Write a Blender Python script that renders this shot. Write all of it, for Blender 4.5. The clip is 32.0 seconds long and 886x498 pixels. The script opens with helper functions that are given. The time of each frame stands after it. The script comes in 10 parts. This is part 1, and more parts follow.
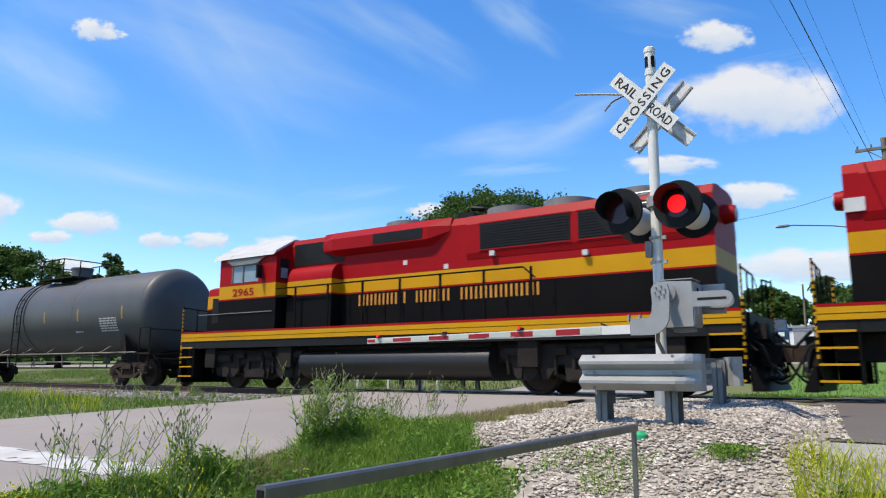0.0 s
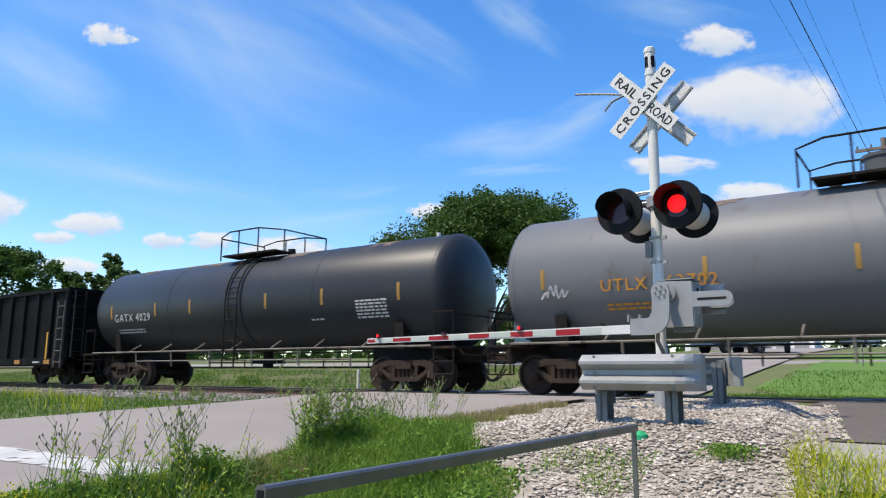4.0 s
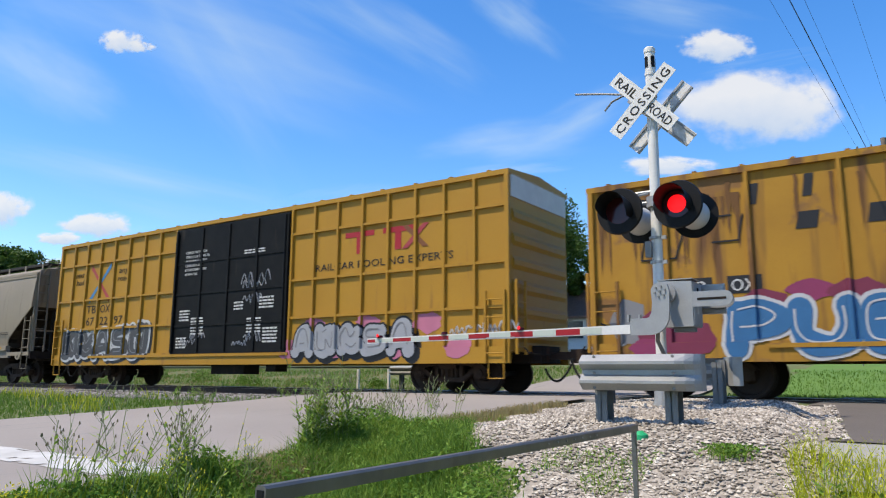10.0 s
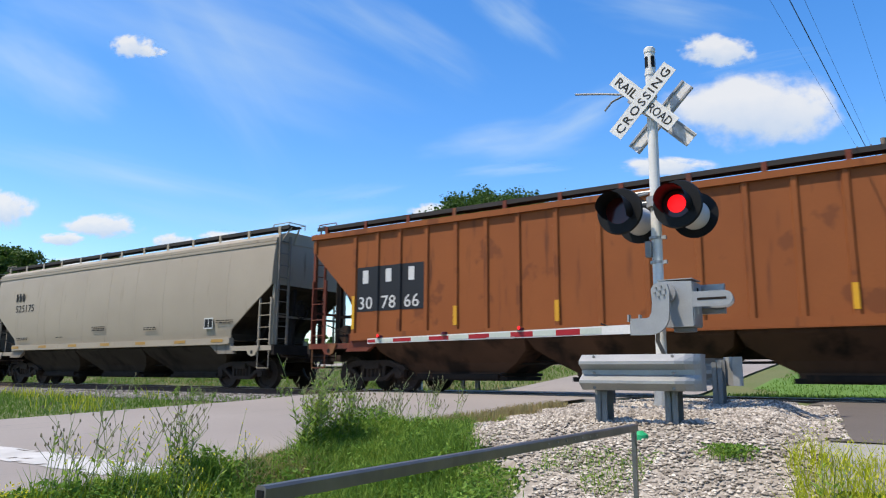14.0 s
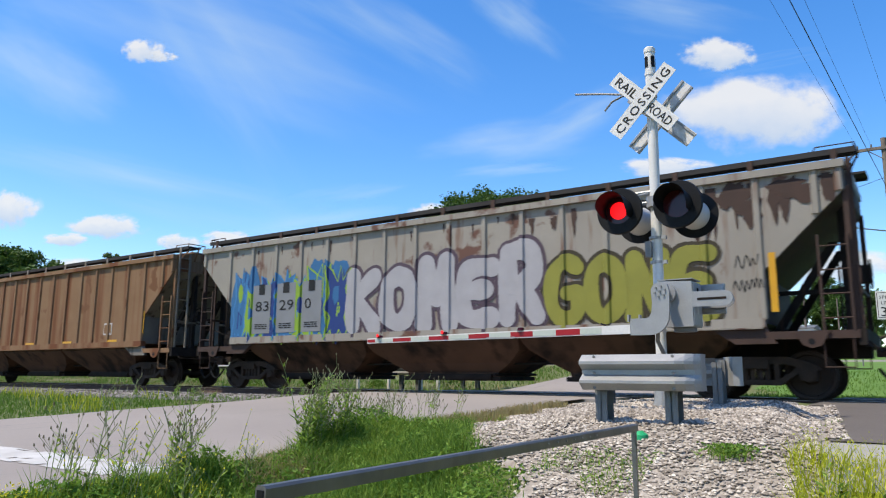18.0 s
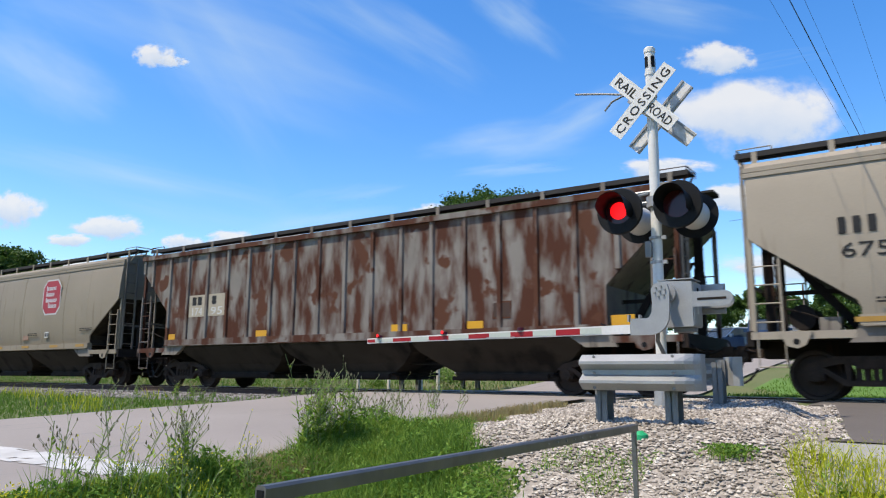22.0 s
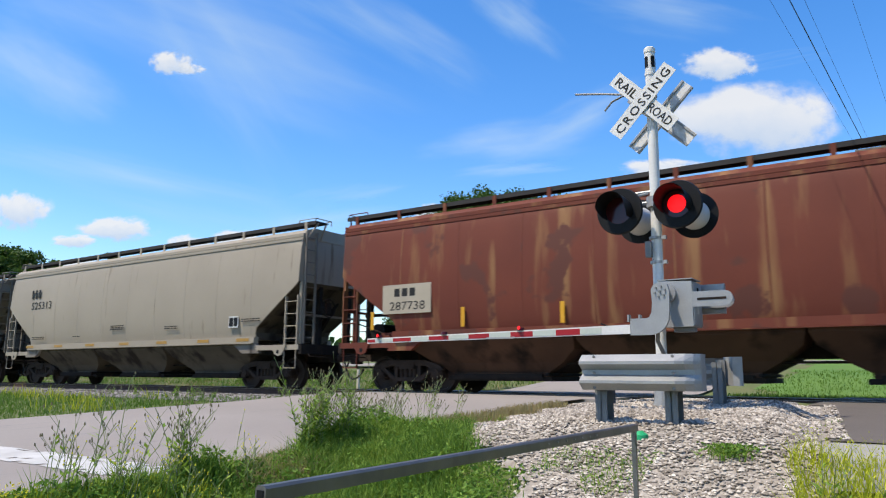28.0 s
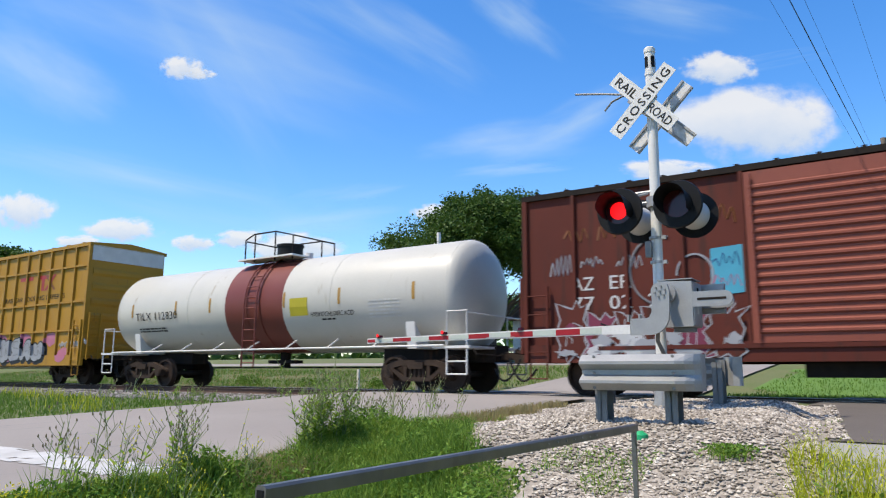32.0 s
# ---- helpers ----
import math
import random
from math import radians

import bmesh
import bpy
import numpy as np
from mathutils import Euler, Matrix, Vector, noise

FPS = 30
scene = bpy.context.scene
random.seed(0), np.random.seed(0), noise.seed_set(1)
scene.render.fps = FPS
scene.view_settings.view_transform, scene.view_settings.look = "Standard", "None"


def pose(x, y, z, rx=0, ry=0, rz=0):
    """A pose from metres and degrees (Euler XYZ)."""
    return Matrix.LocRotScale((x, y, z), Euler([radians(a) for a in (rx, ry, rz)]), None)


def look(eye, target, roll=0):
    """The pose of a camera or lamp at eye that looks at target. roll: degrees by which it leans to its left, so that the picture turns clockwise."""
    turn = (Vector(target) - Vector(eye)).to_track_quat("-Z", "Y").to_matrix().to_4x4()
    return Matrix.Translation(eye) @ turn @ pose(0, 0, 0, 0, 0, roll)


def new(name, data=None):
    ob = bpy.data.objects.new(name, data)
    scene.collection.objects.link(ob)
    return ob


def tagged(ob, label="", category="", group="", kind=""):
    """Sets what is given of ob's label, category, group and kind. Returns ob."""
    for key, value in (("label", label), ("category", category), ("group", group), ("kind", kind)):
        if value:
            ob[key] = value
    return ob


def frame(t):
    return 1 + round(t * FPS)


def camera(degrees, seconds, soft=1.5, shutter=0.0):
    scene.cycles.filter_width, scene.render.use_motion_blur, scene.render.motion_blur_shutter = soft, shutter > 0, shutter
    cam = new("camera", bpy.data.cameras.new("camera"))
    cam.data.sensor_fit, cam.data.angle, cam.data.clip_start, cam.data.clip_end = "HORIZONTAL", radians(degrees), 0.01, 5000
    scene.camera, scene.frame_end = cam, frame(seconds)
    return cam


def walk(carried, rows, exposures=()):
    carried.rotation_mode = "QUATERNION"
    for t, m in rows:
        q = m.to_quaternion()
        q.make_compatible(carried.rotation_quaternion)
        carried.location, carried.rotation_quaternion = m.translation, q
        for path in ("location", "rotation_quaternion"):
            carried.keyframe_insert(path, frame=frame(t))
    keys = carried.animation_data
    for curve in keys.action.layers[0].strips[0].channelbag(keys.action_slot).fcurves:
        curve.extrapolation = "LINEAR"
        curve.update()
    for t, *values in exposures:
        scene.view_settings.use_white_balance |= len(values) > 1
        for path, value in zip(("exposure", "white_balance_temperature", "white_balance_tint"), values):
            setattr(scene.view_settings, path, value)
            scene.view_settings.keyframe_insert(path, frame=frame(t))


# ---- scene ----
YAW, PITCH, ROLL = 34.470, 9.857, 0.299
EYE = (0.0, -15.9, 0.436)
cam = camera(62.94, 32.0, soft=1.15, shutter=0.12)
heading = Matrix.Translation(EYE) @ Euler((radians(90 + PITCH), 0, radians(YAW))).to_matrix().to_4x4() @ pose(0, 0, 0, 0, 0, ROLL)
walk(cam, [(0.0, heading), (32.0, heading)], exposures=[(0.0, 0.68), (32.0, 0.68)])

# ---- daylight ----
SUN_AZ, SUN_EL = 236.0, 61.0          # degrees: direction towards the sun, counted from +x
world = bpy.data.worlds.new("sky")
scene.world = world
world.use_nodes = True
wn, wl = world.node_tree.nodes, world.node_tree.links
sky = wn.new("ShaderNodeTexSky")
sky.sky_type, sky.sun_disc = "NISHITA", False
sky.sun_elevation, sky.sun_rotation = radians(SUN_EL), radians(90 - SUN_AZ)
sky.air_density, sky.dust_density, sky.ozone_density = 1.0, 0.6, 2.2
deep = wn.new("ShaderNodeHueSaturation")
deep.inputs["Saturation"].default_value = 1.36
deep.inputs["Hue"].default_value = 0.506
wl.new(sky.outputs[0], deep.inputs["Color"])
wl.new(deep.outputs[0], wn["Background"].inputs[0])
wn["Background"].inputs[1].default_value = 0.152
CLOUD_GLOW = 0.55

sun = new("sun", bpy.data.lights.new("sun", "SUN"))
sun.data.energy, sun.data.angle, sun.data.color = 3.8, radians(0.55), (1.0, 0.90, 0.75)
ce = math.cos(radians(SUN_EL))
sun.matrix_world = look((0, 0, 0), (-ce * math.cos(radians(SUN_AZ)), -ce * math.sin(radians(SUN_AZ)), -math.sin(radians(SUN_EL))))


# ---- materials ----
def mat(name, c1, c2=None, rough=0.6, metal=0.0, scale=3.0, fine=40.0, bump=0.15, streak=None, amount=0.0, alpha_leaf=False, spread=0.5, stretch=(1.0, 1.0, 0.12), patch=None, patch_amount=0.0, spec=0.35, sscale=4.0):
    """Two scales of variation between c1 and c2, fine bump, and optionally run-down streaks and patches of wear."""
    m = bpy.data.materials.new(name)
    m.use_nodes = True
    n, l = m.node_tree.nodes, m.node_tree.links
    b = n["Principled BSDF"]
    b.inputs["Roughness"].default_value, b.inputs["Metallic"].default_value = rough, metal
    b.inputs["Specular IOR Level"].default_value = spec
    c2 = c2 or tuple(v * 0.72 for v in c1)
    tc, info = n.new("ShaderNodeTexCoord"), n.new("ShaderNodeObjectInfo")
    add = n.new("ShaderNodeVectorMath")
    mul = n.new("ShaderNodeMath")
    mul.operation, mul.inputs[1].default_value = "MULTIPLY", 37.0
    l.new(info.outputs["Random"], mul.inputs[0])
    l.new(tc.outputs["Object"], add.inputs[0])
    l.new(mul.outputs[0], add.inputs[1])

    def noise_of(sc, detail, vec):
        t = n.new("ShaderNodeTexNoise")
        t.inputs["Scale"].default_value, t.inputs["Detail"].default_value = sc, detail
        l.new(vec, t.inputs["Vector"])
        return t.outputs["Fac"]

    def ramp(fac, lo, hi):
        r = n.new("ShaderNodeMapRange")
        r.inputs["From Min"].default_value, r.inputs["From Max"].default_value = lo, hi
        l.new(fac, r.inputs["Value"])
        return r.outputs["Result"]

    def mix(fac, a, c):
        x = n.new("ShaderNodeMix")
        x.data_type = "RGBA"
        l.new(fac, x.inputs["Factor"])
        for s, v in (("A", a), ("B", c)):
            k = [i for i in x.inputs if i.name == s and i.type == "RGBA"][0]
            if isinstance(v, tuple):
                k.default_value = v if len(v) == 4 else (*v, 1.0)
            else:
                l.new(v, k)
        return [o for o in x.outputs if o.type == "RGBA"][0]

    big = ramp(noise_of(scale, 5.0, add.outputs[0]), 0.5 - spread * 0.5, 0.5 + spread * 0.5)
    small = noise_of(fine, 4.0, add.outputs[0])
    col = mix(big, c1, c2)
    dark = tuple(v * 0.8 for v in c1[:3]) + (1.0,)
    col = mix(ramp(small, 0.45, 0.95), col, dark)
    if streak:
        mp = n.new("ShaderNodeMapping")
        mp.inputs["Scale"].default_value = stretch
        l.new(add.outputs[0], mp.inputs["Vector"])
        s1 = noise_of(sscale, 6.0, mp.outputs[0])
        col = mix(ramp(s1, 0.68 - amount * 0.5, 0.80 - amount * 0.42), col, streak)
    if patch:
        s2 = noise_of(1.1, 8.0, add.outputs[0])
        col = mix(ramp(s2, 0.70 - patch_amount * 0.4, 0.74 - patch_amount * 0.4), col, patch)
    l.new(col, b.inputs["Base Color"])
    if bump:
        bp = n.new("ShaderNodeBump")
        bp.inputs["Strength"].default_value, bp.inputs["Distance"].default_value = bump, 0.01
        l.new(small, bp.inputs["Height"])
        l.new(bp.outputs[0], b.inputs["Normal"])
    return m


def glow(name, color, strength, base=(0.2, 0.0, 0.0, 1)):
    m = bpy.data.materials.new(name)
    m.use_nodes = True
    b = m.node_tree.nodes["Principled BSDF"]
    b.inputs["Base Color"].default_value = base
    b.inputs["Emission Color"].default_value, b.inputs["Emission Strength"].default_value = color, strength
    return m


DARK = mat("dark_underframe", (0.013, 0.011, 0.010), (0.026, 0.020, 0.016), 0.85, streak=(0.06, 0.03, 0.018), amount=0.12, spec=0.12)
TRUCKM = mat("truck_cast_steel", (0.024, 0.018, 0.014), (0.052, 0.034, 0.024), 0.85, scale=5, spec=0.15)
WHEELM = mat("wheel_steel", (0.024, 0.018, 0.015), (0.045, 0.028, 0.02), 0.7, 0.2, spec=0.2)
TREADM = mat("worn_tread", (0.35, 0.33, 0.31), (0.25, 0.2, 0.17), 0.35, 0.9)
# truck steel for the locomotives, darkened to carry the deep shade below the deck
LOCOT = mat("grimy_shaded_truck_steel", (0.014, 0.012, 0.0105), (0.03, 0.024, 0.02), 0.85, scale=5, spec=0.15)
STEEL = mat("galvanised_steel", (0.33, 0.325, 0.31), (0.26, 0.258, 0.25), 0.42, 0.30, scale=6, fine=60, bump=0.08, streak=(0.27, 0.27, 0.26), amount=0.1)
STEELD = mat("dull_galvanised", (0.19, 0.19, 0.182), (0.14, 0.14, 0.136), 0.55, 0.25, scale=5)
WHITE = mat("white_paint", (0.62, 0.605, 0.565), (0.535, 0.52, 0.485), 0.5, bump=0.05)
BLACK = mat("black_paint", (0.009, 0.009, 0.009), (0.014, 0.014, 0.014), 0.5, spec=0.12)
REDM = mat("reflective_red", (0.30, 0.008, 0.012), (0.24, 0.007, 0.01), 0.4)
SILV = mat("reflective_white", (0.44, 0.47, 0.40), (0.37, 0.40, 0.34), 0.4)
YELLOWT = mat("yellow_reflector", (0.55, 0.29, 0.01), (0.46, 0.23, 0.01), 0.45)
LETTERW = mat("white_lettering", (0.52, 0.515, 0.49), (0.42, 0.415, 0.40), 0.6)
LETTERK = mat("black_lettering", (0.016, 0.016, 0.016), (0.028, 0.027, 0.026), 0.6, spec=0.15)
LETTERG = mat("gold_lettering", (0.55, 0.24, 0.02), (0.46, 0.19, 0.02), 0.5)


# ---- mesh helpers ----
class Shape:
    """Collects vertices and faces of one part."""

    def __init__(self):
        self.v, self.f, self.smooth = [], [], False

    def box(self, x0, x1, y0, y1, z0, z1):
        k = len(self.v)
        self.v += [(x, y, z) for z in (z0, z1) for y in (y0, y1) for x in (x0, x1)]
        self.f += [[k + i for i in q] for q in ((0, 2, 3, 1), (4, 5, 7, 6), (0, 1, 5, 4), (2, 6, 7, 3), (0, 4, 6, 2), (1, 3, 7, 5))]
        return self

    def prism(self, pts, axis, a, b):
        """Closed outline swept along an axis; pts are the two other coordinates in axis order."""
        k, n = len(self.v), len(pts)
        for s in (a, b):
            for u, w in pts:
                self.v.append({"x": (s, u, w), "y": (u, s, w), "z": (u, w, s)}[axis])
        self.f += [[k + i for i in range(n)][::-1], [k + n + i for i in range(n)]]
        self.f += [[k + i, k + (i + 1) % n, k + n + (i + 1) % n, k + n + i] for i in range(n)]
        return self

    def loft(self, rings, cap=True):
        k, n = len(self.v), len(rings[0])
        for r in rings:
            self.v += [tuple(p) for p in r]
        for j in range(len(rings) - 1):
            for i in range(n):
                self.f.append([k + j * n + i, k + j * n + (i + 1) % n, k + (j + 1) * n + (i + 1) % n, k + (j + 1) * n + i])
        if cap:
            self.f += [[k + i for i in range(n)][::-1], [k + (len(rings) - 1) * n + i for i in range(n)]]
        return self

    def rod(self, p, q, r, n=8, r2=None, cap=True):
        p, q = Vector(p), Vector(q)
        d = (q - p).normalized()
        a = d.orthogonal().normalized()
        b = d.cross(a)
        r2 = r if r2 is None else r2
        return self.loft([[o + (a * math.cos(2 * math.pi * i / n) + b * math.sin(2 * math.pi * i / n)) * s for i in range(n)] for o, s in ((p, r), (q, r2))], cap)

    def path(self, pts, r, n=6):
        """One bent tube through the points."""
        pts = [Vector(p) for p in pts]
        if len(pts) == 2:
            return self.rod(pts[0], pts[1], r, n)
        rings, a = [], None
        for i, p in enumerate(pts):
            d = ((pts[min(i + 1, len(pts) - 1)] - p).normalized() + (p - pts[max(i - 1, 0)]).normalized()).normalized()
            a = d.orthogonal().normalized() if a is None else (a - d * a.dot(d)).normalized()
            b = d.cross(a)
            rings.append([p + (a * math.cos(2 * math.pi * k / n) + b * math.sin(2 * math.pi * k / n)) * r for k in range(n)])
        return self.loft(rings)

    def quad(self, *pts):
        k = len(self.v)
        self.v += [tuple(p) for p in pts]
        self.f.append(list(range(k, k + len(pts))))
        return self


def mesh_of(name, s, material, smooth=False):
    me = bpy.data.meshes.new(name)
    me.from_pydata(s.v, [], s.f)
    if smooth:
        me.shade_smooth()
        me.set_sharp_from_angle(angle=radians(38))
    if material:
        me.materials.append(material)
    me.update()
    return me


def part(name, s, material, parent, label="", smooth=False):
    ob = new(name, mesh_of(name, s, material, smooth) if isinstance(s, Shape) else s)
    if parent:
        ob.parent = parent
    return tagged(ob, label) if label else ob


def thing(name, label, category, m=None, group="", kind=""):
    ob = new(name)
    if m is not None:
        ob.matrix_basis = m
    return tagged(ob, label, category, group, kind)


def solid(name, s, material, label, category, group="", kind="", smooth=False):
    return tagged(part(name, s, material, None, "", smooth), label, category, group, kind)


def words(body, height, material, bold=0.0, shear=0.0, spacing=1.0, tall=1.0):
    """A mesh of text in the x-z plane facing -y, its lower left corner at the origin, capitals of that height."""
    c = bpy.data.curves.new("lettering", "FONT")
    c.body, c.size, c.extrude, c.offset, c.shear, c.space_character = body, height * 1.37, 0.002, bold, shear, spacing
    c.resolution_u = 2
    ob = bpy.data.objects.new("lettering", c)
    me = bpy.data.meshes.new_from_object(ob)
    bpy.data.objects.remove(ob)
    me.transform(Matrix.Rotation(radians(90), 4, "X"))
    if tall != 1.0:
        me.transform(Matrix.Diagonal((1, 1, tall, 1)))
    me.materials.clear()
    me.materials.append(material)
    return me


def text_part(body, height, material, parent, x, y, z, name="lettering", width=None, label="", m=None, **kw):
    me = words(body, height, material, **kw)
    ob = part(name, me, material, parent, label)
    w = max(v.co.x for v in me.vertices)
    if width:
        me.transform(Matrix.Diagonal((width / w, 1, 1, 1)))
    ob.matrix_basis = m if m is not None else pose(x, y, z)
    return ob


def bars(count, width, height, gap, material, parent, x, y, z, name="letter_bar", rows=1, drop=0.0):
    """Lettering that is kept as plain bars, one for each letter."""
    for r in range(rows):
        for i in range(count):
            a = x + i * (width + gap)
            part(name, Shape().box(a, a + width, y - 0.004, y, z - r * drop, z - r * drop + height), material, parent)


# ---- ground, road and track ----
def smooth(a, b, v):
    k = max(0.0, min(1.0, (v - a) / (b - a)))
    return k * k * (3 - 2 * k)


ROAD_L, ROAD_R = -12.2, -5.8


def road_z(y):
    """Height of the road, which humps over the track."""
    if y < 0:
        return -0.02 - 0.13 * smooth(2.5, 6.5, -y) - 0.20 * smooth(5, 13, -y) - 0.9 * smooth(12, 60, -y)
    z = -0.02 - 0.10 * smooth(2.5, 6, y)
    for a, b, rise in ((5, 13, 0.72), (13, 26, 1.05), (26, 52, 1.2), (52, 120, 0.8)):
        z += rise * max(0.0, min(1.0, (y - a) / (b - a)))
    return z


def path_edge(y):
    return -1.80 + 0.1277 * (-1.55 - y)


def path_z(y):
    return -0.012 - 0.05 * smooth(2.6, 9.3, -y)


def land_z(x, y):
    z = road_z(y) - 0.05 + 0.035 * smooth(ROAD_R - 0.3, ROAD_R + 0.1, x) * (1 - smooth(3, 6, y))
    if y < 0:
        # shallow ditch by the handrail, gravel pad round the signal
        inx = smooth(-5.8 + 1.05 * smooth(8, 12.5, -y), -4.6 + 0.55 * smooth(9, 12.5, -y), x) * (1 - smooth(1.5, 6.0, x))
        z += smooth(-4.9, -3.0, x) * (1 - smooth(1.5, 6.0, x)) * (0.29 * smooth(4.5, 6.5, -y) * (1 - smooth(9.5, 10.9, -y)))
        z += inx * (-0.42 * smooth(9.7, 12.5, -y)) * (1 - smooth(20, 30, -y))
        z += -(0.34 * (1 - smooth(-12.7, -12.2, x)) + 0.06 * (1 - inx)) * (1 - smooth(2.6, 4.8, -y))
        # the ground meets the footpath
        edge = path_edge(y)
        by = smooth(edge - 0.55, edge - 0.02, x) * (1 - smooth(2.2, 3.2, x)) * (1 - smooth(9.3, 11.0, -y))
        z = z * (1 - by) + (path_z(y) - 0.045) * by
    else:
        z = -0.17 + (z + 0.17) * (1 - 0.15 * smooth(15, 28, -x) if x < -15 else 1.0)
    return z


def sheet(name, xs, ys, fz, material, label, category, hole=None):
    s = Shape()
    s.v = [(x, y, fz(x, y)) for y in ys for x in xs]
    w = len(xs)
    for j in range(len(ys) - 1):
        for i in range(w - 1):
            if hole and hole((xs[i] + xs[i + 1]) / 2, (ys[j] + ys[j + 1]) / 2):
                continue
            s.f.append([j * w + i, j * w + i + 1, (j + 1) * w + i + 1, (j + 1) * w + i])
    ob = solid(name, s, material, label, category, kind="structure", smooth=True)
    return ob


def steps_of(*runs):
    out = []
    for a, b, n in runs:
        out += [a + (b - a) * i / n for i in range(n)]
    return out + [runs[-1][1]]


GRASSG = mat("grassy_soil", (0.085, 0.115, 0.028), (0.13, 0.125, 0.05), 0.95, scale=0.5, fine=14, bump=0.6, patch=(0.14, 0.12, 0.06), patch_amount=0.1)
ASPHALT = mat("worn_asphalt", (0.262, 0.232, 0.205), (0.214, 0.189, 0.168), 0.9, scale=0.35, fine=70, bump=0.25, streak=(0.152, 0.1444, 0.1368), amount=0.12, stretch=(1.2, 0.08, 1.0))
ASPHALTD = mat("dark_asphalt", (0.118, 0.101, 0.085), (0.090, 0.077, 0.066), 0.9, scale=0.7, fine=70, bump=0.3)
CONCRETE = mat("pale_concrete", (0.288, 0.272, 0.24), (0.232, 0.22, 0.196), 0.9, scale=0.8, fine=60)
BALLAST = mat("ballast_stone", (0.25, 0.235, 0.22), (0.15, 0.14, 0.13), 0.9, scale=9, fine=30, bump=0.8)
GRAVEL = mat("limestone_gravel", (0.33, 0.29, 0.24), (0.20, 0.17, 0.138), 0.9, scale=14, fine=40, bump=0.5, spread=0.3)
ROADWHITE = mat("worn_road_marking", (0.496, 0.488, 0.464), (0.336, 0.32, 0.296), 0.85, scale=3, fine=50)
RAILSIDE = mat("rusty_rail", (0.085, 0.05, 0.036), (0.06, 0.036, 0.027), 0.8)
TIMBER = mat("sleeper_timber", (0.09, 0.07, 0.055), (0.06, 0.048, 0.04), 0.9)

XS = steps_of((-600, -120, 8), (-120, -50, 14), (-50, -18, 20), (-18, 8, 78), (8, 60, 16), (60, 600, 9))
YS = steps_of((-300, -40, 8), (-40, -18, 11), (-18, 10, 84), (10, 60, 25), (60, 200, 10), (200, 1500, 8))
sheet("ground", XS, YS, land_z, GRASSG, "green grassy ground beside the track", "ground")
RX = [ROAD_L + i * (ROAD_R - ROAD_L) / 8 for i in range(9)]
sheet("road", RX, steps_of((-120, -18, 16), (-18, -2.6, 30)), lambda x, y: road_z(y) + 0.012, ASPHALT, "worn pale asphalt road climbing to the crossing", "road")
for v in bpy.data.objects["road"].data.vertices:
    if v.co.x > ROAD_R - 0.01:
        v.co.x += 0.95 * smooth(8, 12.5, -v.co.y)
sheet("road_beyond", RX, steps_of((2.6, 30, 30), (30, 200, 20)), lambda x, y: road_z(y) + 0.012, ASPHALT, "worn pale asphalt road beyond the crossing", "road")
# ballast bed
LAWNG = mat("mown_lawn", (0.075, 0.15, 0.017), (0.10, 0.18, 0.026), 0.9, scale=0.35, fine=9, bump=0.8, spread=0.35, patch=(0.10, 0.13, 0.03), patch_amount=0.12)
sheet("lawn", [ROAD_R + 0.6 + i * 0.4 for i in range(45)], steps_of((3.4, 30, 60)), lambda x, y: land_z(x, y) + 0.012 - 0.05 * (1 - smooth(3.4, 4.4, y)), LAWNG, "bright mown lawn beyond the track", "lawn", lambda x, y: x < ROAD_R + 1.3 + 0.6 * noise.noise((x, y * 0.7, 0.0)))
bed = Shape()
bed.prism([(-3.7, -0.75), (-1.9, -0.17), (1.9, -0.17), (3.7, -0.75)], "x", -400, 400)
solid("ballast_bed", bed, BALLAST, "grey crushed stone ballast under the track", "ballast", kind="structure")
for y in (-0.7525, 0.7525):
    r = Shape().prism([(y - 0.07, -0.175), (y - 0.07, -0.155), (y - 0.012, -0.13), (y - 0.012, -0.04), (y - 0.036, -0.03), (y - 0.036, -0.004), (y + 0.036, -0.004), (y + 0.036, -0.03), (y + 0.012, -0.04), (y + 0.012, -0.13), (y + 0.07, -0.155), (y + 0.07, -0.175)], "x", -400, 400)
    rail = solid("rail", r, RAILSIDE, "steel running rail with rusty sides and shiny head", "rail", "running rails", "structure")
    part("rail_head", Shape().box(-400, 400, y - 0.03, y + 0.03, -0.004, 0.0), TREADM, rail)

# crossing surface between and beside the rails, on the road and on the footpath
for xa, xb, mt in ((ROAD_L - 0.3, ROAD_R + 0.3, ASPHALT), (-1.9, 1.7, ASPHALTD)):
    for ya, yb in ((-2.62, -0.84), (-0.64, 0.64), (0.84, 2.62)):
        solid("crossing_panel", Shape().box(xa, xb, ya, yb, -0.16, -0.012), mt, "asphalt crossing surface laid against the rails", "road surface", "crossing panels", "structure")
for i in range(150):
    x = -70 + i * 0.56
    if not (ROAD_L - 0.4 < x < ROAD_R + 0.4 or -2.0 < x < 1.8):
        o = part("sleeper", Shape().box(-0.11, 0.11, -1.28, 1.28, -0.30, -0.16), TIMBER, bpy.data.objects["ballast_bed"])
        o.matrix_basis = pose(x, 0, 0)

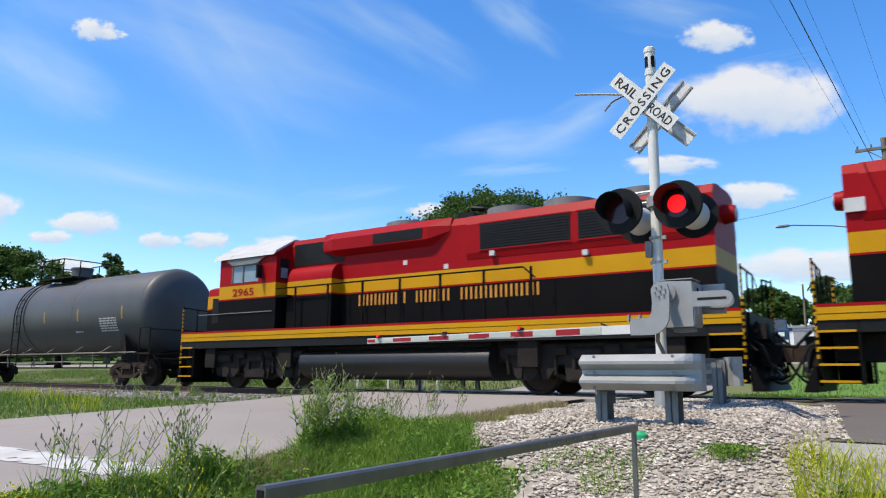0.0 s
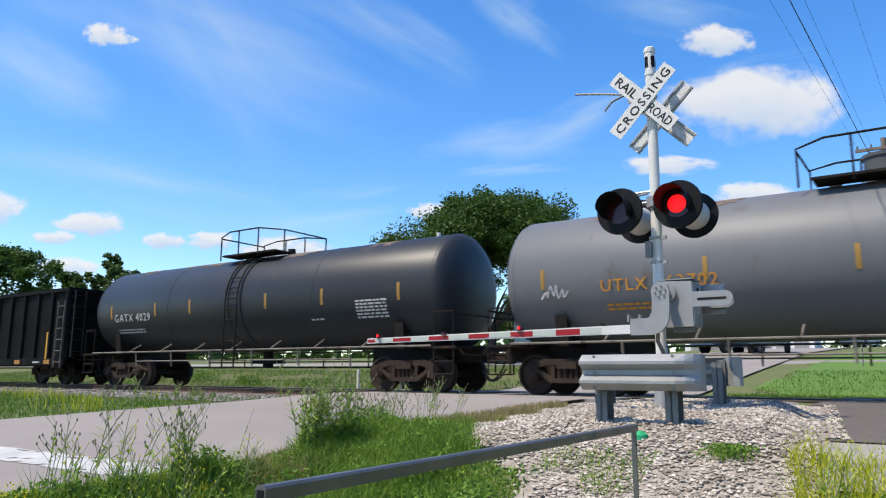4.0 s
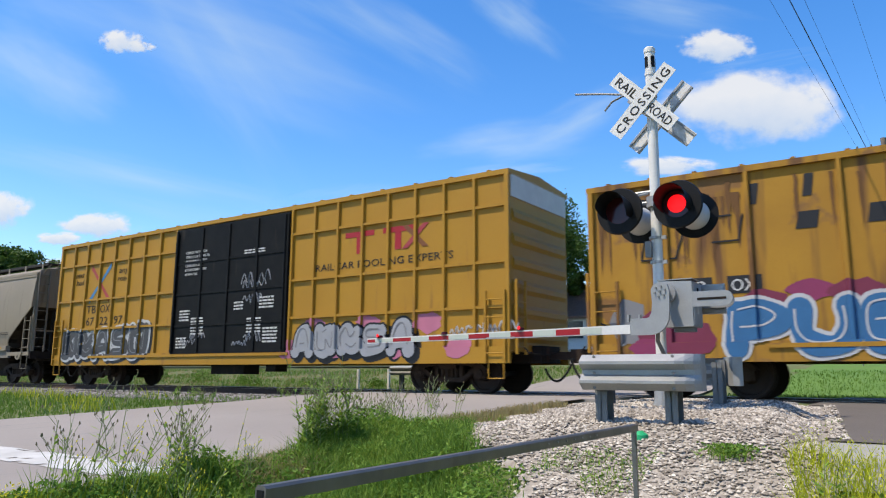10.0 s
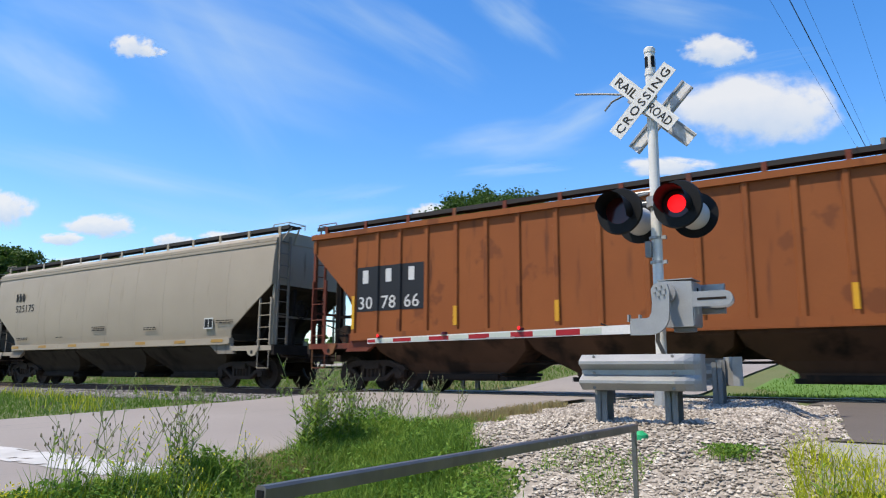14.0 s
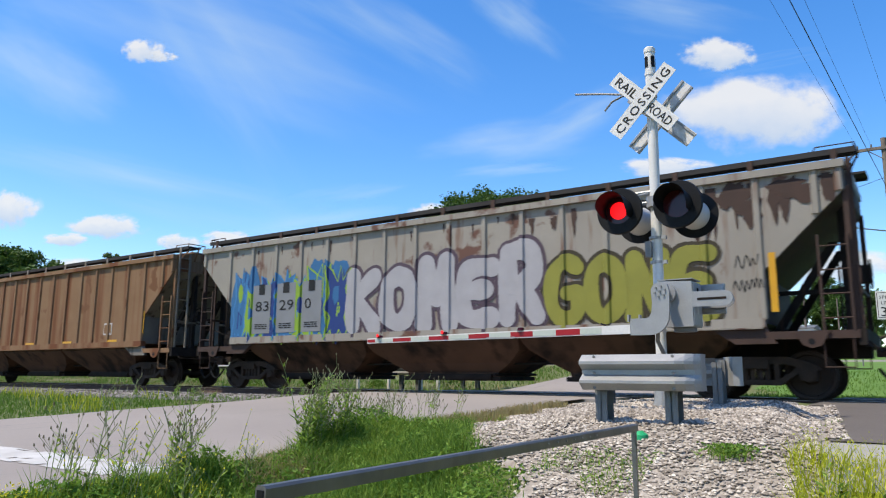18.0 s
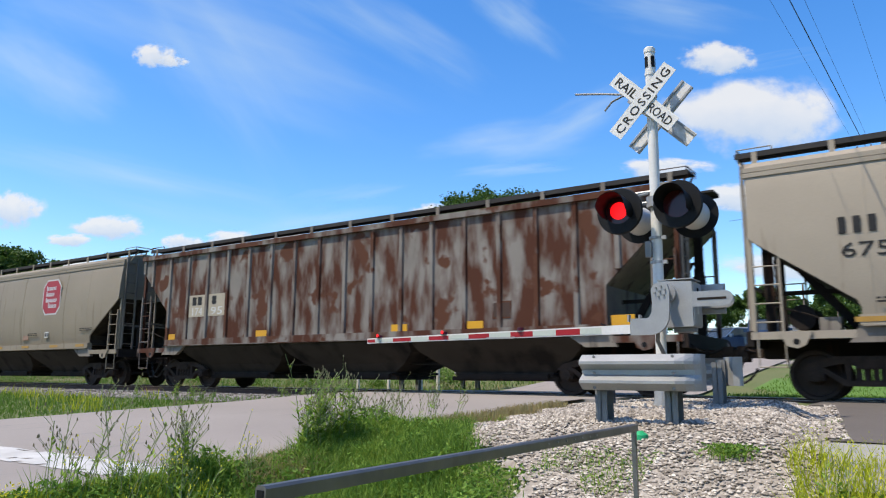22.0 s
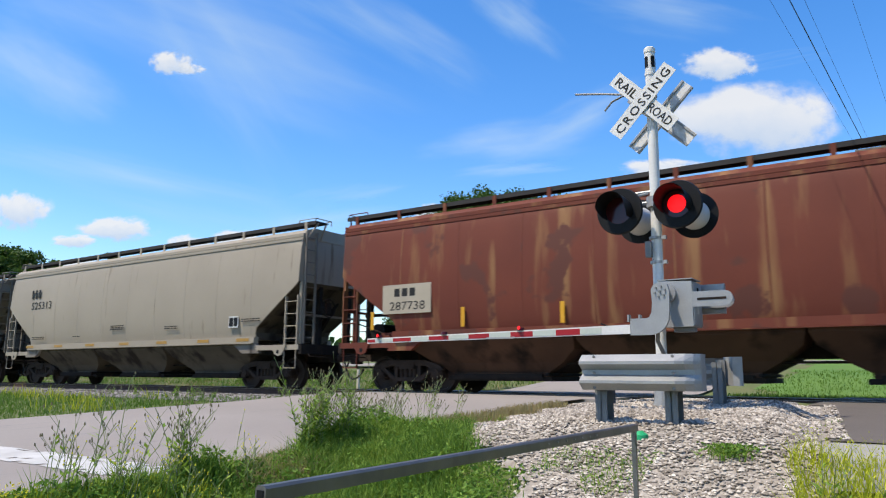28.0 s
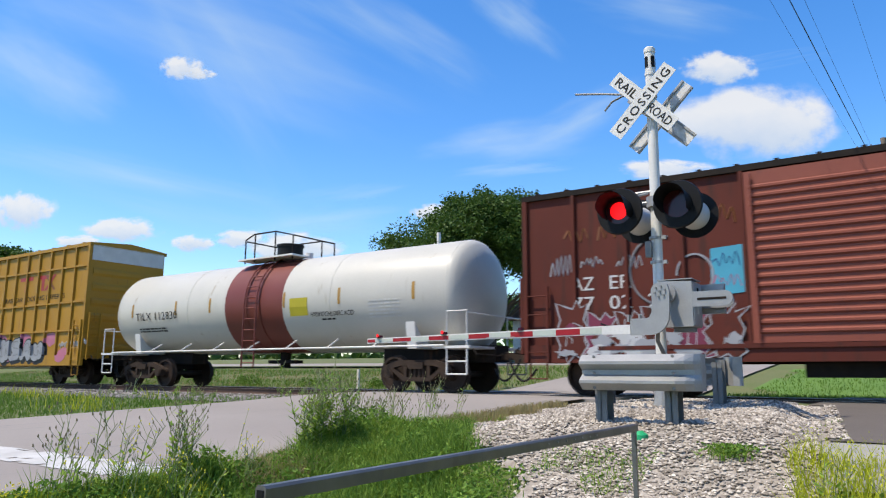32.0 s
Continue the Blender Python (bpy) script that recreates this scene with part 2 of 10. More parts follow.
# footpath by the gravel
fp = Shape()
ys = steps_of((-9.3, -2.6, 12))
for a, b in zip(ys, ys[1:]):
    fp.quad(*[(x, y, path_z(y)) for x, y in ((path_edge(a), a), (2.2, a), (2.2, b), (path_edge(b), b))])
solid("footpath", fp, ASPHALTD, "dark asphalt footpath rising to the track", "path", kind="structure")
sl = Shape()
for k in range(1):
    for j in range(6):
        ya, yb = -9.32 - 1.3 * k - j * 0.2, -9.32 - 1.3 * k - (j + 1) * 0.2
        xa = -0.78 - 0.1 * k
        sl.quad(*[(x, y, land_z(x, y) + 0.035) for x, y in ((xa, yb), (2.2, yb), (2.2, ya), (xa, ya))])
solid("concrete_walk", sl, CONCRETE, "pale concrete footpath slabs", "path", kind="structure")
# stop line on the road
st = Shape()
rnd = random.Random(4)
for i in range(100):
    xa = -4.95 - i * 0.075
    for k in range(7):
        ya = -12.62 + k * 0.08 + 0.012 * math.sin(i * 0.7)
        worn = 0.6 * noise.noise((xa * 1.1, ya * 3.0, 2.0)) + 0.8 * noise.noise((xa * 8.0, ya * 9.0, 5.0))
        if worn < 0.52 - 0.22 * abs(k - 3) / 3:
            st.quad((xa - 0.076, ya, road_z(ya) + 0.018), (xa, ya, road_z(ya) + 0.018), (xa, ya + 0.081, road_z(ya + 0.081) + 0.018), (xa - 0.076, ya + 0.081, road_z(ya + 0.081) + 0.018))
tagged(solid("stop_line", st, ROADWHITE, "worn white stop line painted across the lane", "road marking"), kind="structure")


# ---- loose stone ----
def stones(name, spots, material, label, category, lo, hi, seed):
    rn = random.Random(seed)
    s = Shape()
    base = [(0, 0, 1), (0.9, 0, 0.2), (0.25, 0.85, 0.25), (-0.75, 0.5, 0.2), (-0.75, -0.5, 0.25), (0.25, -0.85, 0.2), (0, 0, -0.7)]
    for x, y, z in spots:
        r = rn.uniform(lo, hi)
        a = rn.uniform(0, 6.28)
        c, d = math.cos(a), math.sin(a)
        sx, sy, sz = r * rn.uniform(0.8, 1.3), r * rn.uniform(0.6, 1.0), r * rn.uniform(0.5, 0.85)
        k = len(s.v)
        for u, v, w in base:
            u, v, w = u * sx * rn.uniform(0.8, 1.2), v * sy * rn.uniform(0.8, 1.2), w * sz
            s.v.append((x + u * c - v * d, y + u * d + v * c, z + w + sz * 0.3))
        for i in range(1, 6):
            j = i % 5 + 1
            s.f += [[k, k + i, k + j], [k + 6, k + j, k + i]]
    return solid(name, s, material, label, category, kind="stuff")


def island_mat(name, colours, rough=0.9, translucent=0.0):
    m = bpy.data.materials.new(name)
    m.use_nodes = True
    n, l = m.node_tree.nodes, m.node_tree.links
    b = n["Principled BSDF"]
    b.inputs["Roughness"].default_value = rough
    b.inputs["Specular IOR Level"].default_value = 0.25
    g = n.new("ShaderNodeNewGeometry")
    r = n.new("ShaderNodeValToRGB")
    while len(r.color_ramp.elements) < len(colours):
        r.color_ramp.elements.new(0.5)
    for i, c in enumerate(colours):
        r.color_ramp.elements[i].position, r.color_ramp.elements[i].color = i / (len(colours) - 1), (*c, 1)
    tx = n.new("ShaderNodeTexNoise")
    tx.inputs["Scale"].default_value = 1.3
    tc = n.new("ShaderNodeTexCoord")
    l.new(tc.outputs["Object"], tx.inputs["Vector"])
    mx = n.new("ShaderNodeMath")
    mx.operation = "MULTIPLY_ADD"
    mx.inputs[1].default_value = 0.55
    l.new(g.outputs["Random Per Island"], mx.inputs[0])
    sc = n.new("ShaderNodeMath")
    sc.operation, sc.inputs[1].default_value = "MULTIPLY", 0.45
    l.new(tx.outputs["Fac"], sc.inputs[0])
    l.new(sc.outputs[0], mx.inputs[2])
    l.new(mx.outputs[0], r.inputs[0])
    l.new(r.outputs[0], b.inputs["Base Color"])
    if translucent:
        t = n.new("ShaderNodeBsdfTranslucent")
        l.new(r.outputs[0], t.inputs[0])
        x = n.new("ShaderNodeMixShader")
        x.inputs[0].default_value = translucent
        l.new(b.outputs[0], x.inputs[1])
        l.new(t.outputs[0], x.inputs[2])
        l.new(x.outputs[0], n["Material Output"].inputs[0])
    return m


STONE = island_mat("white_limestone", [(0.05, 0.04, 0.03), (0.185, 0.157, 0.125), (0.39, 0.343, 0.285), (0.68, 0.62, 0.53)])
STONED = island_mat("grey_ballast", [(0.085, 0.077, 0.068), (0.17, 0.155, 0.14), (0.30, 0.28, 0.255)])
BLADE = island_mat("grass_blades", [(0.062, 0.125, 0.016), (0.125, 0.225, 0.025), (0.215, 0.325, 0.04), (0.39, 0.41, 0.11)], 0.7, 0.35)
BLADEM = island_mat("meadow_blades", [(0.045, 0.105, 0.014), (0.085, 0.17, 0.02), (0.135, 0.225, 0.03), (0.22, 0.26, 0.07)], 0.7, 0.35)
BLADEY = island_mat("yellow_green_blades", [(0.20, 0.26, 0.02), (0.38, 0.42, 0.025), (0.58, 0.55, 0.04)], 0.7, 0.35)
BLADED = island_mat("dry_blades", [(0.22, 0.17, 0.08), (0.34, 0.27, 0.13), (0.20, 0.22, 0.06)], 0.8, 0.3)
BLADEL = island_mat("lawn_blades", [(0.065, 0.14, 0.016), (0.092, 0.18, 0.02), (0.125, 0.22, 0.032)], 0.7, 0.3)

rnd = random.Random(11)


PAD = ((-2.5, -5.45), (-5.0, -5.35), (-7.2, -5.15), (-8.2, -4.95), (-9.13, -4.5), (-9.9, -3.8), (-10.28, -3.25), (-10.6, -2.95), (-12.2, -2.4))


def gravel_edge(x, y):
    """Positive inside the gravel pad."""
    left = -2.5
    for (ya, xa), (yb, xb) in zip(PAD, PAD[1:]):
        if yb <= y <= ya:
            left = xa + (xb - xa) * (ya - y) / (ya - yb) + 0.12 * math.sin(y * 5.1)
    return min(x - left, path_edge(y) + 0.03 - x, y + 11.9 + 0.25 * math.sin(x * 3), -3.0 - y)


spots = []
while len(spots) < 52000:
    x, y = rnd.uniform(-5.7, -0.3), -2.8 - 9.4 * rnd.random() ** 0.85
    e = gravel_edge(x, y)
    if e > 0 or rnd.random() < math.exp(e * 9) * 0.5:
        if e < 0.5 and rnd.random() < 0.25:
            continue
        if x > path_edge(y):
            if y > -9.2 and e > -0.12:
                spots.append((x, y, path_z(y)))
            continue
        spots.append((x, y, land_z(x, y) + (0.02 + 0.012 * rnd.random() + 0.012 * noise.noise((x * 3, y * 3, 0)) if e > 0.1 else -0.004)))
stones("gravel_stones", spots, STONE, "white crushed limestone heaped round the signal", "gravel", 0.012, 0.030, 5)
pad = Shape()
px = steps_of((-5.6, -0.4, 44))
py = steps_of((-12.0, -3.0, 60))
for a, b in zip(px, px[1:]):
    for c, d in zip(py, py[1:]):
        if gravel_edge((a + b) / 2, (c + d) / 2) > 0.02:
            pad.quad(*[(x, y, land_z(x, y) + 0.03) for x, y in ((a, c), (b, c), (b, d), (a, d))])
solid("gravel_pad", pad, GRAVEL, "bed of pale limestone gravel", "gravel", kind="structure")
spots = []
for i in range(9000):
    x = -1 - 45 * rnd.random() ** 1.3
    y = -rnd.uniform(1.4, 3.3)
    if ROAD_L - 0.4 < x < ROAD_R + 0.4 or x > -2.1:
        continue
    spots.append((x, y, -0.17 if y > -1.9 else max(land_z(x, y), -0.17 - (-1.9 - y) * 0.322)))
shoulder = random.Random(12)
for i in range(7000):
    x = ROAD_L - 0.5 - 34 * shoulder.random() ** 1.3
    y = -shoulder.uniform(3.2, 5.4)
    spots.append((x, y, max(land_z(x, y), -0.17 - (-1.9 - y) * 0.322)))
for i in range(4200):
    x = ROAD_L - 0.5 - 26 * shoulder.random() ** 1.2
    y = shoulder.uniform(1.5, 4.2)
    if noise.noise((x * 0.5, y * 0.5, 17.0)) > -0.05 or y < 2.2:
        spots.append((x, y, max(land_z(x, y), -0.17 - max(0.0, y - 1.9) * 0.322)))
stones("ballast_stones", spots, STONED, "grey ballast stones along the rail", "ballast", 0.03, 0.06, 6)


# ---- grass ----
def grass(name, spots, material, label, hmin, hmax, wide, seed, lean=0.35):
    rn = random.Random(seed)
    s = Shape()
    for x, y, z in spots:
        h = rn.uniform(hmin, hmax)
        a = rn.uniform(0, 6.28)
        w = wide * rn.uniform(0.6, 1.3)
        dx, dy = math.cos(a) * w, math.sin(a) * w
        la, lb = rn.uniform(0, 6.28), lean * h * rn.uniform(0.1, 1.2)
        lx, ly = math.cos(la) * lb, math.sin(la) * lb
        k = len(s.v)
        s.v += [(x - dx, y - dy, z - 0.02), (x + dx, y + dy, z - 0.02), (x + lx * 0.35 + dx * 0.8, y + ly * 0.35 + dy * 0.8, z + h * 0.55), (x + lx * 0.35 - dx * 0.8, y + ly * 0.35 - dy * 0.8, z + h * 0.55), (x + lx, y + ly, z + h)]
        s.f += [[k, k + 1, k + 2, k + 3], [k + 3, k + 2, k + 4]]
    return solid(name, s, material, label, "grass", kind="stuff")


def field(n, x0, x1, y0, y1, keep, seed, clump=0.0):
    rn = random.Random(seed)
    out = []
    guard = 0
    while len(out) < n and guard < n * 30:
        guard += 1
        x, y = rn.uniform(x0, x1), rn.uniform(y0, y1)
        if keep(x, y, rn):
            out.append((x, y, land_z(x, y)))
    return out


def road_edge(y):
    return ROAD_R + 0.95 * smooth(8, 12.5, -y)


def verge(x, y, rn):
    """Overgrown strip between the road's edge and the gravel, down into the ditch."""
    if gravel_edge(x, y) > -0.05 + rn.uniform(-0.25, 0.15):
        return False
    ragged = road_edge(y) + 0.02 + 0.22 * noise.noise((x * 0.5, y * 0.8, 3.0))
    return x > ragged


def beside_path(x, y, rn):
    return x > -0.168 * (y + 15.9) + 0.10 * noise.noise((x * 3, y * 3, 5.0)) and y < -10.25 + 0.25 * noise.noise((x * 3, y, 2.0))


grass("verge_grass", field(30000, -6.0, -1.0, -15.0, -6.5, verge, 21), BLADE, "lush green grass on the road verge", 0.02, 0.10, 0.004, 31, 0.8)
grass("verge_tall_grass", field(5200, -6.0, -3.2, -13.5, -9.2, lambda x, y, rn: verge(x, y, rn) and x > -5.05 and noise.noise((x * 0.9, y * 0.9, 1.0)) > -0.1, 22), BLADE, "tall rank grass on the road verge", 0.07, 0.22, 0.004, 32, 0.8)
grass("verge_dry_grass", field(6500, -6.0, -3.6, -13.6, -4.0, lambda x, y, rn: verge(x, y, rn) and x < -5.1 + 0.5 * noise.noise((y, x, 2.0)), 23), BLADED, "dry straw coloured grass at the road edge", 0.04, 0.15, 0.005, 33)
grass("path_grass", field(9000, -1.0, 0.6, -13.2, -10.1, beside_path, 24), BLADEY, "bright yellow green grass by the footpath", 0.06, 0.26, 0.0035, 34, 0.8)
grass("near_bank_grass", field(9000, -5.2, -3.6, -14.0, -11.6, lambda x, y, rn: x > road_edge(y) + 0.05 + 0.12 * noise.noise((x, y * 2, 0.5)), 25), BLADE, "green grass on the near bank", 0.02, 0.09, 0.0045, 35, 0.7)
grass("near_bank_yellow_grass", field(1800, -4.8, -3.6, -14.0, -11.9, lambda x, y, rn: noise.noise((x * 1.2, y, 8.0)) > 0.05, 26), BLADEY, "yellow flowering grass on the near bank", 0.04, 0.14, 0.006, 36)
grass("track_verge_grass", field(34000, -48, ROAD_L - 0.02, -13.5, -3.5, lambda x, y, rn: rn.random() < (0.25 + 0.75 * (x + 48) / 36) * smooth(4.4 + 0.5 * noise.noise((x * 0.4, 0.0, 7.0)), 5.8, -y), 27), BLADEM, "green grass between road and track", 0.03, 0.10, 0.007, 37, 0.7)
grass("track_verge_tufts", field(7000, -48, ROAD_L - 0.02, -12.5, -4.3, lambda x, y, rn: noise.noise((x * 0.9, y * 0.9, 14.0)) > 0.12 and (y < -5.6 or x > ROAD_L - 4), 270), BLADEM, "taller green tufts between road and track", 0.06, 0.18, 0.008, 370, 0.7)
grass("track_verge_yellow_grass", field(1500, -40, ROAD_L - 0.1, -11.0, -5.0, lambda x, y, rn: noise.noise((x * 0.6, y * 0.8, 4.0)) > 0.26, 28), BLADEY, "yellow flowering grass between road and track", 0.14, 0.34, 0.009, 38, 0.7)
grass("far_verge_grass", field(24000, -60, ROAD_L - 0.3, 4.0, 16, lambda x, y, rn: noise.noise((x * 0.35, y * 0.35, 3.0)) > -0.18, 29), BLADEM, "green grass beyond the track", 0.06, 0.20, 0.012, 39, 0.8)
grass("far_verge_dry_grass", field(7000, -60, ROAD_L - 0.3, 3.4, 16, lambda x, y, rn: noise.noise((x * 0.35, y * 0.35, 3.0)) < 0.1, 291), BLADED, "dry grass beyond the track", 0.05, 0.18, 0.012, 391, 0.8)
grass("far_lawn_grass", field(16000, ROAD_R + 1.2, 9, 3.3, 14, lambda x, y, rn: y < 4.6 + 1.0 * noise.noise((x, 0.0, 4.0)) or rn.random() < 0.25, 30), BLADEL, "short uneven grass at the edge of the lawn", 0.03, 0.11, 0.010, 40, 0.8)
grass("gravel_tuft", [(-1.37 + rnd.gauss(0, 0.075), -10.1 + rnd.gauss(0, 0.07), land_z(-1.37, -10.1)) for i in range(300)], BLADE, "green tuft growing in the gravel", 0.03, 0.085, 0.004, 41, 0.8)
grass("gravel_weeds", field(1500, -3.6, -1.4, -12.2, -10.3, lambda x, y, rn: noise.noise((x * 1.6, y * 1.6, 9.0)) > 0.12, 42), BLADE, "sparse weeds growing through the gravel", 0.03, 0.13, 0.004, 42, 0.8)

grass("verge_straw", field(2600, -5.6, -4.2, -12.0, -10.8, lambda x, y, rn: road_edge(y) - 0.05 < x < road_edge(y) + 0.45 + 0.2 * noise.noise((x * 2, y * 2, 1.0)), 251), BLADED, "straw coloured dead grass at the road edge", 0.03, 0.13, 0.004, 351, 0.9)
HERBY = island_mat("yellow_herb_leaves", [(0.24, 0.30, 0.02), (0.42, 0.46, 0.03), (0.62, 0.60, 0.04)], 0.7, 0.35)
HERB = island_mat("herb_leaves", [(0.05, 0.11, 0.014), (0.10, 0.195, 0.024), (0.17, 0.29, 0.036), (0.30, 0.37, 0.065)], 0.6, 0.35)


def herbs(name, spots, material, label, top, size, seed):
    """A low thicket of small leaves; top(x, y) is its height."""
    rn = random.Random(seed)
    s = Shape()
    for x, y, z in spots:
        hh = top(x, y) * rn.random() ** 0.7
        p = Vector((x, y, z + hh))
        a = Vector((rn.uniform(-1, 1), rn.uniform(-1, 1), rn.uniform(-0.3, 0.9))).normalized()
        b = a.cross(Vector((rn.uniform(-1, 1), rn.uniform(-1, 1), rn.uniform(-1, 1)))).normalized()
        e = size * rn.uniform(0.5, 1.3)
        s.quad(p - a * e, p - b * e * 0.38, p + a * e, p + b * e * 0.38)
    return solid(name, s, material, label, "plants", kind="stuff")


def lush(x, y):
    """Taller round the weeds at the road's edge, lower towards the gravel."""
    k = math.exp(-((x + 5.35) / 0.5) ** 2 - ((y + 9.8) / 0.75) ** 2)
    return 0.02 + 0.36 * k + (0.07 * smooth(-5.4, -4.8, x)) + 0.24 * max(0.0, noise.noise((x * 2.6, y * 2.6, 6.0))) * smooth(-5.6, -4.9, x)


grass("verge_long_grass", field(4200, -5.3, -3.4, -11.8, -8.4, lambda x, y, rn: verge(x, y, rn) and x > road_edge(y) + 0.1 and noise.noise((x * 1.7, y * 1.7, 27.0)) > -0.12, 77), BLADEM, "long rank grass bending over on the road verge", 0.10, 0.26, 0.0036, 78, 1.0)
grass("bank_stalks", field(1300, -5.1, -3.9, -13.6, -10.4, lambda x, y, rn: x > road_edge(y) + 0.15 and noise.noise((x * 2.0, y * 2.0, 21.0)) > -0.1, 75), BLADE, "long thin grass stalks on the road verge", 0.10, 0.28, 0.0028, 76, 0.6)
herbs("verge_herbs", field(26000, -6.1, -2.2, -13.8, -7.6, lambda x, y, rn: verge(x, y, rn) and (rn.random() < 0.25 + 2.2 * lush(x, y)), 61), HERB, "lush low herbs and clover on the road verge", lush, 0.026, 62)
grass("verge_lush_grass", field(9000, -6.1, -3.6, -12.5, -8.0, lambda x, y, rn: verge(x, y, rn) and rn.random() < 4.0 * lush(x, y) - 0.55, 63), BLADE, "tall lush grass round the roadside weeds", 0.08, 0.30, 0.004, 64, 0.8)
herbs("gravel_herbs", [(-1.37 + rnd.gauss(0, 0.085), -10.1 + rnd.gauss(0, 0.08), land_z(-1.37, -10.1)) for i in range(1100)] + field(2600, -3.7, -1.5, -12.3, -10.2, lambda x, y, rn: noise.noise((x * 1.6, y * 1.6, 9.0)) > 0.10, 65), HERB, "low green herbs growing through the gravel", lambda x, y: 0.09, 0.016, 66)
herbs("near_bank_flowers", field(1100, -4.8, -3.9, -14.0, -11.6, lambda x, y, rn: noise.noise((x * 2.3, y * 2.3, 8.0)) > 0.22, 67), island_mat("yellow_blossom", [(0.55, 0.50, 0.02), (0.70, 0.62, 0.03), (0.42, 0.45, 0.03)], 0.7, 0.3), "yellow blossom of the bank weeds", lambda x, y: 0.17, 0.012, 68)
herbs("near_bank_herbs", field(9000, -5.1, -3.6, -14.2, -11.5, lambda x, y, rn: x > road_edge(y), 69), HERB, "low green herbs on the near bank", lambda x, y: 0.05 + 0.12 * smooth(-4.8, -4.2, x) + 0.05 * noise.noise((x * 2, y * 2, 1.0)), 0.022, 70)
herbs("path_blossom", field(7000, -1.0, 0.7, -13.2, -10.1, beside_path, 71), HERBY, "yellow green herbs by the footpath", lambda x, y: 0.24, 0.011, 72)
STEMM = mat("weed_stems", (0.15, 0.20, 0.07), (0.20, 0.22, 0.10), 0.8)
BUDM = mat("seed_heads", (0.12, 0.11, 0.055), (0.17, 0.14, 0.08), 0.9)
FLOWERM = mat("yellow_flowers", (0.65, 0.58, 0.03), (0.5, 0.48, 0.03), 0.8)
SWAY = []


def weed(x, y, h, seed, stems=5, leafy=0.6, flowers=False, name="weed", label="tall roadside weed with seed heads on thin stems"):
    rn = random.Random(seed)
    z = land_z(x, y)
    ob = thing(name, label, "plant", pose(x, y, z), "roadside weeds")
    for i in range(stems):
        a, b = rn.gauss(0.6, 1.1), rn.uniform(0.08, 0.46)
        hh = h * rn.uniform(0.65, 1.0)
        bx, by = rn.gauss(0, 0.05), rn.gauss(0, 0.05)
        pts = [(bx + math.cos(a) * b * u * u * hh, by + math.sin(a) * b * u * u * hh, u * hh) for u in (0, 0.3, 0.6, 0.85, 1.0)]
        s, l, f = Shape(), Shape(), Shape()
        s.path(pts, 0.0026, 4)
        for k in range(int(10 * leafy * h / 0.6)):
            u = rn.uniform(0.12, 0.9)
            c, e = rn.uniform(0, 6.28), rn.uniform(0.04, 0.12) * (1.1 - u * 0.6)
            p = Vector((bx + math.cos(a) * b * u * u * hh, by + math.sin(a) * b * u * u * hh, u * hh))
            d, q = Vector((math.cos(c), math.sin(c), 0.55)) * e, Vector((-math.sin(c), math.cos(c), 0)) * e * 0.16
            l.quad(p, p + d * 0.5 + q, p + d, p + d * 0.5 - q)
        for k in range(rn.randint(2, 5)):
            u = rn.uniform(0.6, 1.0)
            c, e = rn.uniform(0, 6.28), rn.uniform(0.03, 0.10)
            p = Vector((bx + math.cos(a) * b * u * u * hh, by + math.sin(a) * b * u * u * hh, u * hh))
            q = p + Vector((math.cos(c), math.sin(c), 1.3)) * e
            s.rod(p, q, 0.0014, 4)
            f.rod(q, q + Vector((0, 0, 0.012 if flowers else 0.020)), 0.0055 if flowers else 0.0068, 5, 0.003)
        st = part("stem", s, STEMM, ob)
        if l.f:
            part("foliage", l, BLADE, st)
        tagged(part("flower_head" if flowers else "seed_head", f, FLOWERM if flowers else BUDM, st), kind="stuff")
    SWAY.append((ob, x, y, z, seed))
    return ob


def weed_on(u, v, h, seed, stems, leafy, flowers=False, **kw):
    weed(road_edge(-10.0 + v) + 0.12 + u, -10.0 + v, h, seed, stems, leafy, flowers, **kw)


for k in range(14):
    weed_on(rnd.uniform(-0.22, 0.26), -0.5 + rnd.uniform(-0.4, 0.35), rnd.uniform(0.42, 0.95), 100 + k, 5, 2.4)
for k in range(18):
    weed_on(rnd.uniform(-0.2, 0.3), rnd.uniform(0.1, 2.6), rnd.uniform(0.38, 0.66), 200 + k, 4, 0.35, label="thin dry roadside grass stalk with seed heads")
for k in range(6):
    weed_on(rnd.uniform(-0.08, 0.08), -2.44 + rnd.uniform(-0.1, 0.1), rnd.uniform(0.45, 0.74), 300 + k, 3, 1.2)
for k in range(8):
    weed_on(rnd.uniform(-0.2, 0.3), -3.05 + rnd.uniform(-0.35, 0.2), rnd.uniform(0.40, 0.80), 350 + k, 2, 0.5)
for k in range(3):
    weed_on(0.05 + rnd.uniform(-0.1, 0.2), -1.95 + rnd.uniform(-0.15, 0.15), rnd.uniform(0.30, 0.5), 380 + k, 2, 0.5, True, label="yellow flowering roadside weed")
for k in range(9):
    weed_on(0.2 + rnd.uniform(-0.2, 0.4), -2.9 + rnd.uniform(-0.4, 0.3), rnd.uniform(0.25, 0.5), 400 + k, 4, 0.8, True, label="yellow flowering roadside weed")
for k in range(6):
    weed(-0.55 + rnd.uniform(-0.2, 0.5), -11.0 + rnd.uniform(-0.8, 0.5), rnd.uniform(0.28, 0.42), 450 + k, 4, 2.2, True, label="yellow flowering weed beside the footpath")
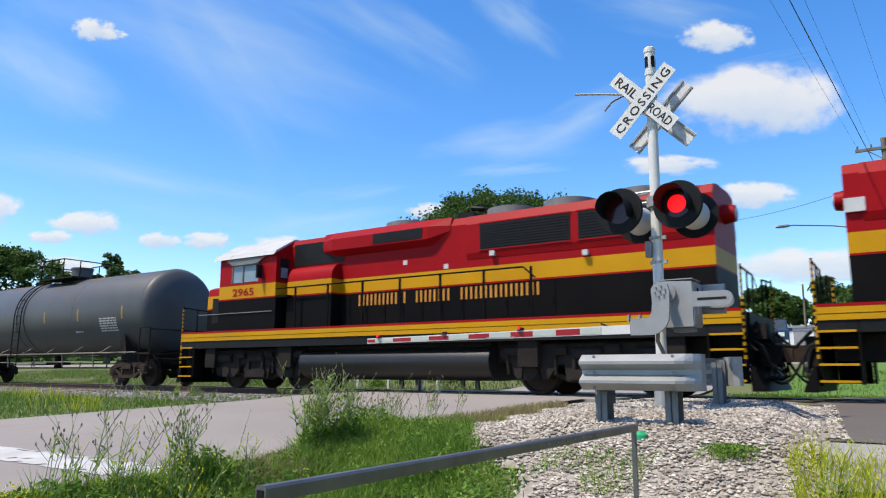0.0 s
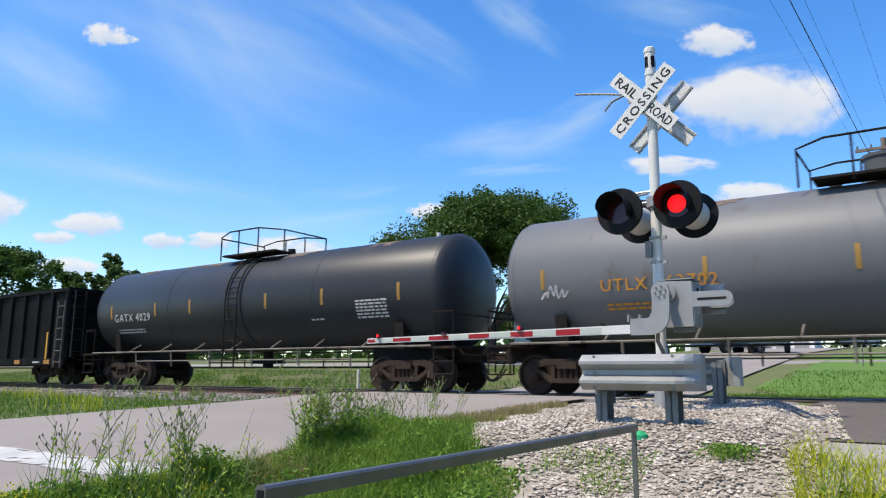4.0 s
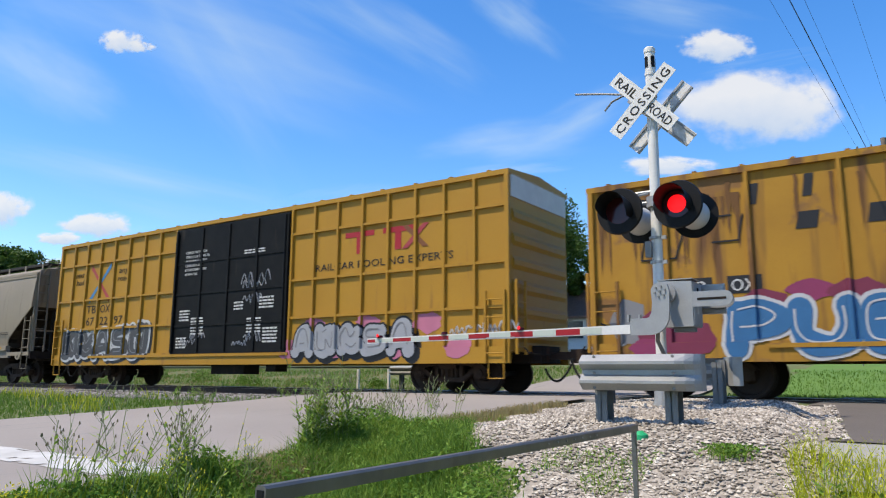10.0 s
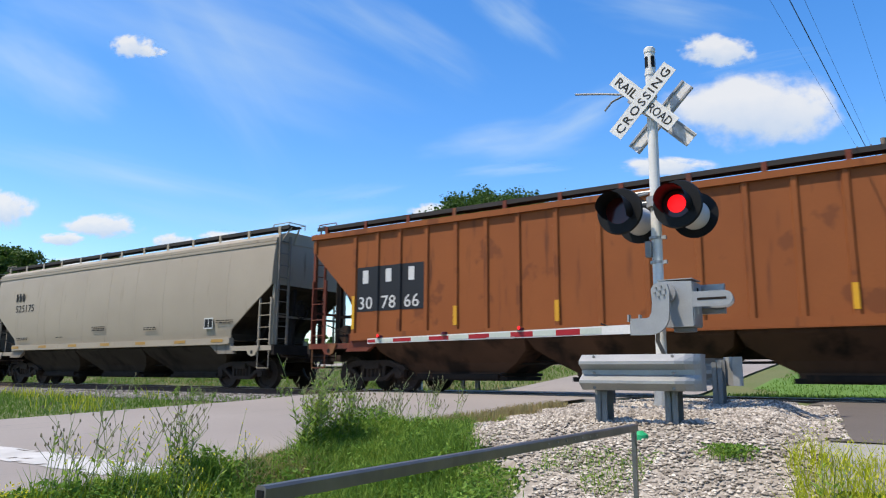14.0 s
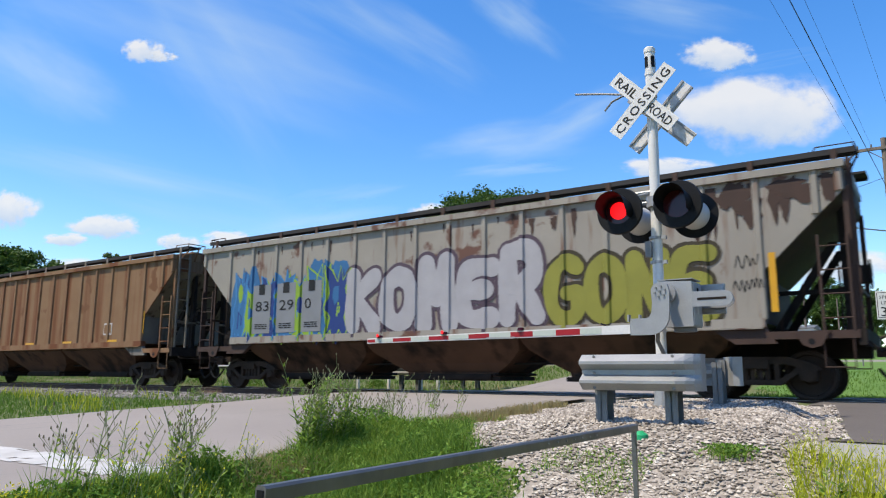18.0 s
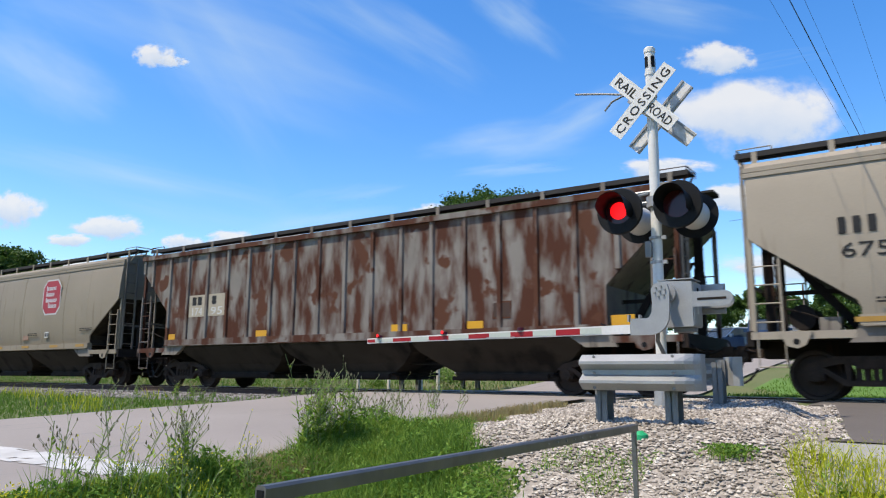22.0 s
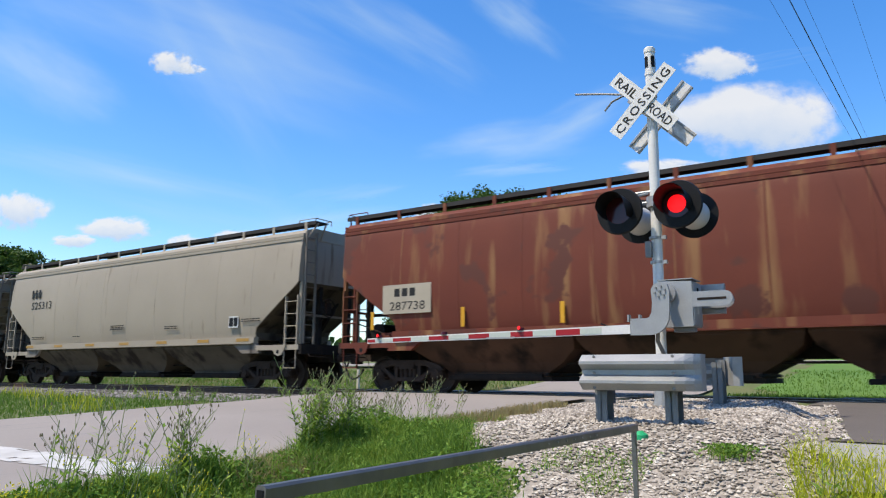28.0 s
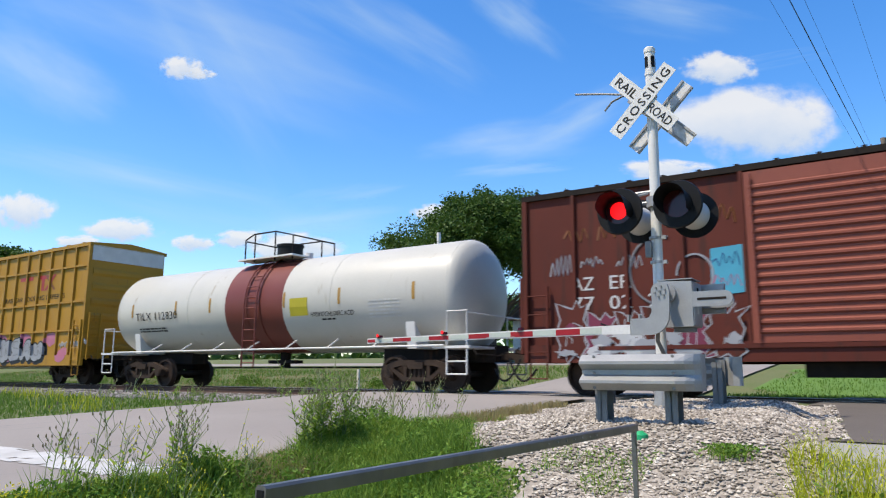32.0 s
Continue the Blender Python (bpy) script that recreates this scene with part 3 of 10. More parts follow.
# green sprouts along the near edge of the ballast
for k in range(16):
    weed(ROAD_L - 0.25 - 8.5 * rnd.random() ** 1.5, -rnd.uniform(2.9, 3.9), rnd.uniform(0.32, 0.58), 480 + k, 5, 3.5, name="sprout", label="leafy green sprout beside the ballast")
# low shrubs beyond the track
for k in range(9):
    x, y = (-14.5, -18.5, -22.0, -16.8, -27.5, -31.0, -25.0, -36.0, -20.5)[k], (5.6, 6.5, 7.2, 8.5, 7.5, 8.0, 5.8, 9.0, 4.9)[k]
    sh = thing("shrub", "low rounded green shrub beyond the track", "shrub", pose(x, y, land_z(x, y)), "shrubs beyond the track")
    stem, leaf = Shape(), Shape()
    size = 0.3 + 0.35 * rnd.random()
    for i in range(6):
        a = i * 1.05
        stem.rod((0, 0, -0.05), (math.cos(a) * size * 0.6, math.sin(a) * size * 0.6, size * 0.8), 0.012, 4)
    for i in range(420):
        d = Vector((rnd.gauss(0, 1), rnd.gauss(0, 1), abs(rnd.gauss(0, 0.9)))).normalized() * size * rnd.uniform(0.55, 1.05)
        d.z *= 0.95 + 0.3 * noise.noise((d.x * 4 + k, d.y * 4, 0))
        u = Vector((rnd.uniform(-1, 1), rnd.uniform(-1, 1), rnd.uniform(-0.6, 0.8))).normalized()
        v = u.cross(Vector((rnd.uniform(-1, 1), rnd.uniform(-1, 1), rnd.uniform(-1, 1)))).normalized()
        leaf.quad(d - u * 0.05, d - v * 0.025, d + u * 0.05, d + v * 0.025)
    part("twigs", stem, STEMM, sh)
    part("leaves", leaf, BLADEM, sh)

# ---- crossing signal ----
MX, MY = -2.585, -7.857
sig = thing("crossing_signal", "white crossing signal mast with crossbuck, red lights and gate", "crossing signal", pose(MX, MY, 0.0))
part("mast", Shape().rod((0, 0, 0.0), (0.026, 0, 3.98), 0.0595, 20), WHITE, sig, smooth=True)
part("mast_foot", Shape().rod((0, 0, 0.05), (0, 0, 0.42), 0.10, 20, 0.085).box(-0.2, 0.2, -0.2, 0.2, 0.04, 0.07), STEEL, sig, "galvanised mast foot")
for a in (-0.15, 0.15):
    for b in (-0.15, 0.15):
        part("anchor_bolt", Shape().rod((a, b, 0.07), (a, b, 0.14), 0.018, 6), STEEL, sig)
part("foundation", Shape().box(-0.40, 0.30, -0.30, 0.30, -0.4, 0.045), CONCRETE, sig, "concrete foundation block")
bell = part("bell", Shape().rod((0.026, 0, 3.93), (0.026, 0, 3.965), 0.067, 20).rod((0.026, 0, 3.965), (0.026, 0, 4.215), 0.060, 20).rod((0.026, 0, 4.215), (0.026, 0, 4.265), 0.067, 20).rod((0.026, 0, 4.265), (0.026, 0, 4.282), 0.067, 20, 0.052), WHITE, sig, "white electronic bell on the mast top", smooth=True)
for a in (-116, -39, 52, 142):
    q = part("bell_opening", Shape().box(0.050, 0.0615, -0.023, 0.023, 4.02, 4.14).rod((0.05, 0, 4.14), (0.0615, 0, 4.14), 0.023, 14), BLACK, bell)
    q.matrix_basis = pose(0.026, 0, 0, 0, 0, a)
for z in (3.68, 3.48):
    part("mast_clamp", Shape().rod((0.022, 0, z - 0.025), (0.022, 0, z + 0.025), 0.070, 16).box(-0.10, 0.10, -0.12, -0.05, z - 0.02, z + 0.02), STEEL, sig, smooth=True)


BACKM = mat("aluminium_back", (0.62, 0.61, 0.58), (0.54, 0.53, 0.505), 0.5, 0.1, scale=5)


def blade(parent, y, ang, zc, front, xoff=0.0):
    m = pose(xoff, y, zc) @ pose(0, 0, 0, 0, -ang, 0)
    ob = part("crossbuck_blade", Shape().box(-0.49, 0.49, -0.003, 0.003, -0.092, 0.092), WHITE if front else BACKM, parent, "white blade lettered in black" if front else "plain aluminium back of a blade")
    ob.matrix_basis = m
    if not front:
        for z in (-0.07, 0.07):
            part("stiffener", Shape().box(-0.49, 0.49, -0.02, -0.003, z - 0.012, z + 0.012), STEEL, ob)
    return ob


b2 = blade(sig, -0.135, -46.5, 3.59, True, -0.03)
text_part("RAIL", 0.108, LETTERK, b2, -0.445, -0.004, -0.054, width=0.335, bold=0.001)
text_part("ROAD", 0.108, LETTERK, b2, 0.10, -0.004, -0.054, width=0.35, bold=0.001)
b1 = blade(sig, -0.150, 46, 3.58, True, -0.038)
text_part("CROSSING", 0.108, LETTERK, b1, -0.45, -0.004, -0.054, width=0.90, bold=0.001, spacing=1.2)
blade(sig, 0.30, 45.5, 3.505, False, 0.028)
blade(sig, 0.315, -45, 3.505, False, 0.032)
part("crossbuck_arm", Shape().rod((0, 0.0, 3.44), (0.05, 0.3, 3.47), 0.03, 8).rod((0, -0.14, 3.6), (0, 0, 3.6), 0.03, 8), STEEL, sig)
part("lightning_rod", Shape().path([(-0.05, -0.04, 3.72), (-0.37, 0.0, 3.785), (-0.55, 0.0, 3.83), (-0.93, 0.0, 3.91)], 0.013, 8), STEELD, sig, "thin grey rod standing out from the mast")
part("short_rod", Shape().path([(-0.1, -0.04, 3.72), (-0.33, 0.0, 3.752), (-0.46, 0.0, 3.71), (-0.555, 0, 3.612)], 0.012, 8), STEELD, sig)
# lights
part("light_crossarm", Shape().rod((-0.62, 0, 2.53), (0.1, 0, 2.53), 0.017, 8).rod((-0.40, 0, 2.40), (0.40, 0, 2.40), 0.022, 8), STEEL, sig)
part("crossarm_clamp", Shape().rod((0, 0, 2.34), (0, 0, 2.46), 0.085, 16), STEEL, sig, smooth=True)
part("light_conduit", Shape().path([(-0.05, -0.05, 2.50), (-0.2, -0.12, 2.46), (-0.26, -0.1, 2.36), (-0.3, -0.05, 2.3)], 0.014, 6), STEEL, sig)
LENSOFF = mat("unlit_red_lens", (0.05, 0.004, 0.004), (0.035, 0.003, 0.003), 0.15, bump=0)
LENSON = glow("lit_red_lens", (1.0, 0.004, 0.006, 1), 1.25)
LAMPS = []


def lamp(x, side, phase):
    """Hooded flasher. side -1 faces the road user, +1 the other way."""
    y0 = -0.24 if side < 0 else 0.46
    ob = part("flasher", Shape().rod((x, y0 - side * 0.004, 2.29), (x, y0 + side * 0.004, 2.29), 0.262, 36), BLACK, sig, "black round flasher background", smooth=True)
    n, hood = 26, Shape()
    for i in range(n):
        a0, a1 = radians(-35 + 250 * i / n), radians(-35 + 250 * (i + 1) / n)
        def at(a, r, d):
            return (x + r * math.cos(a), y0 + side * d, 2.29 + r * math.sin(a))
        def dep(a):
            return 0.30 - 0.16 * max(0.0, -math.sin(a)) * 1.6
        hood.quad(at(a0, 0.158, 0.0), at(a1, 0.158, 0.0), at(a1, 0.165, dep(a1)), at(a0, 0.165, dep(a0)))
        hood.quad(at(a0, 0.163, 0.0), at(a0, 0.170, dep(a0)), at(a1, 0.170, dep(a1)), at(a1, 0.163, 0.0))
    part("visor", hood, BLACK, ob, "deep black visor")
    part("rim", Shape().rod((x, y0 - side * 0.02, 2.29), (x, y0 + side * 0.01, 2.29), 0.272, 36, 0.262), BLACK, ob, smooth=True)
    part("housing", Shape().rod((x, y0 - side * 0.01, 2.29), (x, y0 - side * (0.2 if side < 0 else 0.36), 2.29), 0.175, 24, 0.145), BACKM, ob, "pale lamp housing", smooth=True)
    part("lens", Shape().rod((x, y0 + side * 0.006, 2.29), (x, y0 + side * 0.016, 2.29), 0.152, 28), LENSOFF, ob, "red glass lens", smooth=True)
    if side < 0:
        lit = part("lamp_glow", Shape().rod((0, 0, 0), (0, -0.004, 0), 0.100, 28, 0.085), LENSON, ob, "glowing red lamp", smooth=True)
        LAMPS.append((lit, (x, y0 - 0.018, 2.29), (x, y0 + 0.06, 2.29), phase))
    return ob


lamp(-0.33, -1, 1)
lamp(0.33, -1, 0)
lamp(-0.33, 1, 1)
lamp(0.33, 1, 0)
# gate mechanism
part("cable_box", Shape().box(-0.085, -0.02, -0.13, -0.06, 1.75, 1.93), STEELD, sig)
for z in (1.70, 1.98):
    part("band", Shape().rod((0, 0, z - 0.015), (0, 0, z + 0.015), 0.072, 16).box(0.05, 0.12, -0.02, 0.02, z - 0.02, z + 0.02), STEEL, sig, smooth=True)
mech = part("gate_mechanism", Shape().prism([(0.12, 1.02), (0.17, 0.945), (0.47, 0.945), (0.47, 1.42), (0.12, 1.44)], "y", -0.36, -0.03), STEEL, sig, "galvanised gate mechanism housing")
part("access_door", Shape().box(0.472, 0.482, -0.345, -0.045, 0.96, 1.40), STEEL, mech)
part("door_label", Shape().box(0.483, 0.486, -0.24, -0.18, 1.08, 1.16), LETTERW, mech)
part("door_slot", Shape().box(0.483, 0.486, -0.22, -0.16, 1.24, 1.36), DARK, mech)
part("hood", Shape().box(0.115, 0.475, -0.365, -0.025, 1.441, 1.452), STEEL, mech)
for z in (1.05, 1.34):
    part("mounting_clamp", Shape().box(0.05, 0.21, -0.12, -0.04, z, z + 0.06).rod((0, 0, z), (0, 0, z + 0.06), 0.08, 14), STEEL, mech)
part("shaft_housing", Shape().rod((0.21, -0.40, 1.30), (0.21, -0.10, 1.30), 0.10, 18), STEEL, mech, smooth=True)
part("drain_boss", Shape().rod((0.33, -0.17, 0.90), (0.33, -0.17, 0.95), 0.12, 16), STEELD, mech, smooth=True)
# curved arm bracket and its bolts
out = [(0.115, 1.33), (0.15, 1.385), (0.22, 1.40), (0.285, 1.375), (0.305, 1.30), (0.297, 1.12)]
out += [(0.09 + 0.205 * math.cos(radians(a)), 1.06 + 0.205 * math.sin(radians(a))) for a in range(0, -91, -15)]
out += [(-0.124, 0.856), (-0.120, 1.012), (0.03, 1.018), (0.085, 1.04), (0.112, 1.09), (0.122, 1.18)]
brk = part("arm_bracket", Shape().prism(out, "y", -0.60, -0.565), STEEL, sig, "galvanised curved gate arm bracket")
for k in range(6):
    a = radians(60 * k + 15)
    part("bolt", Shape().rod((0.21 + 0.055 * math.cos(a), -0.615, 1.30 + 0.055 * math.sin(a)), (0.21 + 0.055 * math.cos(a), -0.60, 1.30 + 0.055 * math.sin(a)), 0.011, 6), STEELD, brk)
part("bolt", Shape().rod((0.21, -0.615, 1.30), (0.21, -0.60, 1.30), 0.014, 6), STEELD, brk)
part("bracket_shaft", Shape().rod((0.21, -0.565, 1.30), (0.21, -0.30, 1.30), 0.05, 12), STEEL, brk, smooth=True)
part("bracket_flange", Shape().box(-0.124, 0.06, -0.60, -0.50, 1.018, 1.03), STEEL, brk)
part("bracket_lug", Shape().box(-0.15, -0.135, -0.60, -0.53, 1.00, 1.075), STEEL, brk)
part("bracket_lug", Shape().box(-0.03, -0.015, -0.60, -0.53, 1.03, 1.07), STEEL, brk)
part("conduit", Shape().path([(0.14, -0.50, 0.93), (0.10, -0.40, 0.80), (0.10, -0.2, 0.66), (0.09, -0.08, 0.50), (0.09, -0.06, 0.10)], 0.022, 8), STEELD, sig, "grey cable conduit", smooth=True)
for y, x1, z0, z1 in ((-0.345, 0.87, 1.148, 1.306), (0.02, 0.80, 1.16, 1.32)):
    c = (z0 + z1) / 2
    o = [(0.30, z0), (x1 - 0.07, z0)] + [(x1 - 0.075 + 0.079 * math.cos(radians(a)), c + 0.079 * math.sin(radians(a))) for a in range(-75, 76, 25)] + [(x1 - 0.07, z1), (0.30, z1)]
    cw = part("counterweight_arm", Shape().prism(o, "y", y - 0.012, y + 0.012), STEEL, sig, "galvanised counterweight arm")
    part("slot", Shape().box(0.52, x1 - 0.06, y - 0.016, y - 0.012, c - 0.012, c + 0.012), DARK, cw)
part("counterweight", Shape().box(0.42, 0.70, 0.05, 0.10, 1.10, 1.42), STEEL, sig, "flat galvanised counterweight plate")
# gate arm, striped
arm = part("gate_arm", Shape().prism([(-0.12, 0.872), (-0.12, 0.968), (-3.735, 0.905), (-3.735, 0.84)], "y", -0.605, -0.583), WHITE, sig, "red and white striped gate arm")
edges = [-3.73, -3.60, -3.30, -3.01, -2.73, -2.43, -2.14, -1.85, -1.56, -1.27, -0.98, -0.69, -0.44]
for i in range(len(edges) - 1):
    a, b = edges[i], edges[i + 1]
    def lo(x):
        return 0.869 - 0.029 * (-x - 0.12) / 3.6 + 0.012
    def hi(x):
        return 0.968 - 0.063 * (-x - 0.12) / 3.6 - 0.014
    part("red_stripe" if i % 2 == 0 else "white_stripe", Shape().quad((a, -0.608, lo(a)), (b, -0.608, lo(b)), (b, -0.608, hi(b)), (a, -0.608, hi(a))), REDM if i % 2 == 0 else SILV, arm)
part("arm_splice", Shape().box(-1.88, -1.5, -0.615, -0.605, 0.855, 0.875), STEEL, arm)
REDGLOW = glow("lit_arm_lamp", (1.0, 0.004, 0.006, 1), 0.9)
for k, x in enumerate((-3.53, -2.50, -1.43)):
    z = hi(x) + 0.012
    lo_ = part("arm_light", Shape().rod((x, -0.594, z), (x, -0.594, z + 0.035), 0.045, 14, 0.035), LENSOFF, arm, "small red gate arm light", smooth=True)
    g = part("arm_light_glow", Shape().rod((0, 0, 0), (0, -0.003, 0), 0.02, 14), REDGLOW, lo_) if k == 0 else part("arm_light_glow", Shape().rod((0, 0, 0), (0, -0.003, 0), 0.02, 14), REDGLOW, lo_, "glowing lamp of the gate arm")
    LAMPS.append((g, (x, -0.645, z + 0.03), (x, -0.590, z + 0.018), {0: 2, 1: 1, 2: 0}[k]))
part("arm_cable", Shape().path([(-0.45, -0.6, 0.99), (-0.28, -0.58, 0.93), (-0.2, -0.56, 0.95)], 0.008, 6), BLACK, sig)


# ---- guard rails ----
def w_beam(x0, x1, y, z0, side, curl):
    """Corrugated beam seen from -y, 0.31 m high; curl adds the rounded end wing at x1."""
    prof = [(0.0, 0.0), (-0.02, 0.015), (-0.075, 0.06), (-0.075, 0.085), (-0.005, 0.135), (-0.005, 0.175), (-0.075, 0.225), (-0.075, 0.25), (-0.02, 0.295), (0.0, 0.31)]
    s = Shape()
    xs = [x0, x1] + ([x1 + 0.07, x1 + 0.13, x1 + 0.17, x1 + 0.18] if curl else [])
    off = [0, 0] + ([0.015, 0.06, 0.13, 0.22] if curl else [])
    flat = [1, 1] + ([0.7, 0.4, 0.25, 0.2] if curl else [])
    for x, o, q in zip(xs, off, flat):
        s.v += [(x, y + o + side * d * q, z0 + h) for d, h in prof] + [(x, y + o + side * d * q + 0.006 , z0 + h) for d, h in prof[::-1]]
    n = 2 * len(prof)
    for j in range(len(xs) - 1):
        for i in range(n):
            s.f.append([j * n + i, j * n + (i + 1) % n, (j + 1) * n + (i + 1) % n, (j + 1) * n + i])
    s.f += [list(range(n))[::-1], [(len(xs) - 1) * n + i for i in range(n)]]
    return s


def guard(x0, x1, y, posts, label, curl=True, zb=0.31, foot=-0.3):
    ob = thing("guard_rail", label, "guard rail", pose(0, y, 0), "guard rails")
    beam = part("beam", w_beam(x0, x1, 0, zb, 1, curl), STEEL, ob, "galvanised corrugated beam")
    for x in (x0 + 0.13, x1 - 0.02):
        for z in (0.02, 0.15, 0.29):
            part("bolt", Shape().rod((x, -0.03 if z == 0.15 else -0.035, zb + z), (x, -0.012 - 0.03, zb + z), 0.014, 8), STEELD, beam)
    for x in posts:
        p = Shape()
        p.box(x - 0.055, x + 0.055, 0.10, 0.108, foot, zb + 0.30)
        p.box(x - 0.055, x + 0.055, 0.25, 0.258, foot, zb + 0.30)
        p.box(x - 0.004, x + 0.004, 0.10, 0.258, foot, zb + 0.30)
        part("post", p, STEELD, ob, "galvanised steel post")
        part("spacer_block", Shape().box(x - 0.05, x + 0.05, 0.01, 0.10, zb + 0.02, zb + 0.29), STEELD, ob)
    return ob


def rear_guard(x0, x1, y, posts, label, zb=0.33, foot=-0.35):
    """The same rail seen from its back: posts before the beam."""
    ob = thing("guard_rail", label, "guard rail", pose(0, y, 0), "guard rails")
    back = w_beam(x0, x1, 0, zb, -1, False)
    beam = part("beam", back, STEEL, ob, "galvanised corrugated beam")
    part("end_plate", Shape().prism([(x1 - 0.10, -0.04), (x1 + 0.02, -0.13), (x1 + 0.13, -0.15), (x1 + 0.13, -0.14), (x1 + 0.02, -0.12), (x1 - 0.10, -0.03)], "z", zb, zb + 0.32), STEEL, beam, "pale curled end plate")
    for x in posts:
        p = Shape()
        p.box(x - 0.055, x + 0.055, -0.108, -0.10, foot, zb + 0.26)
        p.box(x - 0.055, x + 0.055, -0.258, -0.25, foot, zb + 0.26)
        p.box(x - 0.004, x + 0.004, -0.258, -0.10, foot, zb + 0.26)
        part("post", p, STEELD, ob, "galvanised steel post")
        part("spacer_block", Shape().box(x - 0.05, x + 0.05, -0.10, -0.01, zb + 0.02, zb + 0.29), STEELD, ob)
    return ob


guard(-2.71, -1.86, -9.72, (-2.58, -1.95), "short galvanised guard rail in front of the signal")
rear_guard(-3.60, -1.98, -7.2, (-3.40, -2.10), "short galvanised guard rail behind the signal")
# handrail over the ditch
RAILTUBE = mat("weathered_steel_tube", (0.20, 0.192, 0.18), (0.13, 0.125, 0.117), 0.40, 0.7, scale=6, streak=(0.12, 0.11, 0.10), amount=0.14)
hr = thing("handrail", "low dull galvanised handrail over the ditch", "handrail", pose(-1.742, -11.09, 0, 0, 0, 1.62))
part("top_rail", Shape().prism([(-0.02, 0.074), (-0.02, 0.112), (-0.013, 0.120), (0.013, 0.120), (0.02, 0.112), (0.02, 0.074)], "y", -3.32, 0.0), RAILTUBE, hr, "square steel tube rail")
for y in (-0.03, -3.27):
    z = land_z(-1.7, -11.09 + y)
    p = part("post", Shape().box(-0.014, 0.014, y - 0.014, y + 0.014, z - 0.1, 0.074), RAILTUBE, hr)
    part("foot_plate", Shape().box(-0.05, 0.05, y - 0.05, y + 0.05, z + 0.0, z + 0.015), STEELD, p)
part("end_cap", Shape().prism([(-0.021, 0.073), (-0.021, 0.113), (-0.013, 0.121), (0.013, 0.121), (0.021, 0.113), (0.021, 0.073)], "y", -3.326, -3.32), RAILTUBE, hr)
part("end_opening", Shape().box(-0.013, 0.013, -3.329, -3.326, 0.080, 0.108), BLACK, hr)
for k in range(7):
    part("rivet", Shape().rod((0.02, -0.75 - 0.11 * k, 0.096), (0.024, -0.75 - 0.11 * k, 0.096), 0.005, 6), STEEL, hr)
GREENP = mat("green_plastic", (0.02, 0.32, 0.12), (0.015, 0.26, 0.10), 0.5)
solid("survey_marker", Shape().loft([[(-2.12 + r * math.cos(a), -9.95 + r * math.sin(a), land_z(-2.12, -9.95) + z) for a in [radians(36 * i) for i in range(10)]] for r, z in ((0.075, 0.0), (0.07, 0.05), (0.03, 0.08))]), GREENP, "green plastic cap lying on the gravel", "marker cap", smooth=True)


# ---- beyond the track ----
BARK = mat("tree_bark", (0.10, 0.075, 0.055), (0.06, 0.045, 0.035), 0.95, scale=4, bump=0.5)
LEAFA = island_mat("oak_leaves", [(0.022, 0.050, 0.010), (0.040, 0.085, 0.014), (0.065, 0.120, 0.02), (0.10, 0.155, 0.03)], 0.6, 0.3)
LEAFB = island_mat("light_leaves", [(0.04, 0.075, 0.02), (0.07, 0.12, 0.03), (0.12, 0.17, 0.05)], 0.6, 0.3)


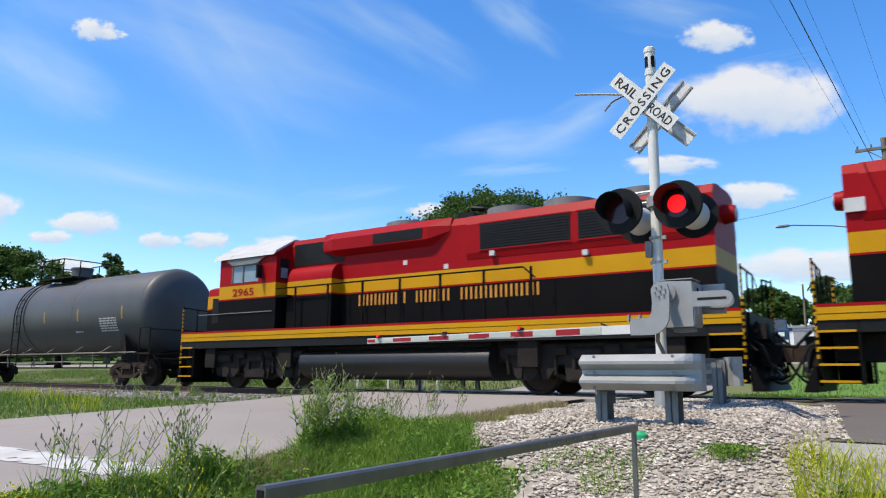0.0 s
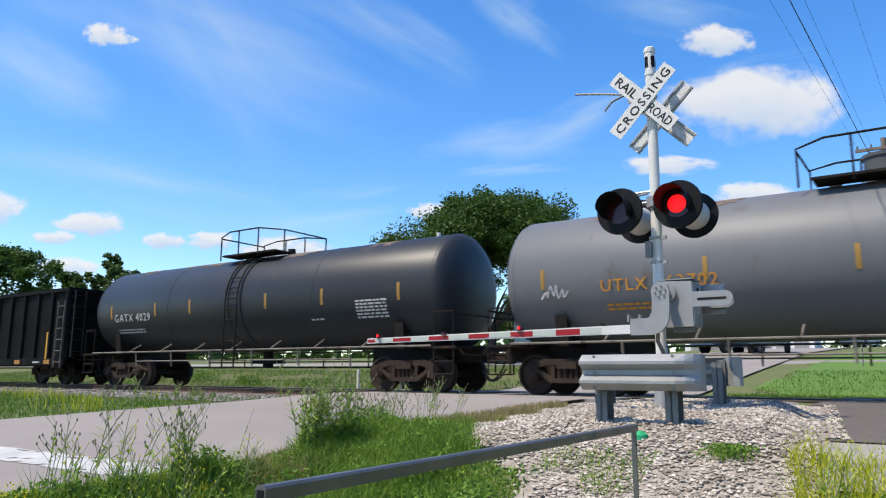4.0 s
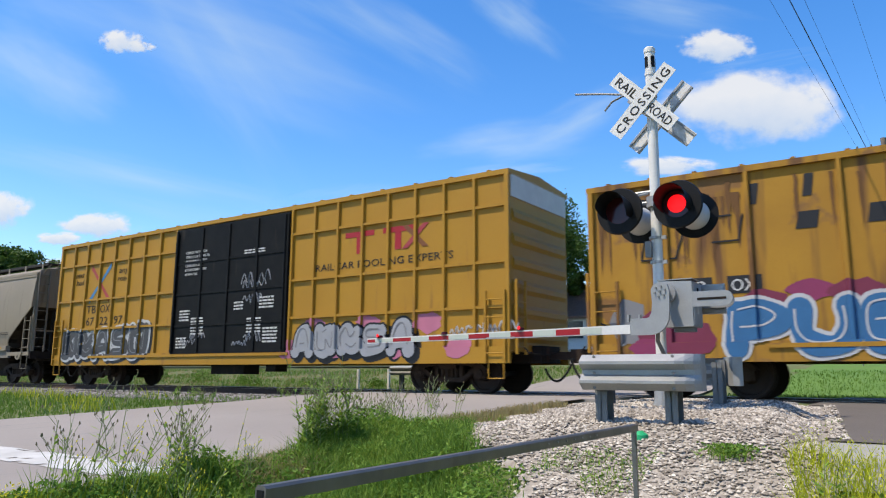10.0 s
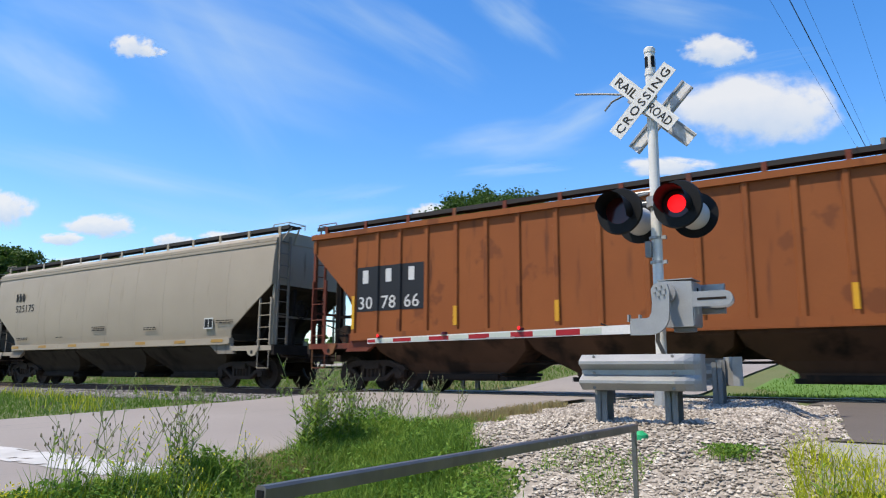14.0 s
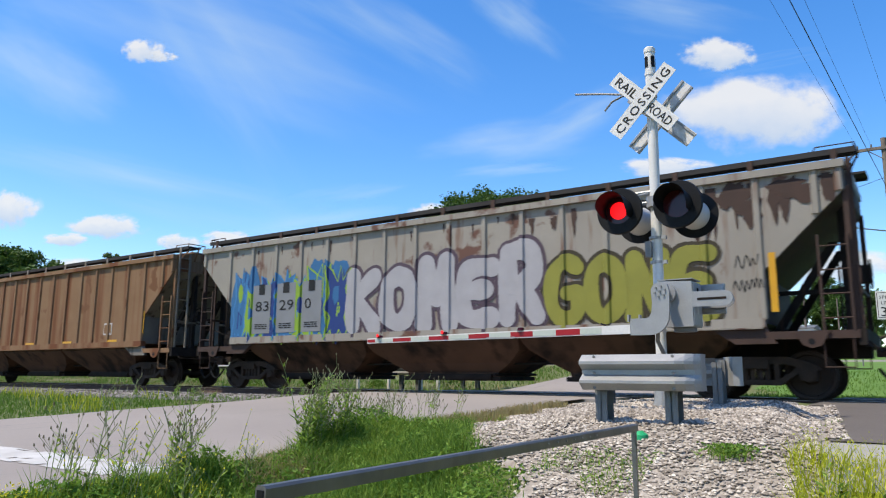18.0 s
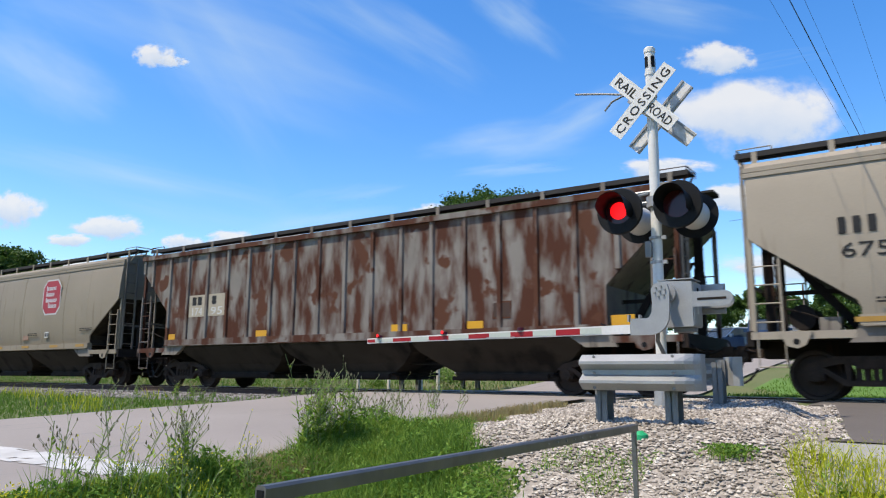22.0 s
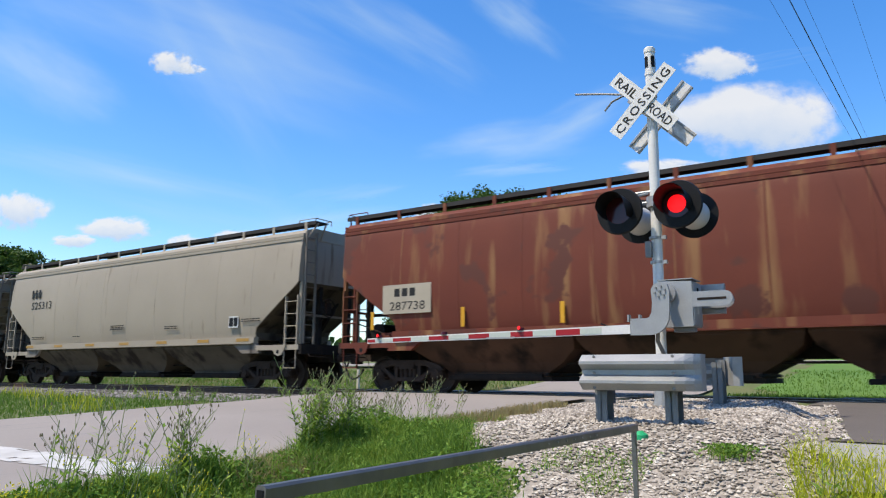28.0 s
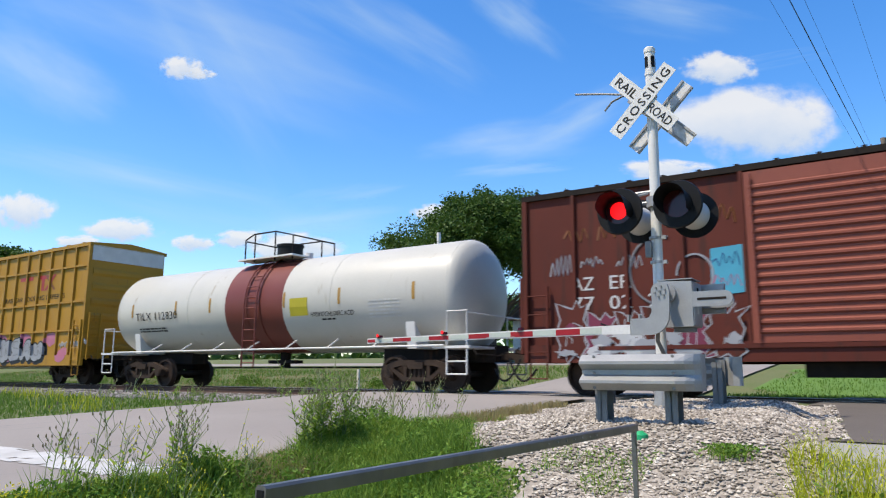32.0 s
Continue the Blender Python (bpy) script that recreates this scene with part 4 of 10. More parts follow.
def tree(x, y, h, wide, seed, leaf, size, clumps=70, per=170, low=0.28, label="large broad leafy tree", name="tree", mat_leaf=None, gaps=0.0):
    rn = random.Random(seed)
    z0 = land_z(x, y)
    ob = thing(name, label, "tree", pose(x, y, z0), "trees")
    tr = Shape()
    th = h * (low + 0.12)
    tr.rod((0, 0, -0.2), (0.1, 0, th), h * 0.032, 12, h * 0.02)
    tips = []
    for i in range(9):
        a = 6.28 * i / 9 + rn.uniform(-0.3, 0.3)
        e = rn.uniform(0.25, 0.42) * wide
        m1 = Vector((math.cos(a) * e * 0.4, math.sin(a) * e * 0.4, th + h * rn.uniform(0.05, 0.15)))
        t1 = Vector((math.cos(a) * e, math.sin(a) * e, th + h * rn.uniform(0.15, 0.4)))
        tr.rod((0.1, 0, th * rn.uniform(0.8, 1.0)), m1, h * 0.013, 7, h * 0.009)
        tr.rod(m1, t1, h * 0.009, 6, h * 0.003)
    part("trunk", tr, BARK, ob, "rough brown trunk and limbs")
    s = Shape()
    boughs = []
    for c in range(max(7, clumps // 16)):
        a = 2.4 * c + rn.uniform(-0.4, 0.4)
        up = rn.uniform(-0.35, 1.0)
        e = math.sqrt(max(0.0, 1 - max(0.0, up) ** 2)) * rn.uniform(0.45, 0.72)
        boughs.append((math.cos(a) * e, math.sin(a) * e, up * 0.68, rn.uniform(0.26, 0.40)))
    for c in range(clumps):
        bx, by, bz, br = boughs[c % len(boughs)]
        d = Vector((rn.gauss(0, 1), rn.gauss(0, 1), rn.gauss(0.35, 0.9))).normalized() * rn.uniform(0.55, 1.05) * br
        cx, cy = (bx + d.x) * wide / 2, (by + d.y) * wide / 2
        cz = h * low + h * (1 - low) * 0.5 * (1 + bz + d.z)
        r = wide * rn.uniform(0.045, 0.085)
        for i in range(per):
            p = Vector((rn.gauss(0, 0.5), rn.gauss(0, 0.5), rn.gauss(0, 0.4)))
            if p.length > 1.0:
                p *= rn.uniform(0.5, 0.95) / p.length
            p = Vector((cx, cy, cz)) + p * r
            a = Vector((rn.uniform(-1, 1), rn.uniform(-1, 1), rn.uniform(-0.6, 0.6))).normalized()
            b = a.cross(Vector((rn.uniform(-1, 1), rn.uniform(-1, 1), rn.uniform(-1, 1)))).normalized()
            e = size * rn.uniform(0.6, 1.25)
            s.quad(p - a * e, p - b * e * 0.55, p + a * e, p + b * e * 0.55)
    part("crown", s, mat_leaf or leaf, ob, "crown of dense green leaves")
    return ob


tree(-22.3, 21.8, 10.6, 13.2, 3, LEAFA, 0.10, 460, 300, 0.08, "large spreading oak beyond the track")
tree(-17.2, 27.5, 8.2, 5.2, 5, LEAFA, 0.20, 50, 150, 0.2, "green tree standing behind the oak")
tree(-86.5, 22.5, 13.6, 16.0, 7, LEAFA, 0.22, 170, 170, 0.12, "dense green tree far down the track")
tree(-79.0, 26.0, 10.6, 8.0, 8, LEAFA, 0.2, 90, 130, 0.1, "dense green tree far down the track")
tree(-74.0, 28.4, 12.0, 8.0, 9, LEAFB, 0.2, 80, 110, 0.1, "feathery green tree far down the track")
for i, (x, y, h, w) in enumerate(((-20.0, 60.0, 6.2, 9), (-14.2, 61.5, 6.6, 8), (-11.5, 66.0, 5.6, 8), (-5.4, 66, 6.0, 9), (-1.0, 70, 7.0, 10), (-28, 58, 6.5, 10), (-38, 55, 7, 11), (-50, 52, 7, 12))):
    tree(x, y, h, w, 20 + i, LEAFA, 0.17, 90, 130, 0.04, "green tree at the end of the field")
tree(-9.0, 78.0, 9.0, 12, 41, LEAFA, 0.2, 90, 130, 0.05, "green tree at the end of the field")
tree(2.5, 74.0, 8.2, 10, 43, LEAFA, 0.2, 90, 130, 0.05, "green tree at the end of the field")

# woods that close the view all round
ws = Shape()
rn = random.Random(77)
for i in range(15000):
    a = rn.uniform(0, 6.283)
    rr = rn.uniform(150, 175)
    x, y = -10 + rr * 1.3 * math.cos(a), rr * math.sin(a)
    if abs(y) < 9 and x < 0:
        continue
    p = Vector((x, y, land_z(x, y) + (rn.uniform(0, 1) ** 1.2 if i < 9000 else rn.uniform(0, 0.35)) * (7.0 + 2.5 * noise.noise((a * 9, 0.3, 0)))))
    u = Vector((rn.uniform(-1, 1), rn.uniform(-1, 1), rn.uniform(-0.5, 0.5))).normalized()
    v = u.cross(Vector((rn.uniform(-1, 1), rn.uniform(-1, 1), rn.uniform(-1, 1)))).normalized()
    e = rn.uniform(0.9, 2.0)
    ws.quad(p - u * e, p - v * e * 0.7, p + u * e, p + v * e * 0.7)
solid("far_woods", ws, LEAFA, "dark green woods on the horizon", "woods", kind="stuff")

POLEM = mat("weathered_pole", (0.19, 0.155, 0.12), (0.13, 0.105, 0.085), 0.9, scale=2, streak=(0.08, 0.065, 0.05), amount=0.3)
WIRE = mat("black_wire", (0.02, 0.02, 0.02), None, 0.6)
up = thing("utility_pole", "weathered wooden utility pole with a crossarm", "utility pole", pose(-1.38, 21.6, land_z(-1.38, 21.6)))
zt = 11.2 - land_z(-1.38, 21.6)
part("pole", Shape().rod((0, 0, -0.5), (0, 0, zt), 0.16, 14, 0.12), POLEM, up, smooth=True)
part("crossarm", Shape().box(-1.15, 1.15, -0.18, -0.06, zt - 0.55, zt - 0.42), POLEM, up)
for sx in (-1, 1):
    part("crossarm_brace", Shape().rod((0, -0.1, zt - 1.05), (sx * 0.7, -0.1, zt - 0.5), 0.02, 6), POLEM, up)
for x in (-1.05, -0.5, 0.55, 1.05):
    part("insulator", Shape().rod((x, -0.12, zt - 0.42), (x, -0.12, zt - 0.26), 0.035, 8, 0.05), STEELD, up)


def wire(a, b, r, sag, label="thin black overhead power wire"):
    a, b = Vector(a), Vector(b)
    pts = [a.lerp(b, i / 14) - Vector((0, 0, sag * 4 * (i / 14) * (1 - i / 14))) for i in range(15)]
    solid("overhead_wire", Shape().path(pts, r, 5), WIRE, label, "wire", "overhead wires")


wire((-3.03, -17.95, 9.61), (-1.47, 21.75, 9.01), 0.013, 0.05, "thick black overhead cable bundle")
wire((-3.68, -9.55, 10.87), (-2.48, 21.45, 11.0), 0.0045, 0.05)
wire((-2.73, -10.14, 10.92), (-1.90, 21.45, 10.98), 0.005, 0.05)
wire((-1.63, -2.26, 12.0), (-0.80, 21.45, 11.0), 0.0045, 0.05)
wire((-10.27, 30.45, 9.93), (-1.5, 21.6, 9.35), 0.012, 0.25, "thin black overhead service wire")
sl = thing("street_lamp", "grey street lamp with a long curved arm", "street lamp", pose(-0.2, 31.4, land_z(-0.2, 31.4)))
zg = land_z(-0.2, 31.4)
part("pole", Shape().rod((0, 0, 0), (0, 0, 8.3 - zg), 0.10, 12, 0.07), STEELD, sl, smooth=True)
part("arm", Shape().path([(0, 0, 8.15 - zg), (-1.0, -0.6, 8.3 - zg), (-4.2, -2.8, 8.66 - zg), (-6.1, -4.1, 8.68 - zg)], 0.035, 8), STEELD, sl)
part("lamp_head", Shape().loft([[(-6.1 - 0.75 * u, -4.1 - 0.4 * u + v * w, 8.66 - zg - 0.10 * u + q * w) for v, q in ((-1, 0), (-0.6, 0.6), (0.6, 0.6), (1, 0), (0.6, -0.4), (-0.6, -0.4))] for u, w in ((0, 0.05), (0.3, 0.14), (0.8, 0.14), (1, 0.06))]), STEELD, sl)
for x, y, h, r in ((-9.2, 50.5, 5.3, 0.10), (-6.95, 52.2, 4.1, 0.07), (-0.3, 58, 8.5, 0.11)):
    solid("distant_pole", Shape().rod((x, y, land_z(x, y) - 0.3), (x, y, land_z(x, y) + h), r, 10, r * 0.7), POLEM, "slim grey pole beyond the field", "pole", "distant poles")

# speed sign
zs_ = land_z(-1.55, 12.1)
sp = thing("speed_sign", "white speed limit sign on a steel post", "road sign", pose(-1.38, 12.1, 0))
part("panel", Shape().box(-0.33, 0.33, -0.01, 0.0, 2.32, 3.26), WHITE, sp, "white panel with black lettering")
part("border", Shape().box(-0.30, 0.30, -0.014, -0.010, 3.19, 3.21).box(-0.30, 0.30, -0.014, -0.010, 2.37, 2.39).box(-0.30, -0.28, -0.014, -0.010, 2.39, 3.19).box(0.28, 0.30, -0.014, -0.010, 2.39, 3.19), LETTERK, sp)
text_part("SPEED", 0.12, LETTERK, sp, -0.24, -0.012, 2.99, width=0.48)
text_part("LIMIT", 0.12, LETTERK, sp, -0.20, -0.012, 2.81, width=0.40)
text_part("3", 0.32, LETTERK, sp, -0.24, -0.012, 2.42, width=0.2)
part("numeral_bar", Shape().box(0.03, 0.21, -0.014, -0.010, 2.43, 2.74), LETTERK, sp)
part("post", Shape().box(-0.03, 0.03, 0.0, 0.05, zs_ - 0.3, 3.2), STEELD, sp)
rm = thing("round_marker", "small round white marker on a thin post", "marker", pose(-2.59, 16.44, 0))
part("disc", Shape().rod((0, 0, 2.15), (0, -0.01, 2.15), 0.13, 18), WHITE, rm)
part("post", Shape().rod((0, 0.02, land_z(-2.59, 16.44) - 0.2), (0, 0.02, 2.1), 0.025, 8), STEELD, rm)

# signal for the other direction, seen from behind
FX, FY = -14.25, 4.6
fs = thing("crossing_signal", "white crossing signal seen from behind across the track", "crossing signal", pose(FX, FY, 0))
part("mast", Shape().rod((0, 0, -0.3), (0, 0, 5.05), 0.064, 16), WHITE, fs, smooth=True)
part("bell", Shape().rod((0, 0, 5.05), (0, 0, 5.35), 0.075, 16), WHITE, fs, "white bell on the mast top", smooth=True)
for y, a in ((0.14, 45), (0.155, -45)):
    o = part("crossbuck_blade", Shape().box(-0.56, 0.56, -0.003, 0.003, -0.1, 0.1), STEELD, fs, "plain aluminium back of a blade")
    o.matrix_basis = pose(0.15, y, 4.55) @ pose(0, 0, 0, 0, -a, 0)
for y, a in ((-0.14, 45), (-0.155, -45)):
    o = part("crossbuck_blade", Shape().box(-0.56, 0.56, -0.003, 0.003, -0.1, 0.1), WHITE, fs, "white blade")
    o.matrix_basis = pose(0.25, y, 4.5) @ pose(0, 0, 0, 0, -a, 0)
part("rod", Shape().rod((0, 0, 4.75), (1.0, 0.2, 4.78), 0.015, 6), STEEL, fs)
for x in (-0.33, 0.42):
    f = part("flasher", Shape().rod((x, 0.10, 2.95), (x, 0.11, 2.95), 0.26, 26), BLACK, fs, "black flasher background")
    part("housing", Shape().rod((x, 0.10, 2.95), (x, -0.1, 2.95), 0.16, 18, 0.12), STEELD, f, smooth=True)
    f2 = part("flasher", Shape().rod((x + 0.05, -0.26, 2.95), (x + 0.05, -0.25, 2.95), 0.26, 26), BLACK, fs, "black flasher background")
    part("lens", Shape().rod((x + 0.05, -0.262, 2.95), (x + 0.05, -0.28, 2.95), 0.15, 20), LENSOFF, f2)
part("light_crossarm", Shape().rod((-0.5, 0, 3.05), (0.5, 0, 3.05), 0.02, 6), STEEL, fs)
part("gate_mechanism", Shape().box(-0.42, -0.05, -0.2, 0.25, 1.0, 1.6), STEELD, fs, "grey gate mechanism housing")
guard(-15.75, -14.55, 3.9, (-15.4, -14.7), "short galvanised guard rail across the track", False, 0.42)
guard(-14.2, -13.2, 5.6, (-14.0, -13.4), "short galvanised guard rail across the track", False, 0.42)
for i in range(3):
    x = -17.5 + i * 1.4
    solid("marker_post", Shape().box(x - 0.04, x + 0.04, 4.2, 4.28, -0.4, 0.62), WHITE, "short white marker post", "post", "marker posts")

# house with a brown roof
HOUSEW = mat("white_siding", (0.72, 0.72, 0.70), (0.62, 0.62, 0.60), 0.7, scale=1.5)
ROOFB = mat("brown_shingles", (0.17, 0.105, 0.085), (0.12, 0.078, 0.065), 0.9, scale=6)
WINDOWD = mat("dark_window", (0.03, 0.04, 0.05), (0.05, 0.06, 0.07), 0.1, bump=0)
hz = land_z(-17, 26)
hs = thing("house", "white sided house with a brown shingle roof", "house", pose(-18.0, 26.5, hz))
part("wall", Shape().prism([(-2.6, 0), (2.6, 0), (2.6, 2.4), (0, 3.9), (-2.6, 2.4)], "x", -4.0, 4.0), HOUSEW, hs)
for i in range(9):
    part("siding_board", Shape().box(-4.01, 4.01, -2.63, -2.60, 0.2 + i * 0.24, 0.22 + i * 0.24), HOUSEW, hs)
part("roof", Shape().prism([(-3.0, 2.15), (0, 4.0), (3.0, 2.15), (3.0, 2.3), (0, 4.15), (-3.0, 2.3)], "x", -4.4, 4.4), ROOFB, hs, "brown shingle roof")
for x in (-2.6, 0.2, 2.6):
    w = part("window", Shape().box(x - 0.5, x + 0.5, -2.64, -2.60, 1.0, 2.0), WINDOWD, hs)
    part("frame", Shape().box(x - 0.56, x + 0.56, -2.66, -2.64, 0.94, 1.0).box(x - 0.56, x + 0.56, -2.66, -2.64, 2.0, 2.06).box(x - 0.56, x - 0.5, -2.66, -2.64, 1.0, 2.0).box(x + 0.5, x + 0.56, -2.66, -2.64, 1.0, 2.0), WHITE, w)
sh = thing("storage_shed", "long white flat roofed storage building", "shed", pose(-13.5, 52.0, land_z(-13, 52)))
part("wall", Shape().box(-5.5, 4.9, -2, 2, -0.4, 1.62), HOUSEW, sh)
part("roof", Shape().prism([(-2.15, 1.60), (0, 1.92), (2.15, 1.60), (2.15, 1.52), (-2.15, 1.52)], "x", -5.6, 5.0), STEELD, sh)
for i in range(7):
    part("roller_door", Shape().box(-5.0 + i * 1.4, -3.9 + i * 1.4, -2.03, -2.0, -0.2, 1.35), STEEL, sh)
solid("cross_street", Shape().quad((-120, 18.0, land_z(-20, 18) + 0.03), (120, 18.0, land_z(0, 18) + 0.03), (120, 20.2, land_z(0, 20.2) + 0.05), (-120, 20.2, land_z(-20, 20.2) + 0.05)), ASPHALT, "grey asphalt side street beyond the lawn", "road", kind="structure")
TRUCKB = mat("dark_blue_car_paint", (0.025, 0.05, 0.10), (0.02, 0.042, 0.085), 0.2, bump=0, metal=0.3)
CARB = mat("steel_blue_car_paint", (0.10, 0.16, 0.24), (0.09, 0.14, 0.21), 0.2, bump=0, metal=0.3)
TYRE = mat("tyre_rubber", (0.02, 0.02, 0.02), (0.03, 0.03, 0.03), 0.85)
CHROME = mat("chrome", (0.7, 0.7, 0.7), (0.6, 0.6, 0.6), 0.12, 1.0, bump=0)


def vehicle(name, label, x, y, rz, paint, w, profile, glass, hood_h, nose):
    """Profile in length and height, front at -x of the local frame."""
    ob = thing(name, label, "car" if name == "car" else "pickup truck", pose(x, y, land_z(x, y), 0, 0, rz))
    part("body", Shape().prism(profile, "y", -w, w), paint, ob)
    part("cabin_glass", Shape().prism(glass, "y", -w * 0.93, w * 0.93), WINDOWD, ob, "dark tinted glass")
    roof = [p for p in glass if p[1] > 1.2]
    x0, x1, zt_ = min(p[0] for p in roof), max(p[0] for p in roof), max(p[1] for p in glass)
    part("roof", Shape().box(x0, x1, -w * 0.92, w * 0.92, zt_, zt_ + 0.05), paint, ob)
    for sy in (-1, 1):
        part("roof_pillar", Shape().rod((x0, sy * w * 0.92, zt_), (glass[0][0], sy * w * 0.95, glass[0][1]), 0.035, 6), paint, ob)
        part("headlight", Shape().box(nose - 0.02, nose + 0.08, sy * w * 0.62 - 0.16, sy * w * 0.62 + 0.16, hood_h - 0.32, hood_h - 0.12), CHROME, ob, "clear headlight")
        part("mirror", Shape().box(x0 - 0.5, x0 - 0.38, min(sy * w, sy * (w + 0.2)), max(sy * w, sy * (w + 0.2)), hood_h + 0.02, hood_h + 0.2), paint, ob)
        for wx in (nose + 0.95, nose + 0.95 + (3.6 if name != "car" else 2.7)):
            t = part("wheel", Shape().rod((wx, sy * (w - 0.22), 0.37), (wx, sy * (w + 0.01), 0.37), 0.37, 20), TYRE, ob, smooth=True)
            part("rim", Shape().rod((wx, sy * (w + 0.01), 0.37), (wx, sy * (w + 0.02), 0.37), 0.22, 14), STEELD, t)
    part("grille", Shape().box(nose - 0.03, nose + 0.02, -w * 0.5, w * 0.5, hood_h - 0.42, hood_h - 0.10), BLACK, ob)
    part("grille_bar", Shape().box(nose - 0.05, nose - 0.03, -w * 0.5, w * 0.5, hood_h - 0.28, hood_h - 0.22), CHROME, ob)
    part("bumper", Shape().box(nose - 0.08, nose + 0.06, -w * 0.96, w * 0.96, 0.42, 0.62), CHROME, ob)
    return ob


vehicle("pickup_truck", "dark blue pickup truck facing the track", -7.7, 26.2, 100, TRUCKB, 0.98,
        [(-2.9, 0.45), (-2.9, 1.05), (-2.75, 1.12), (-1.1, 1.18), (2.8, 1.2), (2.85, 0.5)], [(-1.2, 1.17), (-0.5, 1.78), (1.0, 1.78), (1.2, 1.18)], 1.12, -2.9)
vehicle("car", "steel blue car parked beyond the track", -10.3, 29.0, 60, CARB, 0.88,
        [(-2.2, 0.35), (-2.2, 0.75), (-1.2, 0.92), (1.9, 0.98), (2.2, 0.8), (2.2, 0.35)], [(-1.2, 0.92), (-0.5, 1.40), (0.8, 1.42), (1.6, 0.98)], 0.9, -2.2)
vehicle("car", "white car parked far beyond the field", -6.0, 58.0, 75, HOUSEW, 0.88,
        [(-2.2, 0.35), (-2.2, 0.75), (-1.2, 0.92), (1.9, 0.98), (2.2, 0.8), (2.2, 0.35)], [(-1.2, 0.92), (-0.5, 1.40), (0.8, 1.42), (1.6, 0.98)], 0.9, -2.2)


# ---- clouds ----
def cloud_mat(name, thin, strength):
    m = bpy.data.materials.new(name)
    m.use_nodes = True
    n, l = m.node_tree.nodes, m.node_tree.links
    n.remove(n["Principled BSDF"])
    tc, info = n.new("ShaderNodeTexCoord"), n.new("ShaderNodeObjectInfo")

    def math_(op, a, b=None, c=None):
        k = n.new("ShaderNodeMath")
        k.operation = op
        for i, v in enumerate((a, b, c)):
            if v is None:
                continue
            if isinstance(v, (int, float)):
                k.inputs[i].default_value = v
            else:
                l.new(v, k.inputs[i])
        return k.outputs[0]
    add = n.new("ShaderNodeVectorMath")
    l.new(tc.outputs["Object"], add.inputs[0])
    l.new(math_("MULTIPLY", info.outputs["Random"], 53.0), add.inputs[1])
    mp = n.new("ShaderNodeMapping")
    mp.inputs["Scale"].default_value = (0.9, 1.3, 1.0) if thin else (1.5, 0.9, 1.0)
    l.new(add.outputs[0], mp.inputs["Vector"])
    nz = n.new("ShaderNodeTexNoise")
    nz.inputs["Scale"].default_value, nz.inputs["Detail"].default_value, nz.inputs["Roughness"].default_value = (0.9, 4.5, 0.5) if thin else (1.5, 9.0, 0.55)
    l.new(mp.outputs[0], nz.inputs["Vector"])
    ln = n.new("ShaderNodeVectorMath")
    ln.operation = "LENGTH"
    l.new(tc.outputs["Object"], ln.inputs[0])
    sep = n.new("ShaderNodeSeparateXYZ")
    l.new(tc.outputs["Object"], sep.inputs[0])
    core = math_("SUBTRACT", 1.0, ln.outputs["Value"])
    val = math_("MULTIPLY_ADD", math_("SUBTRACT", nz.outputs["Fac"], 0.5), 2.2 if thin else 1.35, core)
    r = n.new("ShaderNodeMapRange")
    r.interpolation_type = "SMOOTHSTEP"
    r.inputs["From Min"].default_value, r.inputs["From Max"].default_value = (0.05, 1.7) if thin else (0.10, 0.52)
    r.inputs["To Max"].default_value = 0.52 if thin else 0.90
    l.new(val, r.inputs["Value"])
    edge = n.new("ShaderNodeMapRange")
    edge.inputs["From Min"].default_value, edge.inputs["From Max"].default_value = 0.0, 0.25
    l.new(core, edge.inputs["Value"])
    alpha = math_("MULTIPLY", r.outputs["Result"], edge.outputs["Result"])
    # underside slightly greyer
    sh_ = n.new("ShaderNodeMapRange")
    sh_.inputs["From Min"].default_value, sh_.inputs["From Max"].default_value = -0.6, 0.35
    l.new(math_("MULTIPLY_ADD", math_("SUBTRACT", nz.outputs["Fac"], 0.5), 1.2, sep.outputs["Y"]), sh_.inputs["Value"])
    mix = n.new("ShaderNodeMix")
    mix.data_type = "RGBA"
    l.new(sh_.outputs["Result"], mix.inputs["Factor"])
    cs = [i for i in mix.inputs if i.type == "RGBA"]
    cs[0].default_value, cs[1].default_value = ((0.62, 0.84, 1.0, 1), (0.80, 0.95, 1.0, 1)) if thin else ((0.66, 0.78, 0.95, 1), (1.0, 1.0, 1.0, 1))
    em, tr, ms = n.new("ShaderNodeEmission"), n.new("ShaderNodeBsdfTransparent"), n.new("ShaderNodeMixShader")
    em.inputs[1].default_value = strength
    l.new([o for o in mix.outputs if o.type == "RGBA"][0], em.inputs[0])
    l.new(alpha, ms.inputs[0])
    l.new(tr.outputs[0], ms.inputs[1])
    l.new(em.outputs[0], ms.inputs[2])
    l.new(ms.outputs[0], n["Material Output"].inputs[0])
    return m


CLOUDM, CIRRUSM = cloud_mat("cumulus", False, CLOUD_GLOW), cloud_mat("cirrus", True, CLOUD_GLOW)
DRIFT = []


def aloft(u, v, d, roll=0):
    return Matrix.Translation(heading @ Vector((u * d, v * d, -d))) @ heading.to_3x3().to_4x4() @ pose(0, 0, 0, 0, 0, roll)


def dome():
    s = Shape()
    n, k = 24, 4
    for j in range(k + 1):
        r = j / k
        s.v += [(r * math.cos(2 * math.pi * i / n), r * math.sin(2 * math.pi * i / n), 0.25 * (1 - r * r)) for i in range(n)]
    for j in range(k):
        for i in range(n):
            s.f.append([j * n + i, j * n + (i + 1) % n, (j + 1) * n + (i + 1) % n, (j + 1) * n + i])
    return s


